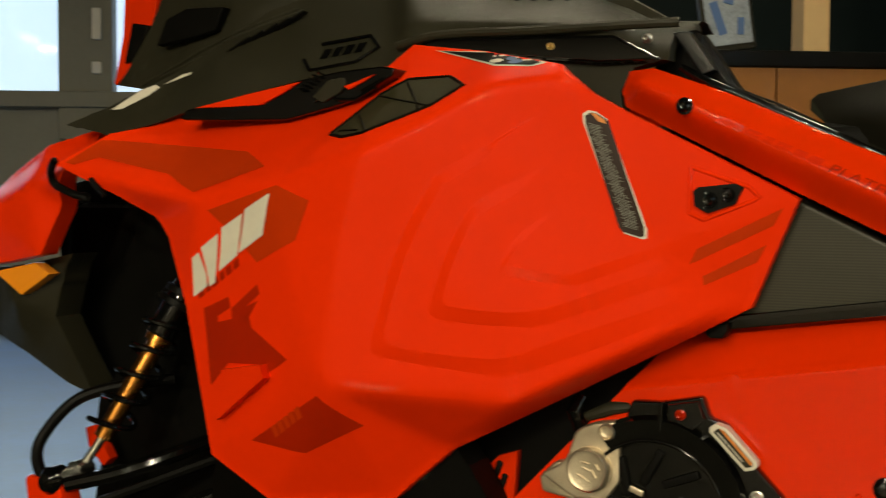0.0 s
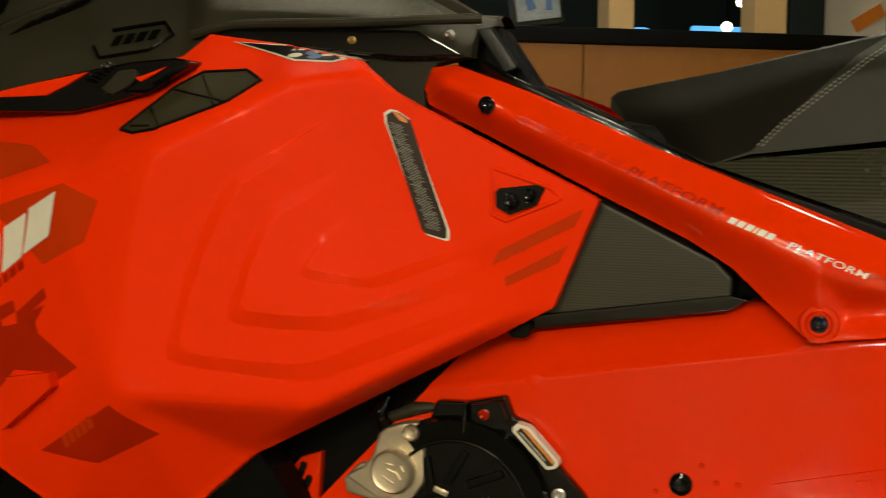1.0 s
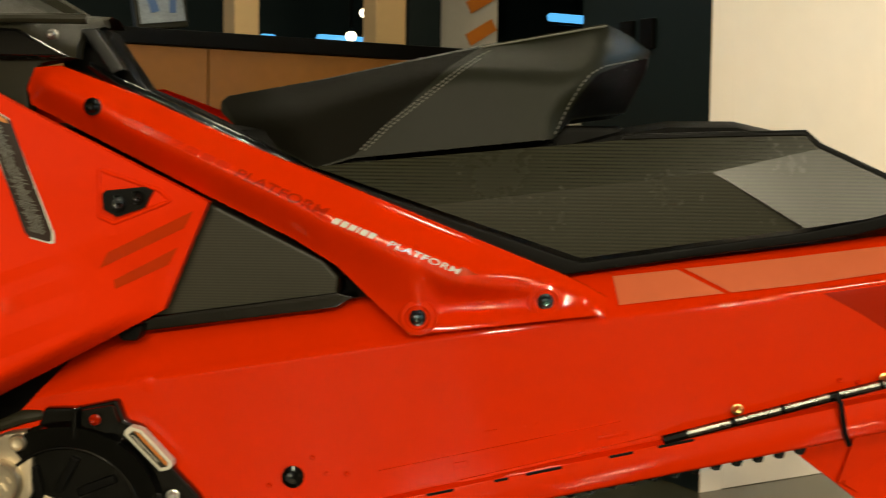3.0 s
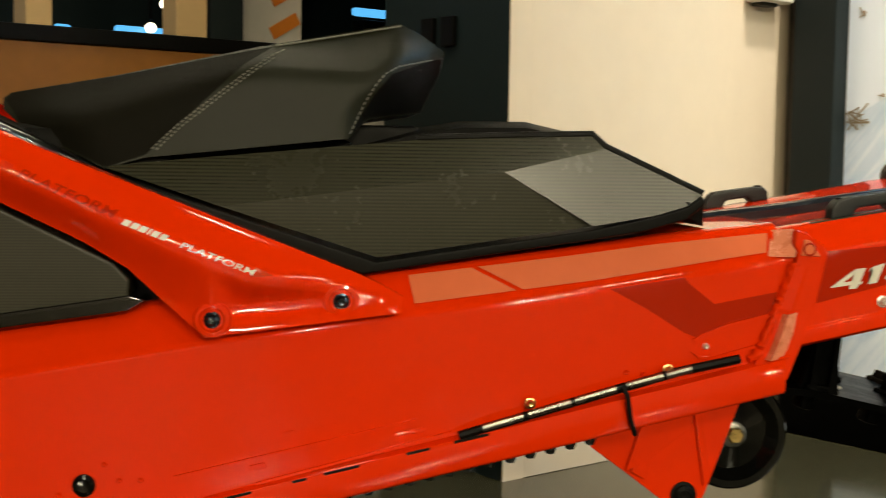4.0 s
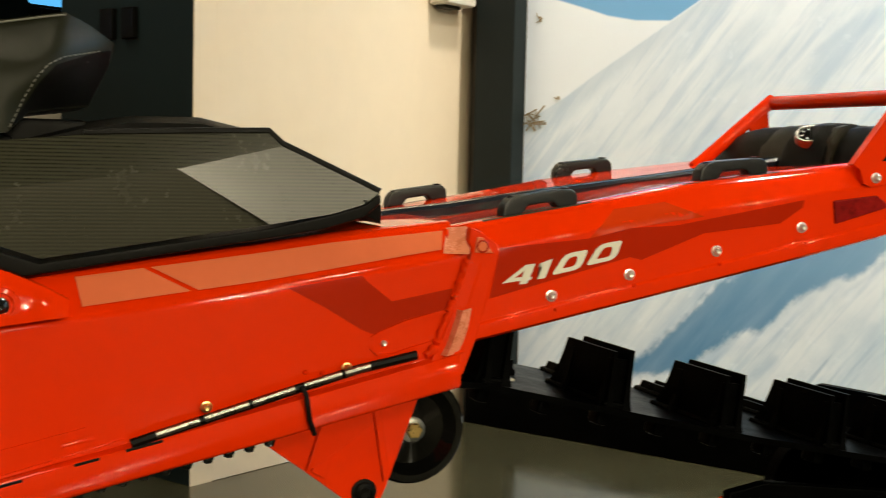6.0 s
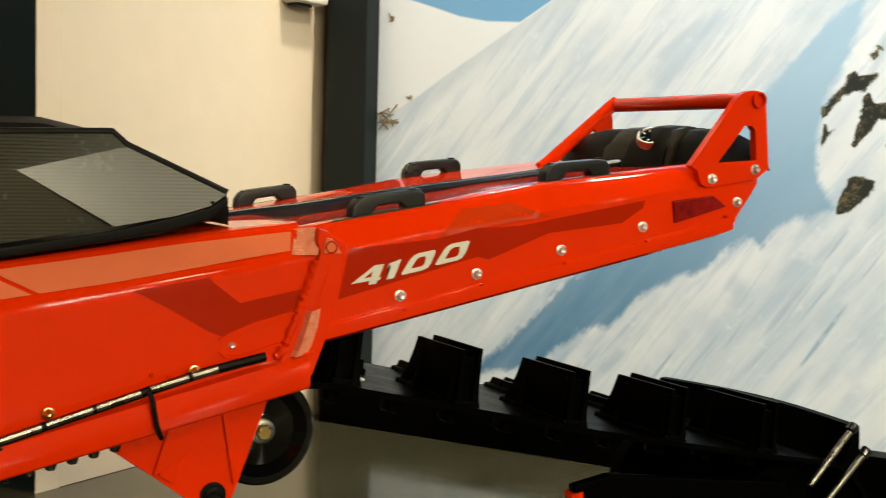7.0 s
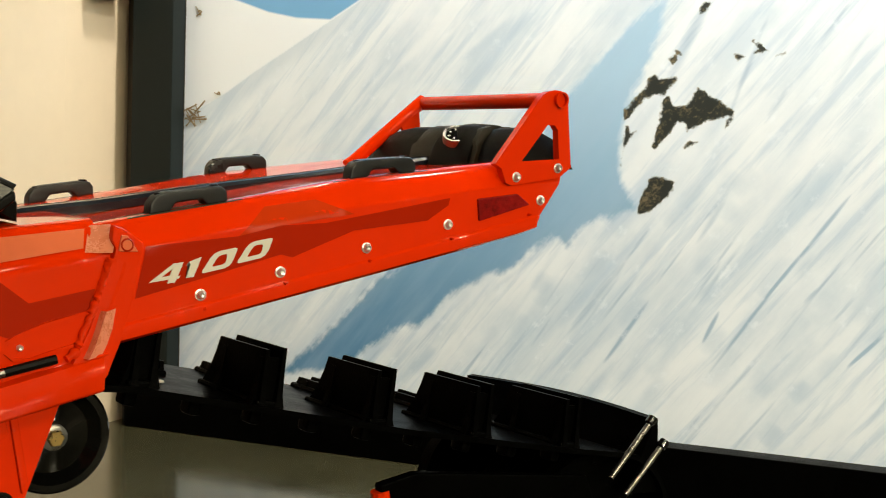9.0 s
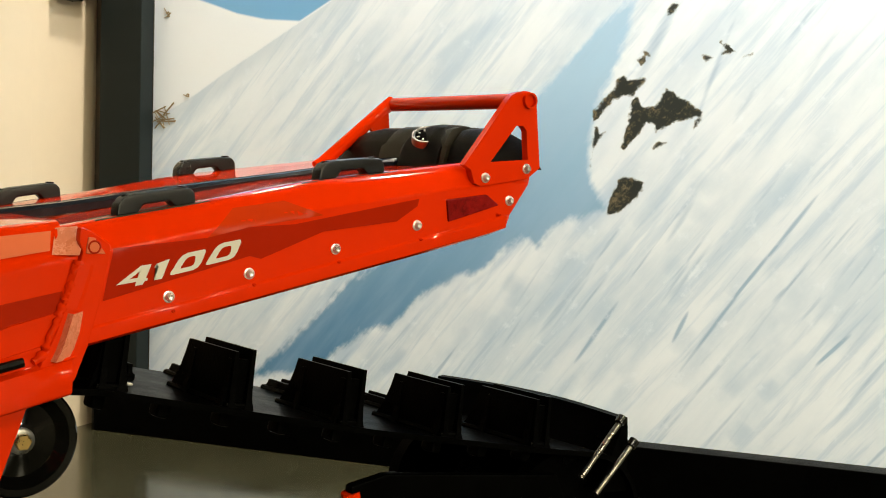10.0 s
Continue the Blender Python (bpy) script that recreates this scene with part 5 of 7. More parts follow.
for i in range(n + 1):
    d = (path[(i + 1) % n] - path[(i - 1) % n]).normalized()
    nn = Vector((-d.y, d.x))
    p = path[i % n]
    rings.append([(p.x + nn.x * o, y, p.y + nn.y * o) for y, o in ((1.418, -0.004), (1.418, 0.004), (1.822, 0.004), (1.822, -0.004))])
belt = part("belt", loft(bmesh.new(), rings, True, False), RUBBER, track, "black rubber belt")


def lug_mesh(near, far, far_top, high):
    """A pair of thin upright paddles across the belt, joined by ribs."""
    bm = bmesh.new()
    for dx, lift in ((-0.012, 0.0), (0.012, 0.004)):
        rings = []
        for z, t, k in ((0, 0.008, 0.0), (0.010, 0.0045, 0.25), (0.03, 0.0036, 0.6), (0.055, 0.003, 0.85), (0.076 + lift, 0.0026, 1.0)):
            y0, y1 = near + 0.006 * k, far + (far_top - far) * k
            rings.append([(dx + a * t, y, z * high) for a, y in ((-1, y0), (1, y0), (1, y1), (-1, y1))])
        loft(bm, rings)
    block(bm, (0, (near + far) / 2, 0.006), (0.04, abs(far - near) * 0.98, 0.012), None, 0.004)
    for f in (0.12, 0.86):
        y = near + (far_top - near) * f
        loft(bm, [[(a * t, y + b * 0.005, z * high) for a, b in ((-1, -1), (1, -1), (1, 1), (-1, 1))] for z, t in ((0.0, 0.026), (0.03, 0.018), (0.066, 0.0155))])
    me = bpy.data.meshes.new("lug")
    bmesh.ops.recalc_face_normals(bm, faces=bm.faces)
    bm.to_mesh(me)
    bm.free()
    me.materials.append(RUBBER)
    return me


LUG_WIDE, LUG_LOW = lug_mesh(1.424, 1.610, 1.565, 1.0), lug_mesh(1.60, 1.81, 1.79, 0.3)
pitch, k = 0.0871, 0
run = 0.0
for a, b in zip(path, path[1:]):
    if b.x > 1.199:
        break
    run += (b - a).length
run = -((run + 1.199 - a.x) % (2 * pitch))
for a, b in zip(path, path[1:]):
    d = (b - a).normalized()
    nn = Vector((-d.y, d.x))
    while run + (b - a).length >= k * pitch:
        p = a + d * (k * pitch - run)
        m = Matrix(((d.x, 0, nn.x, p.x), (0, 1, 0, 0), (d.y, 0, nn.y, p.y), (0, 0, 0, 1)))
        inside = -0.5 < p.x < 0.66 and p.y > 0.3
        tall = k % 2 == 0
        if (p.x > 0.66 or not inside) and not (p.x > 1.43 and p.y > 0.24):
            lg = new("lug", LUG_WIDE if tall else LUG_LOW)
            lg.parent = track
            lg.matrix_local = m if p.y < 0.3 else Matrix(((d.x, 0, 0.06, p.x), (0, 1, 0, 0), (d.y, 0, 1.0, p.y), (0, 0, 0, 1)))
        if 0.55 < p.x < 1.5 and p.y > 0.3:
            q = p - nn * 0.012
            dl = part("drive_lug", bm_block((0, 0, 0), (0.018, 0.03, 0.026), None, 0.005), RUBBER, track)
            dl.matrix_local = Matrix.Translation((q.x, 1.47, q.y)) @ Matrix.Rotation(-math.atan2(d.y, d.x), 4, "Y")
            if tall:
                q = p + nn * 0.0075 + d * 0.045
                cl = part("belt_clip", bm_block((0, 0, 0), (0.022, 0.012, 0.004), None, 0.0015), STEEL, track, "bright metal track clip")
                cl.matrix_local = Matrix.Translation((q.x, 1.50, q.y)) @ Matrix.Rotation(-math.atan2(d.y, d.x), 4, "Y")
        k += 1
    run += (b - a).length
# tall end wall across the back of the track, with two bright rods
rings = []
for s in np.linspace(0, 1, 12):
    x, y = 1.47 + 0.08 * s + 0.02 * math.sin(math.pi * s), 1.82 - 0.39 * s
    zt = 0.404 - 0.016 * s + 0.004 * math.sin(math.pi * s)
    low = 0.115 if s > 0.14 else 0.05
    rings.append([(x - 0.05 * low / 0.115, y, zt - low), (x - 0.006, y, zt - 0.02), (x - 0.004, y, zt), (x + 0.008, y, zt + 0.001), (x + 0.010, y, zt - 0.02), (x + 0.012, y, zt - low - 0.005)])
part("end_wall", loft(bmesh.new(), rings), RUBBER, track, "black curved end wall of the track", 40)
for a, b in (((1.528, 1.414, 0.390), (1.445, 1.414, 0.308)), ((1.556, 1.414, 0.350), (1.478, 1.414, 0.278))):
    rod = part("end_rod", tube(bmesh.new(), [a, b], 0.0048, 12), DULLSTEEL, track, "bright steel rod")
    va, vb = Vector(a), Vector(b)
    d = (vb - va).normalized()
    part("rod_cap", tube(bmesh.new(), [va - d * 0.008, va - d * 0.006, va + d * 0.006, va + d * 0.008], [0.005, 0.0085, 0.0085, 0.006], 12), BLACK_GLOSS, rod)

# rear skid: wheels, rails and shadowed arms inside the track
skid = thing("rear_suspension", "black and red rear suspension skid inside the track", "suspension")
for y in (1.47, 1.60, 1.77):
    part("rear_wheel", lathe(bmesh.new(), (1.44, y, 0.232), [(0.015, -0.012), (0.07, -0.004), (0.09, -0.012), (0.104, -0.012), (0.106, 0.012), (0.09, 0.012), (0.02, 0.01)], 36), RUBBER, skid)
part("rear_axle", tube(bmesh.new(), [(1.44, 1.43, 0.232), (1.44, 1.81, 0.232)], 0.012, 10), STEEL, skid)
for y in (1.52, 1.72):
    part("slide_rail", loft(bmesh.new(), [[(x, y + s, z + o) for s, o in ((-0.012, 0), (0.012, 0), (0.012, 0.06), (-0.012, 0.06))] for x, z in ((0.0, 0.13), (0.2, 0.095), (0.8, 0.092), (1.40, 0.15))]), BLACK, skid)
part("rear_arm", tube(bmesh.new(), [(1.30, 1.46, 0.27), (1.12, 1.46, 0.33), (1.05, 1.46, 0.31)], 0.018, 10), BLACK, skid)
part("arm_bracket", prism(bmesh.new(), [(1.04, 0.34), (1.10, 0.35), (1.42, 0.31), (1.46, 0.22), (1.10, 0.2), (1.05, 0.27)], 1.44, 1.46, 0.004), RUBBER, skid)
part("red_link", tube(bmesh.new(), [(1.045, 1.45, 0.33), (1.06, 1.45, 0.24), (1.02, 1.45, 0.15)], 0.014, 10), RED_GLOSS, skid)
# ---- front of the sled ----
NOSE = [(-1.66, 1.56, 0.70), (-1.560, 1.53, 0.753), (-1.449, 1.50, 0.800), (-1.263, 1.420, 0.823), (-1.250, 1.395, 0.804), (-1.240, 1.305, 0.763), (-1.275, 1.335, 0.728), (-1.285, 1.355, 0.710), (-1.321, 1.345, 0.636), (-1.437, 1.375, 0.618), (-1.62, 1.45, 0.60), (-1.457, 1.365, 0.695), (-1.34, 1.34, 0.735)]
NOSE = [(x * (1.35 + (y - 1.35) * 0.45) / y, 1.35 + (y - 1.35) * 0.45, 0.728 + (z - 0.728) * (1.35 + (y - 1.35) * 0.45) / y) if y > 1.4 else (x, y, z) for x, y, z in NOSE]
nb = skin(NOSE, list(range(11)), [(0, 11, 12, 5)], 0.010, 0, 0.03, None, 0.014)
nose = part("nose_cowl", nb, RED, sled, "glossy red nose cowl beside the headlight", 60)
part("nose_seam", tube(bmesh.new(), curve_pts([(-1.238, 1.290, 0.771), (-1.254, 1.300, 0.761), (-1.265, 1.310, 0.750), (-1.263, 1.315, 0.737), (-1.250, 1.318, 0.730), (-1.232, 1.320, 0.723), (-1.214, 1.330, 0.717)], 5), [0.003] + [0.0055] * 27 + [0.008, 0.008, 0.007]), BLACK, sled, "black rubber seam round the panel's front edge")
part("seam_tab", tube(bmesh.new(), [(-1.1497, 1.2620, 0.7437), (-1.1382, 1.2620, 0.7326), (-1.1248, 1.2620, 0.7208)], [0.0035, 0.0045, 0.003], 8), BLACK, sled)
POD = [(-1.774, 1.500, 0.591), (-1.479, 1.420, 0.609), (-1.398, 1.410, 0.619), (-1.310, 1.400, 0.636), (-1.333, 1.410, 0.617), (-1.366, 1.420, 0.538), (-1.326, 1.460, 0.415), (-1.375, 1.455, 0.432), (-1.452, 1.450, 0.474), (-1.512, 1.450, 0.500), (-1.775, 1.500, 0.550), (-1.415, 1.385, 0.560)]
part("belly_pan", skin(POD, list(range(len(POD) - 1)), [(1, len(POD) - 1, 8), (len(POD) - 1, 4)], 0.015, 1, 0.05), GREYBLK, sled, "black plastic lower nose pan", 40)
part("wheel_well", prism(bmesh.new(), [(-1.506, 0.735), (-1.340, 0.762), (-1.165, 0.676), (-1.145, 0.369), (-1.378, 0.366), (-1.485, 0.524)], 1.565, 1.60, 0.004), BLACK, sled, "black liner behind the front suspension")
part("belly_core", bm_block((-1.15, MID + 0.02, 0.56), (0.62, 0.22, 0.30), None, 0.03), BLACK, sled)
part("reflector", prism(bmesh.new(), [(-1.448, 0.606), (-1.365, 0.622), (-1.336, 0.606), (-1.393, 0.572)], 1.378, 1.40, 0.002), AMBER, sled, "amber side reflector")
bm = prism(bmesh.new(), [(-1.365, 1.075), (-1.29, 1.075), (-1.306, 1.003), (-1.320, 0.971), (-1.347, 0.932), (-1.384, 0.900), (-1.390, 0.900), (-1.384, 0.924), (-1.371, 0.978)], 1.58, 1.62, 0.006)
wing = part("windshield_wing", bm, RED_GLOSS, sled, "red edged windshield side wing")
part("wing_inset", prism(bmesh.new(), [(-1.347, 0.997), (-1.311, 0.991), (-1.321, 0.971), (-1.346, 0.934), (-1.364, 0.932)], 1.574, 1.59, 0.003), BLACK_GLOSS, wing)

# shock absorber, spring, arms and hose
SH = [Vector(p) for p in ((-1.098, 1.400, 0.596), (-1.19, 1.327, 0.386), (-1.215, 1.31, 0.342))]
axis = (SH[1] - SH[0]).normalized()
shock = part("shock_absorber", tube(bmesh.new(), [SH[0] - axis * 0.06, SH[0], SH[0] + axis * 0.09, SH[0] + axis * 0.091, SH[0] + axis * 0.10, SH[1]], [0.019, 0.019, 0.019, 0.0135, 0.0135, 0.0135], 20), GOLD, sled, "gold anodised shock absorber")
part("shock_sleeve", tube(bmesh.new(), [SH[0] - axis * 0.005, SH[0], SH[0] + axis * 0.075, SH[0] + axis * 0.08], [0.019, 0.0215, 0.0215, 0.019], 20), BLACK_GLOSS, shock)
part("shock_rod", tube(bmesh.new(), [SH[1] - axis * 0.01, SH[2]], 0.0065, 12), CHROME, shock)
part("lower_eye", lathe(bmesh.new(), SH[2] + Vector((0, -0.014, 0)), [(0.006, 0), (0.014, 0), (0.014, 0.028), (0.006, 0.028)], 18), CHROME, shock)
u1 = axis.orthogonal().normalized()
u2 = axis.cross(u1)
coil = []
for k in range(5 * 16 + 1):
    a = k * math.tau / 16
    coil.append(SH[0] + axis * (0.03 + 0.195 * k / 80) + 0.030 * (math.cos(a) * u1 + math.sin(a) * u2))
part("shock_spring", tube(bmesh.new(), coil, 0.0042, 8), BLACK_GLOSS, shock, "black coil spring")
for o, r in ((0.012, 0.027), (0.028, 0.029)):
    c = SH[0] + axis * o
    part("spring_collar", tube(bmesh.new(), [c - axis * 0.005, c - axis * 0.004, c + axis * 0.004, c + axis * 0.005], [r - 0.003, r, r, r - 0.003], 24), BLACK, shock)
part("brake_hose", tube(bmesh.new(), curve_pts([(-1.14, 1.42, 0.46), (-1.215, 1.36, 0.447), (-1.255, 1.33, 0.425), (-1.283, 1.30, 0.372), (-1.262, 1.285, 0.333), (-1.23, 1.29, 0.31)]), 0.0085, 10), BLACK, sled, "black rubber hose loop")
arm1 = part("upper_arm", tube(bmesh.new(), curve_pts([(-0.98, 1.55, 0.44), (-1.05, 1.45, 0.39), (-1.14, 1.34, 0.347), (-1.22, 1.285, 0.325)]), 0.011, 10), BLACK_GLOSS, sled, "black tubular suspension arm")
part("ball_joint", lathe(bmesh.new(), (-1.238, 1.262, 0.33), [(0.001, 0), (0.012, 0.002), (0.020, 0.012), (0.020, 0.034), (0.012, 0.044)], 20), BLACK_GLOSS, arm1)
part("lower_arm", tube(bmesh.new(), [(-0.92, 1.55, 0.36), (-1.06, 1.42, 0.30), (-1.24, 1.29, 0.22)], 0.014, 10), BLACK, sled)
part("steering_rod", tube(bmesh.new(), [(-0.95, 1.5, 0.40), (-1.21, 1.31, 0.29)], 0.007, 8), BLACK, sled)
part("spindle", prism(bmesh.new(), [(-1.285, 0.335), (-1.22, 0.335), (-1.20, 0.25), (-1.215, 0.08), (-1.27, 0.08), (-1.275, 0.25)], 1.272, 1.312, 0.008), RED_GLOSS, sled, "red ski spindle")
part("inner_wing", prism(bmesh.new(), [(-1.291, 0.379), (-1.276, 0.384), (-1.244, 0.337), (-1.257, 0.324), (-1.285, 0.352)], 1.40, 1.42, 0.003), RED_GLOSS, sled)
for nm, pts, r in (("bulkhead_tube", [(-1.02, 1.42, 0.52), (-1.1, 1.5, 0.42), (-1.12, 1.55, 0.36)], 0.03), ("bulkhead_tube", [(-0.98, 1.48, 0.50), (-1.02, 1.52, 0.36)], 0.05)):
    part(nm, tube(bmesh.new(), pts, r, 12), BLACK, sled)
part("bulkhead_cover", prism(bmesh.new(), [(-1.126, 0.621), (-1.204, 0.577), (-1.264, 0.473), (-1.312, 0.418), (-1.320, 0.365), (-1.306, 0.332), (-1.327, 0.243), (-1.218, 0.188), (-1.033, 0.212), (-1.052, 0.519)], 1.45, 1.50, 0.01), BLACK, sled, "black shadowed bulkhead cover")
ski = thing("ski", "black snowmobile ski under the red spindle", "ski")
rings = []
for x, z, w in ((-1.95, 0.22, 0.05), (-1.85, 0.12, 0.07), (-1.7, 0.05, 0.08), (-1.2, 0.03, 0.085), (-0.85, 0.035, 0.08), (-0.75, 0.05, 0.06)):
    rings.append([(x, 1.292 - w, z), (x, 1.292 + w, z), (x, 1.292 + w, z + 0.02), (x, 1.292 + 0.03, z + 0.05), (x, 1.292 - 0.03, z + 0.05), (x, 1.292 - w, z + 0.02)])
part("ski_blade", loft(bmesh.new(), rings), BLACK, ski)
part("wear_bar", tube(bmesh.new(), [(-1.8, 1.292, 0.055), (-1.6, 1.292, 0.012), (-1.2, 1.292, 0.01), (-0.9, 1.292, 0.02)], 0.009, 8), STEEL, ski)

# lower black panel and chassis under the side panel
LOWP = [(-0.962, 1.285, 0.396), (-0.877, 1.295, 0.345), (-0.798, 1.315, 0.311), (-0.722, 1.335, 0.356), (-0.651, 1.345, 0.420), (-0.60, 1.40, 0.30), (-0.75, 1.38, 0.12), (-0.95, 1.34, 0.12), (-1.02, 1.33, 0.25)]
part("lower_panel", skin(LOWP, list(range(9)), [], 0.02, 0, 0.05), BLACK, sled, "black plastic lower side panel")
bm = prism(bmesh.new(), [(-0.70, 0.45), (-0.52, 0.50), (-0.40, 0.55), (-0.34, 0.56), (-0.36, 0.40), (-0.45, 0.28), (-0.66, 0.28)], 1.44, 1.47, 0.003)
chassis = part("chassis_plate", bm, BLACK, sled, "black chassis plate behind the brake")
for x, z in [(-0.650, 0.364), (-0.654, 0.348), (-0.633, 0.382), (-0.626, 0.366), (-0.636, 0.344)]:
    part("plate_slot", bm_block((0, 0, 0), (0.010, 0.03, 0.022), pose(x, 1.437, z, 0, 20, 0), 0.004), BLACK, chassis)
part("chassis_rib", prism(bmesh.new(), [(-0.667, 0.338), (-0.661, 0.370), (-0.634, 0.398), (-0.607, 0.407), (-0.612, 0.333), (-0.657, 0.284)], 1.425, 1.44, 0.003), RED_GLOSS, chassis, "dark red perforated chassis rib")

# brake: caliper, disc and guard
guard = thing("brake_guard", "black brake guard with a white and orange warning label", "brake guard")
bm = prism(bmesh.new(), [(-0.458, 0.454), (-0.446, 0.489), (-0.41, 0.490), (-0.363, 0.500), (-0.354, 0.476), (-0.335, 0.470), (-0.301, 0.424), (-0.272, 0.394), (-0.245, 0.350), (-0.250, 0.30), (-0.30, 0.27), (-0.45, 0.27), (-0.475, 0.34), (-0.468, 0.43)], 1.384, 1.40, 0.004)
gbody = part("guard_body", bm, BLACK_GLOSS, guard)
part("guard_band", loft(bmesh.new(), [[(-0.418 + r * math.cos(a), y, 0.362 + r * math.sin(a)) for r, y in ((0.083, 1.384), (0.085, 1.374), (0.108, 1.372), (0.112, 1.384))] for a in np.linspace(2.2, -0.5, 32)]), BLACK_GLOSS, guard)
part("guard_rim", tube(bmesh.new(), [(-0.418 + 0.084 * math.cos(a), 1.374, 0.362 + 0.084 * math.sin(a)) for a in np.linspace(2.4, -0.5, 30)], 0.0022, 8), BLACK_GLOSS, guard)
part("guard_rib", bm_block((0, 0, 0), (0.006, 0.02, 0.036), pose(-0.408, 1.380, 0.474, 0, 3, 0), 0.002), BLACK_GLOSS, guard)
part("guard_ear", prism(bmesh.new(), [(-0.402, 0.455), (-0.402, 0.488), (-0.366, 0.495), (-0.358, 0.474), (-0.375, 0.458)], 1.377, 1.386, 0.002), BLACK_GLOSS, guard)
bolt(-0.386, 1.377, 0.478, 0.005, RED_DARK, "guard_rivet", guard)
bolt(-0.300, 1.384, 0.392, 0.006, STEEL, "guard_screw", guard)
disc = part("brake_disc", lathe(bmesh.new(), (-0.418, 1.382, 0.362), [(0.02, 0), (0.08, 0), (0.08, 0.003), (0.02, 0.003)], 40), BLACK_GLOSS, guard, "black perforated brake disc")
for k in range(9):
    a = k * math.tau / 9 + 0.2
    part("disc_spoke", bm_block((0, 0, 0), (0.045, 0.006, 0.010), pose(-0.418 + 0.052 * math.cos(a), 1.380, 0.362 + 0.052 * math.sin(a), 0, -math.degrees(a) + 30, 0), 0.002), BLACK, disc)
for x, z, an in ((-0.437, 0.385, 20), (-0.432, 0.366, -15)):
    part("disc_fin", bm_block((0, 0, 0), (0.018, 0.004, 0.008), pose(x, 1.378, z, 0, an, 0), 0.002), ALLOY, disc)

cal = thing("brake_caliper", "cast alloy brake caliper with a round cap", "brake caliper", at=(0.015, 0, 0.008))
part("caliper_body", prism(bmesh.new(), [(-0.572, 0.385), (-0.548, 0.398), (-0.537, 0.41), (-0.528, 0.44), (-0.519, 0.446), (-0.503, 0.452), (-0.477, 0.456), (-0.472, 0.43), (-0.472, 0.385), (-0.49, 0.36), (-0.53, 0.36)], 1.375, 1.43, 0.005), ALLOY, cal)
part("caliper_cap", lathe(bmesh.new(), (-0.507, 1.360, 0.398), [(0.001, 0.002), (0.020, 0.002), (0.0235, 0.0), (0.0262, 0.004), (0.0262, 0.03)], 36), ALLOY, cal, "round cast cap")
part("caliper_bolt", lathe(bmesh.new(), (-0.487, 1.368, 0.443), [(0.003, 0.004), (0.006, 0.003), (0.008, 0.0), (0.010, 0.003), (0.010, 0.012)], 18), ALLOY, cal)
for dx, dz, w, an in ((-0.004, 0.010, 0.010, 10), (-0.001, 0.002, 0.013, 25), (-0.006, -0.008, 0.016, 30), (0.006, -0.002, 0.012, 60), (0.011, 0.006, 0.008, 60)):
    part("cap_mark", bm_block((0, 0, 0), (w, 0.003, 0.0022), pose(-0.505 + dx, 1.3615, 0.397 + dz, 0, an, 0), 0.0008), ALLOY, cal)
part("caliper_lobe", prism(bmesh.new(), [(-0.576, 0.380), (-0.553, 0.402), (-0.535, 0.398), (-0.528, 0.355), (-0.572, 0.362)], 1.382, 1.42, 0.005), ALLOY, cal)
part("caliper_hose", tube(bmesh.new(), [(-0.53, 1.40, 0.44), (-0.534, 1.39, 0.462), (-0.528, 1.40, 0.478)], [0.008, 0.010, 0.008], 12), BLACK_GLOSS, cal)
part("caliper_collar", tube(bmesh.new(), [(-0.52, 1.395, 0.455), (-0.488, 1.393, 0.468), (-0.468, 1.40, 0.47)], [0.006, 0.008, 0.006], 10), GREYBLK, cal)
# ---- prints, labels and small parts on the side panel ----
def print_on(tree, outline, mat, parent, name="print", lift=0.0008, label="", thick=0.0, grain=0.010):
    return part(name, decal(tree, outline, lift, grain, thick), mat, parent, label)


def words_on(tree, body, x, z, angle, width, height, mat, parent, shear=0.3, label="", lift=0.0016, bold=0.012):
    """Lettering fitted to a width and height, laid on a panel along a slope."""
    bm = lettering(body, 1.0, Matrix(), 0.0, 0.0, 1.06, bold)
    bmesh.ops.triangulate(bm, faces=bm.faces)
    bmesh.ops.subdivide_edges(bm, edges=[e for e in bm.edges if e.calc_length() > 0.25], cuts=2)
    xs, ys = [v.co.x for v in bm.verts], [v.co.y for v in bm.verts]
    ca, sa = math.cos(radians(angle)), math.sin(radians(angle))
    for v in bm.verts:
        h = (v.co.y - min(ys)) / (max(ys) - min(ys)) * height
        w = (v.co.x - min(xs)) / (max(xs) - min(xs)) * (width - shear * height) + h * shear
        v.co = lie(tree, x + w * ca - h * sa, z + w * sa + h * ca, lift)
    return part("lettering", bm, mat, parent, label)


def bars_on(tree, x, z, angle, lengths, height, gap, mat, parent, name="print_bar", lift=0.0014, shear=0.35):
    """A row of slanting bars in place of writing that cannot be read."""
    ca, sa = math.cos(radians(angle)), math.sin(radians(angle))
    w = 0.0
    bm = bmesh.new()
    for n in lengths:
        quad = [(w, 0), (w + n, 0), (w + n + shear * height, height), (w + shear * height, height)]
        vs = [bm.verts.new(lie(tree, x + a * ca - b * sa, z + a * sa + b * ca, lift)) for a, b in quad]
        bm.faces.new(vs)
        w += n + gap
    return part(name, bm, mat, parent)


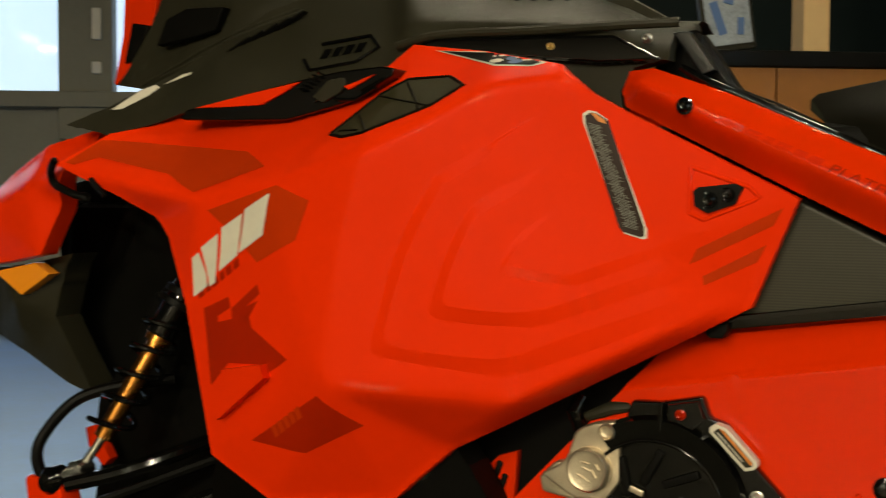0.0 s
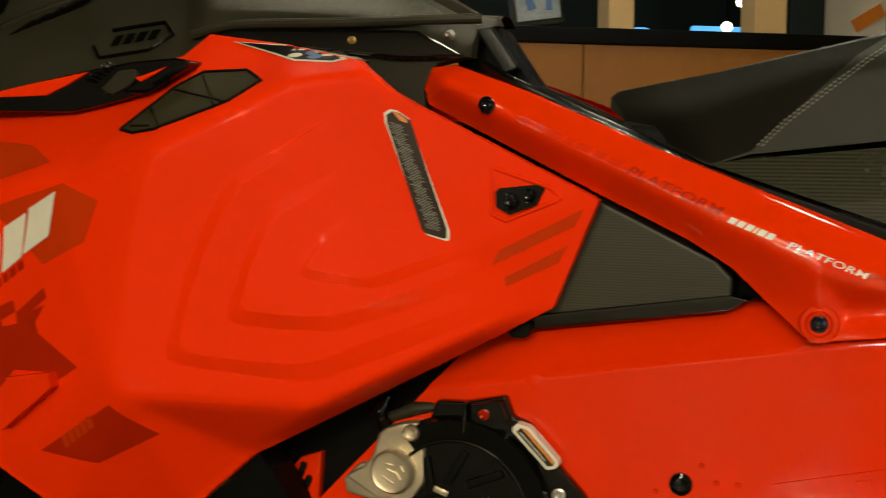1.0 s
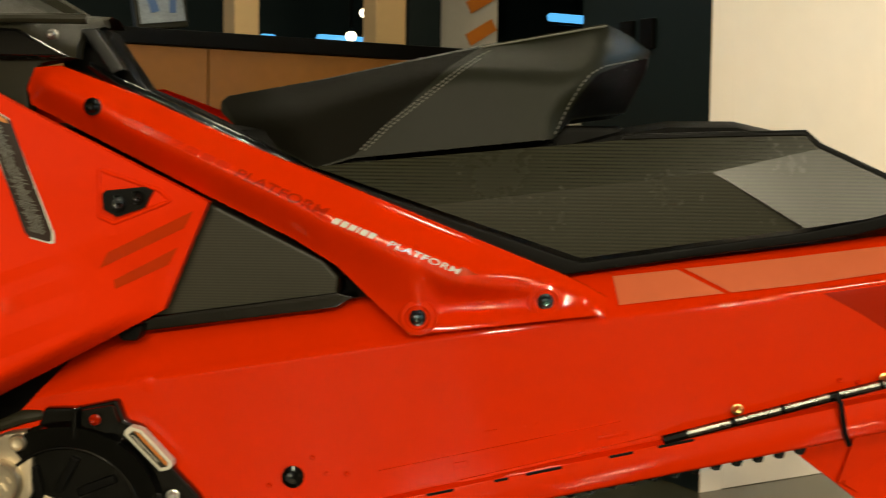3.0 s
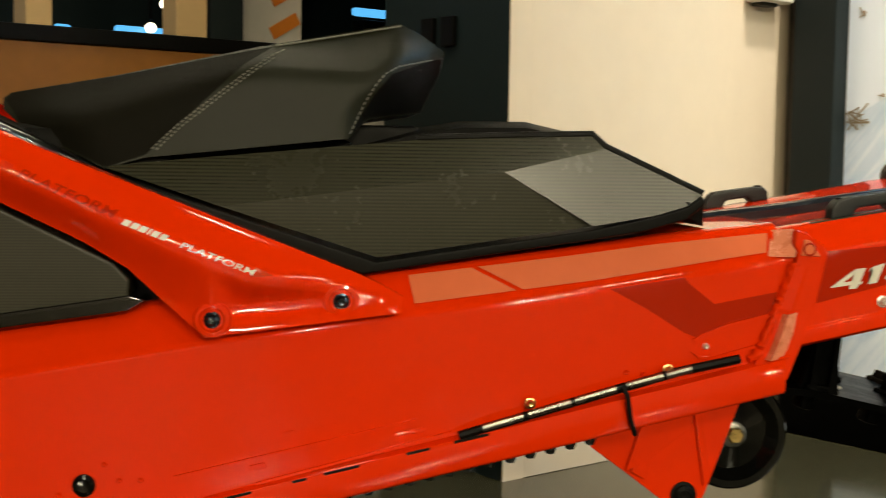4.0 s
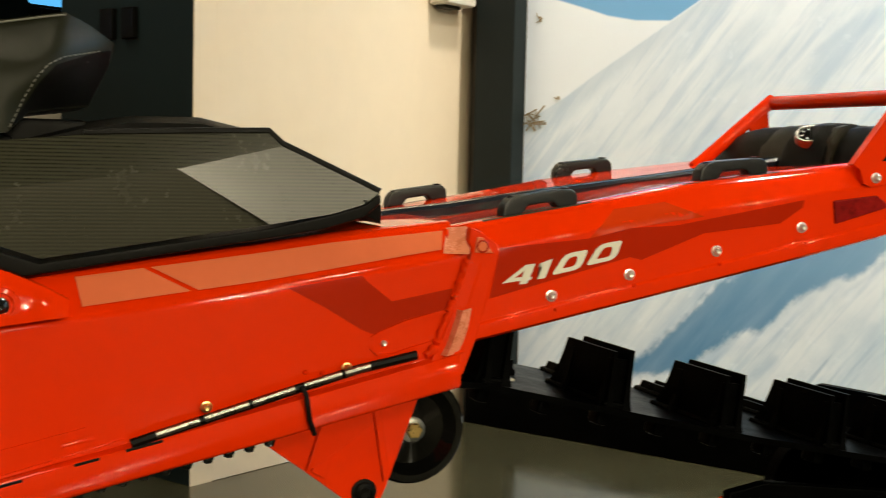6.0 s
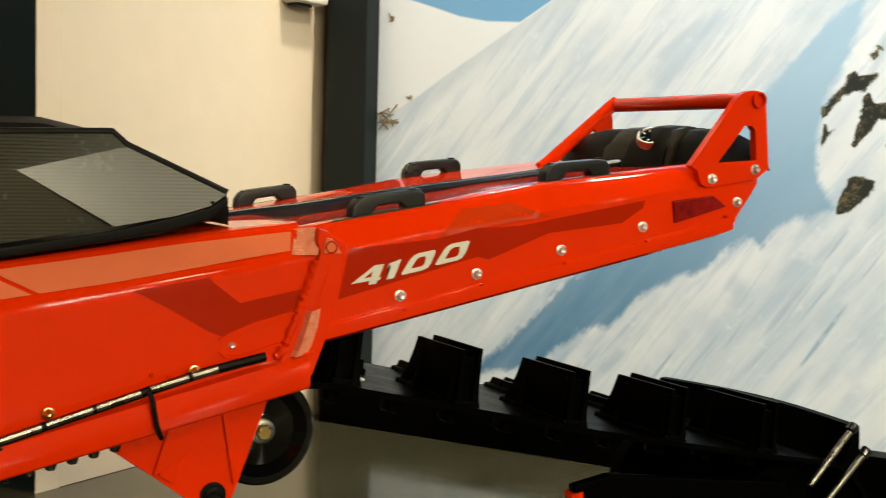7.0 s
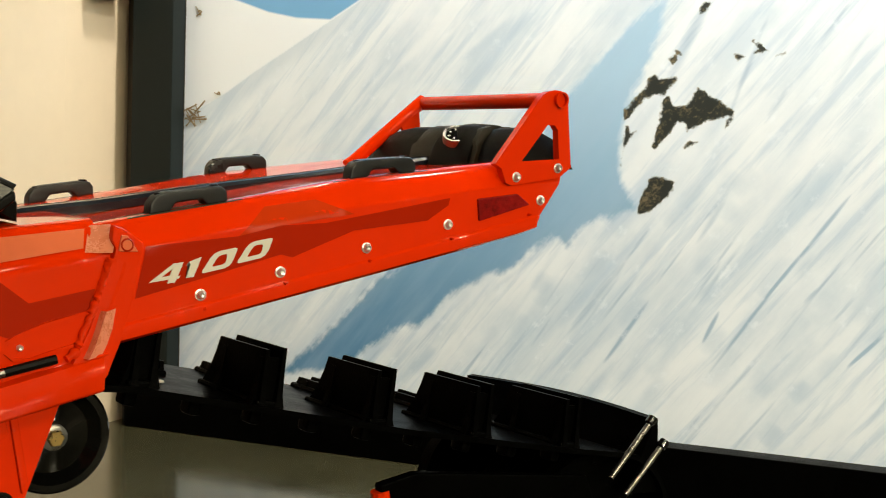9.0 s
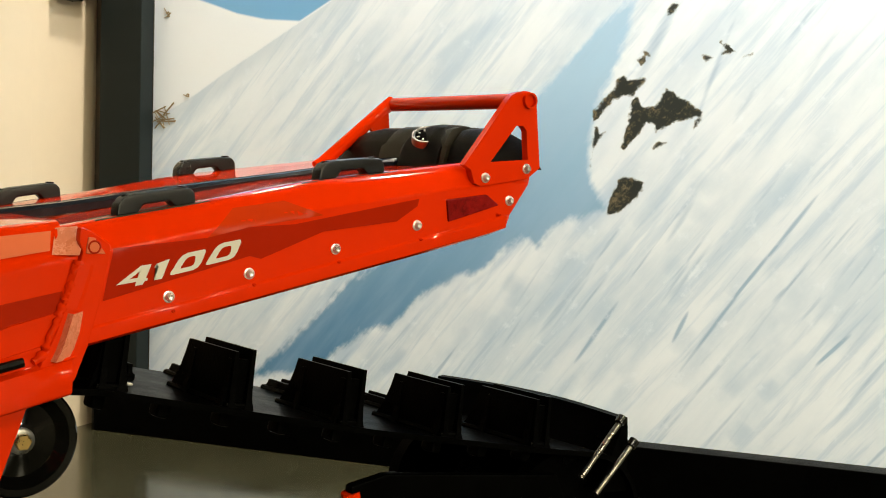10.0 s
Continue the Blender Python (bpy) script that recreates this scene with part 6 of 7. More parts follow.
print_on(panel_tree, [(-1.205, 0.766), (-1.180, 0.797), (-1.165, 0.797), (-0.915, 0.778), (-0.868, 0.759), (-0.968, 0.727), (-0.994, 0.736), (-1.028, 0.750), (-1.160, 0.773), (-1.19, 0.763)], RED_BROWN, panel, "ledge_print", 0.0012, "", 0, 0.006)
print_on(panel_tree, [(-0.938, 0.705), (-0.829, 0.736), (-0.780, 0.718), (-0.798, 0.672), (-0.860, 0.644), (-0.880, 0.660)], RED_BROWN, panel, "badge_print")
for q in ([(-0.975, 0.596), (-0.950, 0.611), (-0.950, 0.624), (-0.960, 0.653), (-0.972, 0.645)], [(-0.945, 0.611), (-0.935, 0.616), (-0.925, 0.677), (-0.955, 0.659)], [(-0.928, 0.630), (-0.894, 0.651), (-0.883, 0.702), (-0.918, 0.684)], [(-0.891, 0.654), (-0.849, 0.677), (-0.837, 0.727), (-0.878, 0.707)]):
    print_on(panel_tree, q, WHITE, panel, "white_mark", 0.0016)
print_on(panel_tree, [(-0.954, 0.546), (-0.957, 0.583), (-0.911, 0.600), (-0.908, 0.587), (-0.932, 0.575), (-0.930, 0.561)], RED_DARK, panel, "dark_mark")
print_on(panel_tree, [(-0.906, 0.586), (-0.860, 0.618), (-0.856, 0.607), (-0.880, 0.590), (-0.860, 0.598), (-0.876, 0.576), (-0.905, 0.566)], RED_DARK, panel, "dark_mark")
bars_on(panel_tree, -0.965, 0.594, 31, [0.012, 0.010, 0.013, 0.009, 0.012, 0.011], 0.009, 0.004, RED_DARK, panel)
print_on(panel_tree, [(-0.955, 0.562), (-0.876, 0.580), (-0.871, 0.565), (-0.811, 0.532), (-0.866, 0.500), (-0.850, 0.522), (-0.916, 0.518), (-0.952, 0.486)], RED_DARK, panel, "dark_print")
print_on(panel_tree, [(-0.917, 0.511), (-0.846, 0.524), (-0.842, 0.508), (-0.932, 0.446), (-0.914, 0.485)], RED, panel, "scoop", 0.016, "raised red scoop", 0.018, 0.006)
print_on(panel_tree, [(-0.886, 0.424), (-0.769, 0.493), (-0.727, 0.456), (-0.807, 0.416)], RED_DARK, panel, "dark_print")
bars_on(panel_tree, -0.846, 0.432, 33, [0.009, 0.010, 0.009, 0.009, 0.010], 0.013, 0.003, RED_BROWN, panel)
for q in ([(-0.359, 0.668), (-0.273, 0.713), (-0.283, 0.694), (-0.367, 0.651)], [(-0.354, 0.638), (-0.290, 0.673), (-0.300, 0.654), (-0.353, 0.628)]):
    print_on(panel_tree, q, RED_BROWN, panel, "stripe_print")

# vent grille with ribs
VENT = [(-0.784, 0.796), (-0.736, 0.843), (-0.704, 0.862), (-0.646, 0.863), (-0.612, 0.849), (-0.643, 0.826), (-0.680, 0.813), (-0.724, 0.796), (-0.758, 0.792)]
vent = print_on(panel_tree, VENT, GREYGRN, panel, "vent", 0.001, "dark mesh air vent")
part("vent_rim", tube(bmesh.new(), [lie(panel_tree, p.x, p.y, 0.0005) for p in along([Vector(p) for p in VENT + VENT[:1]], 0.01)], 0.0022, 6), BLACK, vent)
for a, b in (((-0.770, 0.800), (-0.738, 0.800)), ((-0.734, 0.842), (-0.648, 0.826)), ((-0.704, 0.859), (-0.660, 0.822)), ((-0.757, 0.822), (-0.720, 0.798))):
    part("vent_rib", tube(bmesh.new(), [lie(panel_tree, p.x, p.y, 0.001) for p in along([Vector(a), Vector(b)], 0.01)], 0.0014, 6), BLACK, vent)

# warning label
STK = [(-0.4745, 0.8145), (-0.469, 0.8185), (-0.462, 0.8170), (-0.450, 0.8085), (-0.4085, 0.689), (-0.4085, 0.6790), (-0.412, 0.6780), (-0.431, 0.6840), (-0.435, 0.689), (-0.474, 0.806)]
STC = [(-0.442, 0.749)]
STI = [(STC[0][0] + (x - STC[0][0]) * 0.955 + (0.0012 if x < STC[0][0] else -0.0012), STC[0][1] + (z - STC[0][1]) * 0.965) for x, z in STK]
label = print_on(panel_tree, STK, WHITE, panel, "warning_label", 0.0014, "white bordered dark warning label", 0, 0.004)
LABELDARK = worn(material("dark_brown_print", (0.022, 0.009, 0.005), 0.35, spec=0.2), 8, 0.15)
print_on(panel_tree, STI, LABELDARK, label, "label_field", 0.0024, "", 0, 0.004)
random.seed(9)
bm = bmesh.new()
for k in range(62):
    t = 0.07 + 0.89 * k / 62
    cx, cz = -0.4650 + 0.0452 * t, 0.811 - 0.1285 * t
    w0, w1 = -random.uniform(0.005, 0.0100), random.uniform(0.003, 0.0090)
    steps = [w0 + (w1 - w0) * i / 4 for i in range(5)]
    low = [bm.verts.new(lie(panel_tree, cx + a, cz - 0.30 * a, 0.0034)) for a in steps]
    top = [bm.verts.new(lie(panel_tree, cx + a, cz - 0.30 * a + random.uniform(0.0006, 0.0011), 0.0034)) for a in steps]
    for i in range(4):
        bm.faces.new((low[i], low[i + 1], top[i + 1], top[i]))
part("label_line", bm, THREAD, label, "small unreadable lines of print")
print_on(panel_tree, [(-0.466, 0.8155), (-0.461, 0.8145), (-0.452, 0.8075), (-0.4505, 0.8035), (-0.458, 0.806)], ORANGE, label, "label_corner", 0.0034, "", 0, 0.003)
TOPS = [(-0.690, 0.900), (-0.600, 0.892), (-0.548, 0.883), (-0.521, 0.873), (-0.537, 0.869), (-0.585, 0.872)]
tl = print_on(panel_tree, TOPS, WHITE, panel, "top_label", 0.0016, "white edged dark label with round marks", 0, 0.004)
print_on(panel_tree, [(-0.680, 0.8985), (-0.600, 0.8905), (-0.549, 0.8815), (-0.528, 0.8735), (-0.538, 0.8710), (-0.584, 0.8740)], BLACK, tl, "label_field", 0.0028, "", 0, 0.004)
for x, z, m in ((-0.588, 0.879, WHITE), (-0.568, 0.8815, BLUEINK), (-0.562, 0.8765, BLUEINK)):
    print_on(panel_tree, [(x + 0.009 * math.cos(a), z + 0.0028 * math.sin(a)) for a in np.linspace(0, math.tau, 12, False)], m, tl, "round_mark", 0.0040, "", 0, 0.003)

# latch in its recess
REC = [(-0.366, 0.757), (-0.308, 0.736), (-0.296, 0.724), (-0.352, 0.700), (-0.366, 0.707)]
part("latch_recess", tube(bmesh.new(), [lie(panel_tree, p.x, p.y, 0.0) for p in along([Vector(p) for p in REC + REC[:1]], 0.006)], 0.0026, 8), RED, panel)
lat = print_on(panel_tree, [(-0.361, 0.731), (-0.357, 0.735), (-0.320, 0.739), (-0.312, 0.735), (-0.320, 0.717), (-0.347, 0.707), (-0.360, 0.715)], BLACK, panel, "latch", 0.007, "black rubber panel latch", 0.008, 0.005)
for x, z, r in ((-0.346, 0.721, 0.0095), (-0.327, 0.727, 0.008)):
    p = lie(panel_tree, x, z, 0.007)
    part("latch_knob", lathe(bmesh.new(), p, [(0.001, -0.003), (r * 0.5, -0.004), (r * 0.7, -0.001), (r, -0.002), (r, 0.003)], 18), BLACK_GLOSS, lat)

# gloss black air intake between panel and hood
INT = [(-1.0325, 0.8238), (-1.0214, 0.8338), (-0.9238, 0.8518), (-0.8461, 0.8659), (-0.7909, 0.8741), (-0.7329, 0.8778), (-0.7153, 0.8744), (-0.7175, 0.8659), (-0.7592, 0.8432), (-0.7861, 0.8345), (-0.8232, 0.8259), (-0.8686, 0.8166), (-0.9588, 0.8179), (-1.0279, 0.8201)]
intake = part("air_intake", prism(bmesh.new(), INT, 1.300, 1.375, 0.004), BLACK_GLOSS, sled, "gloss black air intake")
part("intake_fin", prism(bmesh.new(), nearer([(-0.850, 0.840), (-0.842, 0.847), (-0.818, 0.868), (-0.803, 0.866), (-0.815, 0.852)], 1.335, 1.296), 1.296, 1.305, 0.001), GREYBLK, intake)
for a, b in (((-0.819, 0.843), (-0.790, 0.842)), ((-0.790, 0.842), (-0.759, 0.857)), ((-0.780, 0.852), (-0.748, 0.866))):
    (x0, z0), (x1, z1) = nearer([a, b], 1.335, 1.298)
    part("intake_rib", tube(bmesh.new(), [(x0, 1.298, z0), (x1, 1.298, z1)], 0.0022, 8), BLACK_GLOSS, intake)
part("intake_inset", prism(bmesh.new(), [(-1.0078, 0.8346), (-0.9212, 0.8507), (-0.8438, 0.8635), (-0.8704, 0.8498), (-0.9024, 0.8361), (-0.9561, 0.8347)], 1.2965, 1.31, 0.0015), RED, intake)
part("intake_inset", prism(bmesh.new(), [(-0.7824, 0.8552), (-0.7386, 0.8684), (-0.7572, 0.8590), (-0.7753, 0.8509)], 1.2965, 1.31, 0.001), RED, intake)
part("intake_blade", prism(bmesh.new(), [(-0.8268, 0.8436), (-0.8042, 0.8633), (-0.7834, 0.8660), (-0.7786, 0.8584), (-0.7881, 0.8472), (-0.8122, 0.8363)], 1.2955, 1.31, 0.0015), GREYBLK, intake)
for k in range(6):
    part("intake_tooth", bm_block((0, 0, 0), (0.010, 0.006, 0.0022), pose(-0.842 + 0.0055 * k, 1.2955, 0.853 + 0.0038 * k, 0, 25, 0), 0.0008), BLACK_GLOSS, intake)

# hood: gloss recess, screws, embossed badge, white marks, louvres
part("hood_recess", prism(bmesh.new(), [(-0.743, 0.905), (-0.700, 0.917), (-0.470, 0.910), (-0.410, 0.879), (-0.489, 0.878), (-0.60, 0.890)], 1.376, 1.395, 0.004), BLACK_GLOSS, hood)
bolt(-0.547, 1.376, 0.900, 0.0036, BRASS, "hood_screw", hood)
bolt(-0.429, 1.374, 0.903, 0.0050, DULLSTEEL, "hood_screw", hood)
part("hood_bar", tube(bmesh.new(), curve_pts([(-0.76, 1.39, 0.912), (-0.70, 1.386, 0.922), (-0.58, 1.384, 0.921), (-0.46, 1.388, 0.922), (-0.40, 1.40, 0.923)]), 0.006, 10), GREYBLK, hood)
HEX = [(-0.903, 0.901), (-0.888, 0.886), (-0.823, 0.895), (-0.797, 0.914), (-0.816, 0.931), (-0.885, 0.922)]
part("hood_badge", tube(bmesh.new(), [lie(hood_tree, p.x, p.y, 0.0005) for p in along([Vector(p) for p in HEX], 0.008)], 0.003, 6), BLACK_GLOSS, hood, "embossed black badge outline")
bars_on(hood_tree, -0.880, 0.901, 8, [0.012, 0.012, 0.013, 0.012], 0.013, 0.004, BLACK_GLOSS, hood, "badge_bar")
for q in ([(-1.197, 0.841), (-1.160, 0.868), (-1.138, 0.876), (-1.130, 0.872), (-1.145, 0.860), (-1.180, 0.842)], [(-1.126, 0.876), (-1.10, 0.889), (-1.083, 0.893), (-1.085, 0.889), (-1.11, 0.881)]):
    print_on(hood_tree, q, WHITE, hood, "white_mark", 0.0012)
mass = part("hood_side", skin([(-1.232, 1.505, 1.10), (-1.226, 1.50, 1.015), (-1.252, 1.50, 0.966), (-1.282, 1.49, 0.912), (-1.293, 1.48, 0.888), (-1.10, 1.46, 0.86), (-0.80, 1.50, 0.90), (-0.45, 1.50, 0.90), (-0.45, 1.52, 0.945), (-0.58, 1.53, 1.02), (-0.80, 1.53, 1.10), (-1.05, 1.47, 0.985)], list(range(11)), [(4, 11, 10)], 0.02, 2, 0.06), GREYBLK, sled, "matt black upper hood side", 40)
part("side_recess", prism(bmesh.new(), [(-1.200, 0.940), (-1.181, 0.979), (-1.143, 0.992), (-1.078, 0.990), (-1.093, 0.957), (-1.128, 0.950)], 1.455, 1.475, 0.003), BLACK, mass)
for pts, r in (([(-1.237, 0.853), (-1.177, 0.888), (-1.089, 0.918), (-1.017, 0.947), (-0.938, 0.974)], 0.003), ([(-1.205, 0.880), (-1.10, 0.925), (-1.017, 0.955), (-0.95, 0.978)], 0.0022)):
    part("hood_ridge", tube(bmesh.new(), [lie(hood_tree, p.x, p.y, 0.0, 1.43) for p in along([Vector(p) for p in pts], 0.012)], r, 8), GREYBLK, hood)
for k in range(5):
    part("louvre", bm_block((0, 0, 0), (0.075 - 0.006 * k, 0.012, 0.004), pose(-1.035 + 0.022 * k, 1.415 + 0.004 * k, 0.921 + 0.0095 * k, 0, -27, 0), 0.0015), BLACK, hood)
for k in range(7):
    part("hood_rib", bm_block((0, 0, 0), (0.03, 0.01, 0.004), pose(-0.70 + 0.022 * k, 1.47, 0.975 - 0.002 * k, 0, -35, 0), 0.0015), BLACK, hood)
part("shroud", prism(bmesh.new(), [(-0.565, 0.888), (-0.412, 0.880), (-0.45, 0.872), (-0.466, 0.845), (-0.462, 0.82), (-0.48, 0.825), (-0.53, 0.858)], 1.392, 1.42, 0.003), GREYBLK, sled, "black textured shroud")
part("console_trim", tube(bmesh.new(), [(-0.400, 1.41, 0.873), (-0.363, 1.405, 0.851), (-0.298, 1.405, 0.8225), (-0.2206, 1.405, 0.7885), (-0.165, 1.41, 0.762)], [0.004, 0.0065, 0.0065, 0.0065, 0.004], 12), BLACK_GLOSS, sled, "gloss black trim along the console")
part("console_sleeve", prism(bmesh.new(), [(-0.411, 0.913), (-0.392, 0.914), (-0.360, 0.868), (-0.376, 0.862)], 1.408, 1.43, 0.003), BLACK_SATIN, sled)

# ---- seat panels ----
SEATDARK = worn(material("dark_seat_fabric", (0.0050, 0.0044, 0.0022), 0.6, spec=0.07), 8, 0.2, 0.3, 1200, 0.08)
print_on(seat_tree, [(-0.271, 0.838), (-0.264, 0.845), (-0.148, 0.867), (0.035, 0.9055), (0.003, 0.883), (-0.106, 0.777), (-0.150, 0.762), (-0.250, 0.810)], SEATDARK, seat, "front_panel", 0.0009, "darker fabric front of the seat", 0, 0.008)
print_on(seat_tree, [(0.124, 0.802), (0.153, 0.850), (0.174, 0.8745), (0.226, 0.8955), (0.2395, 0.898), (0.2375, 0.880), (0.2150, 0.8345), (0.165, 0.8265), (0.146, 0.8230), (0.136, 0.8125)], BLACK, seat, "tail_recess", 0.0009, "black recess under the seat tail", 0, 0.008)

# ---- prints on the frame cover ----
FADED = worn(material("faded_red_print", (0.60, 0.020, 0.0003), 0.14, spec=0.2), 4, 0.06)
words_on(frame_tree, "PLATFORM", -0.060, 0.6785, -21.5, 0.084, 0.0068, WHITE, brace, 0.3, "white printed lettering")
bars_on(frame_tree, -0.1205, 0.7030, -21.5, [0.0072, 0.0072, 0.0072, 0.0022, 0.0072, 0.0066], 0.0066, 0.0021, WHITE, brace, "white_bar")
print_on(frame_tree, [(0.020, 0.657), (0.038, 0.648), (0.014, 0.6465)], RED_BROWN, brace, "corner_print")
bars_on(frame_tree, -0.346, 0.8065, -23.6, [0.014, 0.011, 0.016, 0.010, 0.015, 0.013, 0.014], 0.008, 0.0048, FADED, brace, "faded_bar", 0.0009)
words_on(frame_tree, "PLATFORM", -0.226, 0.7520, -23.8, 0.108, 0.0100, RED_DARK, brace, 0.3, "dark red printed lettering", 0.0012)

# ---- prints on the tunnel and the extension ----
def slope_print(x0, x1, t0, t1):
    """A print on the sloping face, from x0 to x1 at the fold and from t0 to t1 at the upper edge."""
    rings = []
    for f in np.linspace(0, 1, 14):
        row = []
        for g in (0.0, 0.5, 1.0):
            x = (x0 + (x1 - x0) * f) * (1 - g) + (t0 + (t1 - t0) * f) * g
            zf, ze = ip(x, FOLD) + 0.008, ip(x, EDGE) - 0.006
            row.append((x, 1.408 + 0.018 * g - 0.0045, zf + (ze - zf) * g + 0.001))
        rings.append(row)
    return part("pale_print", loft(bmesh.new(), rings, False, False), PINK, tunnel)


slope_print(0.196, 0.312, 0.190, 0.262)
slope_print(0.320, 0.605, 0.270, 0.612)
print_on(tunnel_tree, [(0.4192, 0.6311), (0.5057, 0.6448), (0.5116, 0.6375), (0.5421, 0.6140), (0.6168, 0.6282), (0.6102, 0.6037), (0.5591, 0.5924), (0.5208, 0.5758), (0.5063, 0.5816), (0.4614, 0.6090)], RED_DARK, tunnel, "dark_print", 0.004)
ext = rear
print_on(rear_tree, [(0.6647, 0.6149), (0.6774, 0.6755), (0.7951, 0.6870), (0.8523, 0.6999), (0.9164, 0.7033), (1.1092, 0.7376), (1.1067, 0.7276), (1.0729, 0.7068), (0.9584, 0.6937), (0.8690, 0.6602), (0.8531, 0.6640)], RED_DARK, ext, "dark_print", 0.004)
print_on(rear_tree, [(0.7951, 0.6870), (0.8362, 0.7229), (0.9074, 0.7326), (0.9578, 0.7149), (0.8523, 0.6999)], RED_BROWN, ext, "brown_print", 0.0042)


def square_ring(corners, cut, hole):
    """A slanted square digit with cut corners and a slot in it: (left low, right low, right high, left high)."""
    def clipped(q, c):
        out = []
        for k in range(4):
            p, a, b = Vector(q[k]), Vector(q[k - 1]), Vector(q[(k + 1) % 4])
            out += [p + (a - p).normalized() * c[k], p + ((a - p).normalized() + (b - p).normalized()) * c[k] * 0.28, p + (b - p).normalized() * c[k]]
        return out
    q = [Vector(p) for p in corners]
    mid = sum(q, Vector((0, 0))) / 4
    du, dv = (q[1] - q[0]).normalized(), (q[3] - q[0]).normalized()
    inn = [q[0] + du * hole[0] + dv * hole[1], q[1] - du * hole[0] + dv * hole[1], q[2] - du * hole[0] - dv * hole[1], q[3] + du * hole[0] - dv * hole[1]]
    return clipped(q, cut), clipped(inn, [c * 0.55 for c in cut])


bm = bmesh.new()
for corners in ([(0.7448, 0.6422), (0.7842, 0.6500), (0.7940, 0.6738), (0.7622, 0.6682)], [(0.7910, 0.6533), (0.8318, 0.6615), (0.8414, 0.6853), (0.8086, 0.6797)]):
    out, hole = square_ring(corners, (0.0045, 0.0085, 0.0040, 0.0080), (0.0105, 0.0072))
    rows = [[bm.verts.new(lie(rear_tree, p.x, p.y, 0.0056)) for p in chain] for chain in (out, hole)]
    for i in range(len(out)):
        j = (i + 1) % len(out)
        bm.faces.new((rows[0][i], rows[0][j], rows[1][j], rows[1][i]))
for chain in ([(0.7266, 0.6521), (0.7293, 0.6569), (0.7461, 0.6626), (0.7366, 0.6392), (0.7263, 0.6375), (0.7324, 0.6537)],
              [(0.6798, 0.6329), (0.7106, 0.6553), (0.7098, 0.6493), (0.6965, 0.6397), (0.7060, 0.6409), (0.7046, 0.6364)],
              [(0.7106, 0.6553), (0.7232, 0.6567), (0.7165, 0.6406), (0.7195, 0.6408), (0.7178, 0.6374), (0.7151, 0.6372), (0.7124, 0.6327), (0.7029, 0.6316), (0.7046, 0.6364), (0.7060, 0.6409), (0.7098, 0.6493)]):
    bm.faces.new([bm.verts.new(lie(rear_tree, x, z, 0.0056)) for x, z in chain])
bmesh.ops.triangulate(bm, faces=bm.faces, ngon_method="EAR_CLIP")
part("lettering", bm, WHITE, ext, "pale printed number 4100")
for x, z in ((0.749, 0.600), (0.857, 0.628), (0.980, 0.654), (1.110, 0.682), (1.245, 0.716)):
    bolt(x + 0.002, 1.399, z, 0.0022, RED_GLOSS, "rivet")
part("tunnel_bead", strip(tunnel_tree, [(-0.07, 0.420), (0.20, 0.482)], 0.006, 0.005), RED_GLOSS, tunnel)
for x, z, w, h in ((0.022, 0.431, 0.018, 0.026), (0.192, 0.468, 0.034, 0.018), (0.055, 0.470, 0.014, 0.010), (0.10, 0.478, 0.016, 0.006)):
    part("emboss", bm_block((0, 0, 0), (w, 0.005, h * 0.3), pose(x, 1.3982, z, 0, -12, 0), 0.002), RED_GLOSS, tunnel)
for x, z, r in ((-0.242, 0.482, 0.016), (-0.185, 0.459, 0.020), (-0.332, 0.513, 0.008)):
    part("dimple", lathe(bmesh.new(), (x, 1.3968, z), [(0.0005, -0.0003), (r * 0.4, -0.0002), (r * 0.8, 0.0001), (r * 1.2, 0.0004), (r * 1.5, 0.0012)], 28), RED_GLOSS, tunnel)
part("tunnel_bead", strip(tunnel_tree, [(0.02, 0.412), (0.24, 0.468)], 0.004, 0.0055), RED_GLOSS, tunnel)
part("tunnel_bead", strip(tunnel_tree, [(0.5182, 0.5714), (0.5293, 0.5774), (0.5591, 0.5891), (0.6103, 0.6017)], 0.006, 0.006), RED_GLOSS, tunnel)
part("tunnel_bead", strip(tunnel_tree, [(0.5170, 0.5604), (0.5263, 0.5521), (0.5429, 0.5512), (0.5663, 0.5578), (0.5921, 0.5645)], 0.005, 0.006), RED_GLOSS, tunnel)

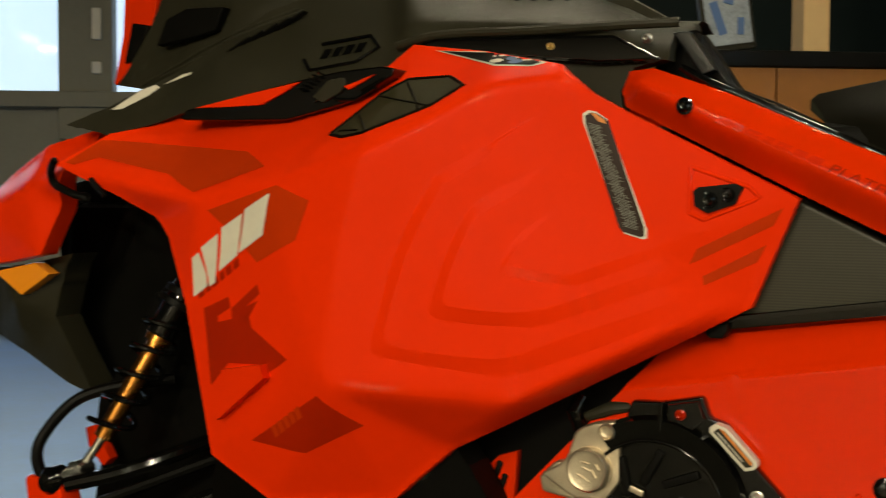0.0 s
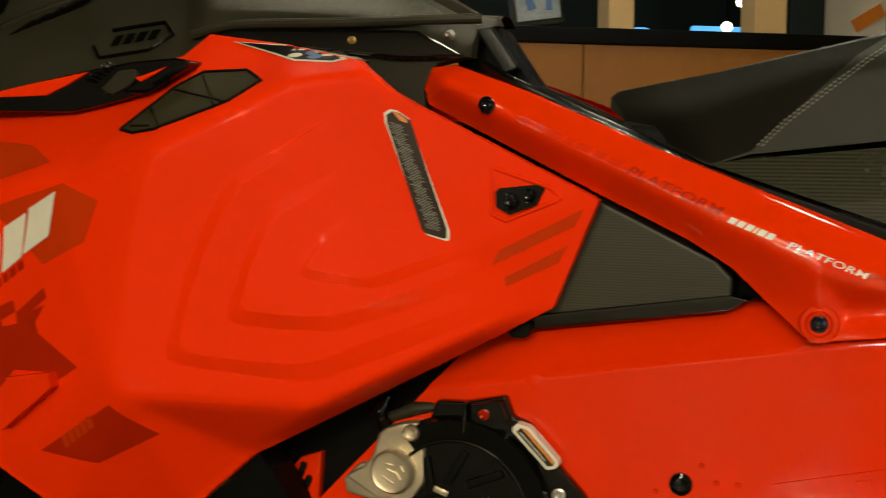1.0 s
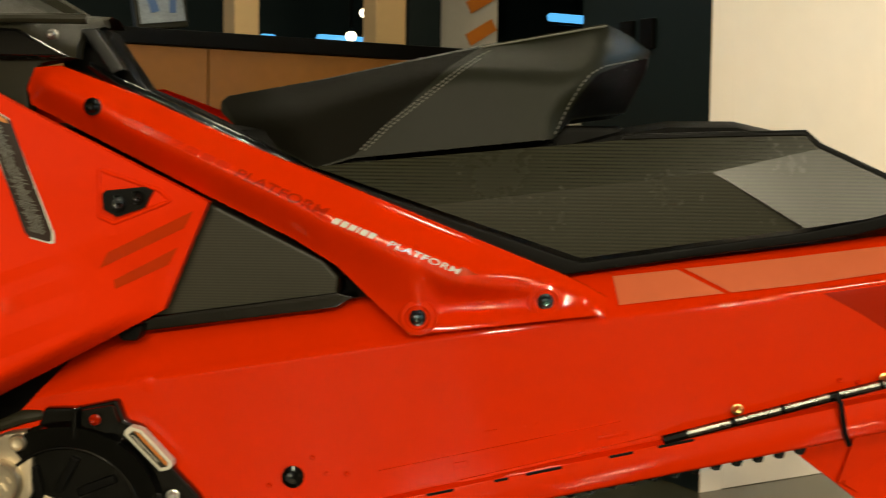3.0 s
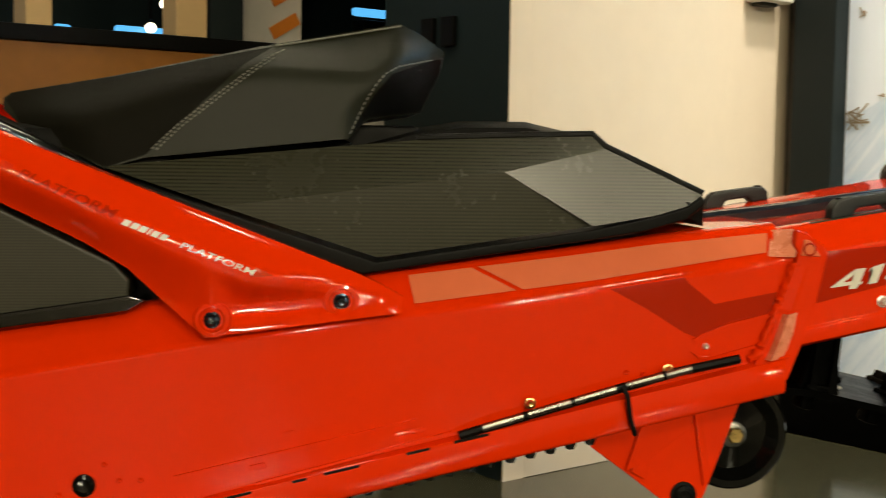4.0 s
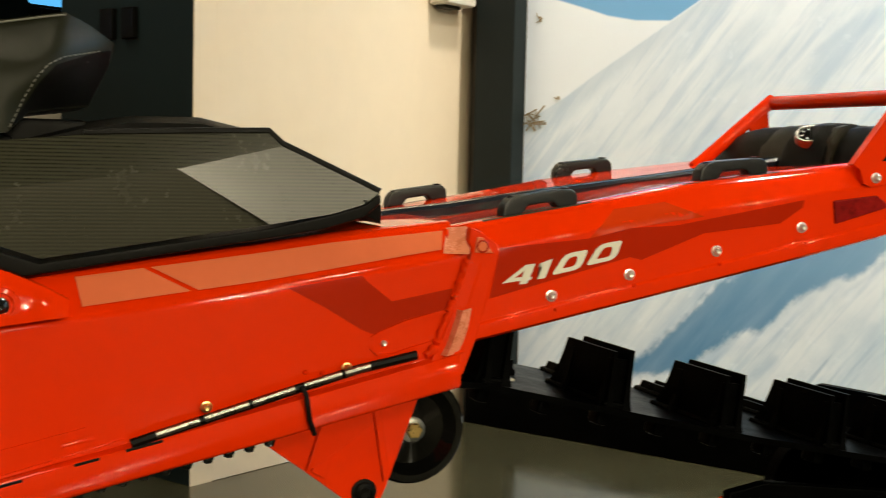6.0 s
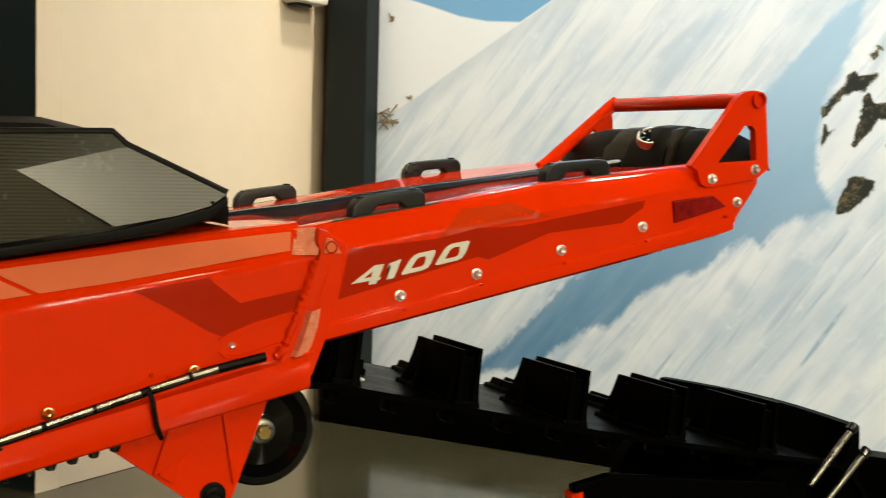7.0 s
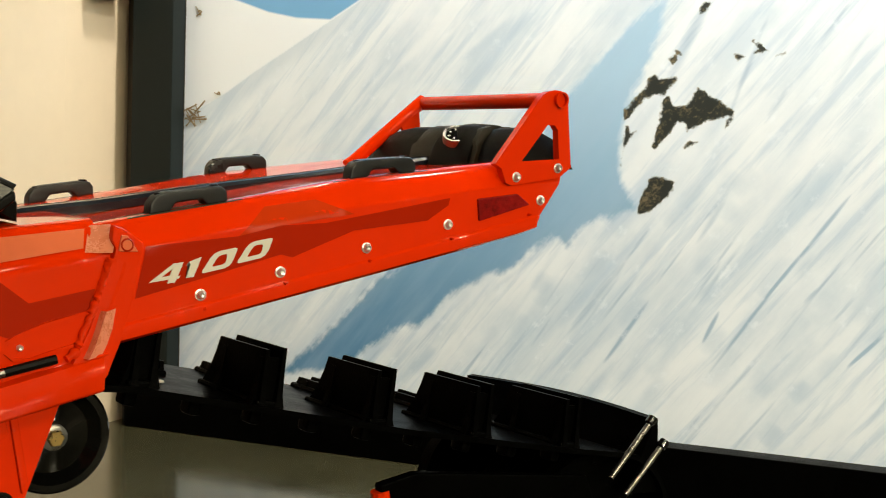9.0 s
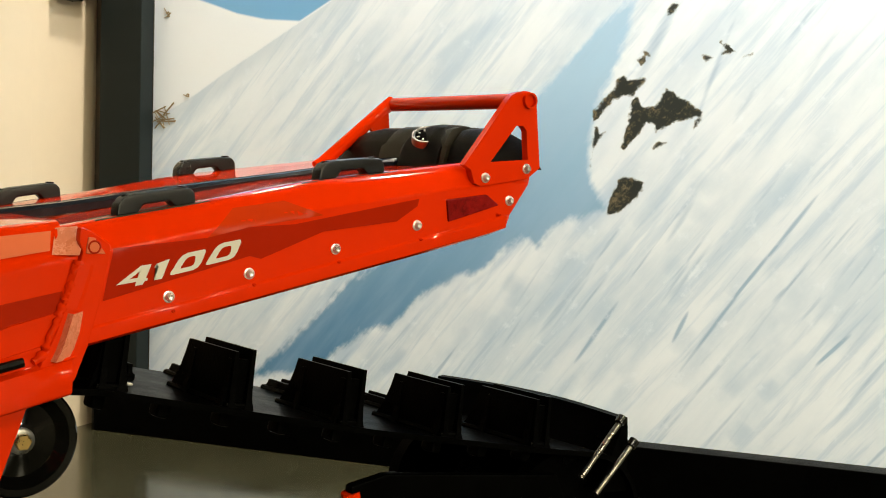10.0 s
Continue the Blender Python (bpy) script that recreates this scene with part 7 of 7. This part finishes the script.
# label on the brake guard
GL = [(-0.351, 0.463), (-0.3505, 0.468), (-0.345, 0.4725), (-0.332, 0.469), (-0.298, 0.434), (-0.2975, 0.429), (-0.301, 0.425), (-0.311, 0.4225)]
gl = part("guard_label", prism(bmesh.new(), GL, 1.3695, 1.386, 0.0008), WHITE, gbody, "white edged orange warning label")
part("guard_label_field", prism(bmesh.new(), [(-0.346, 0.4635), (-0.3405, 0.4680), (-0.3335, 0.4655), (-0.302, 0.433), (-0.303, 0.4285), (-0.310, 0.4270)], 1.3683, 1.372), GREYBLK, gl)
part("guard_label_stripe", prism(bmesh.new(), [(-0.339, 0.4676), (-0.3335, 0.4653), (-0.3024, 0.4330), (-0.3034, 0.4295), (-0.3125, 0.4395)], 1.3672, 1.371), ORANGE, gl)
for k in range(9):
    t = k / 9
    part("label_line", bm_block((0, 0, 0), (0.009 - 0.003 * t, 0.001, 0.0008), pose(-0.3385 + 0.027 * t, 1.3679, 0.4605 - 0.028 * t, 0, 40, 0)), PALE, gl)

# ---- the far side of the body, and the top of the hood ----
def far_side(ob, limit=9.0):
    bm = bmesh.new()
    bm.from_mesh(ob.data)
    bmesh.ops.delete(bm, geom=[v for v in bm.verts if v.co.x > limit], context="VERTS")
    bm.transform(Matrix.Translation((0, 2 * MID, 0)) @ Matrix.Diagonal((1, -1, 1, 1)))
    bmesh.ops.reverse_faces(bm, faces=bm.faces)
    me = ob.data.copy()
    bm.to_mesh(me)
    bm.free()
    twin = new(ob.name.split(".")[0], me)
    twin.parent = sled
    return twin


for ob in (panel, brace, nose):
    far_side(ob)
for ob in (hood, mass):
    far_side(ob, -0.60)
top = [HOOD[k] for k in (1, 2, 3, 4, 5, 6, 7)]
rings = [[(x, y + 0.004, z - 0.004), (x, y + (f - y) * 0.33, z + 0.006), (x, y + (f - y) * 0.67, z + 0.006), (x, f - 0.004, z - 0.004)] for (x, y, z), f in zip(top, [2 * MID - p[1] for p in top[:5]] + [1.56, 1.54])]
part("hood_top", loft(bmesh.new(), rings, False, False), GREYBLK, sled, "matt black hood top")
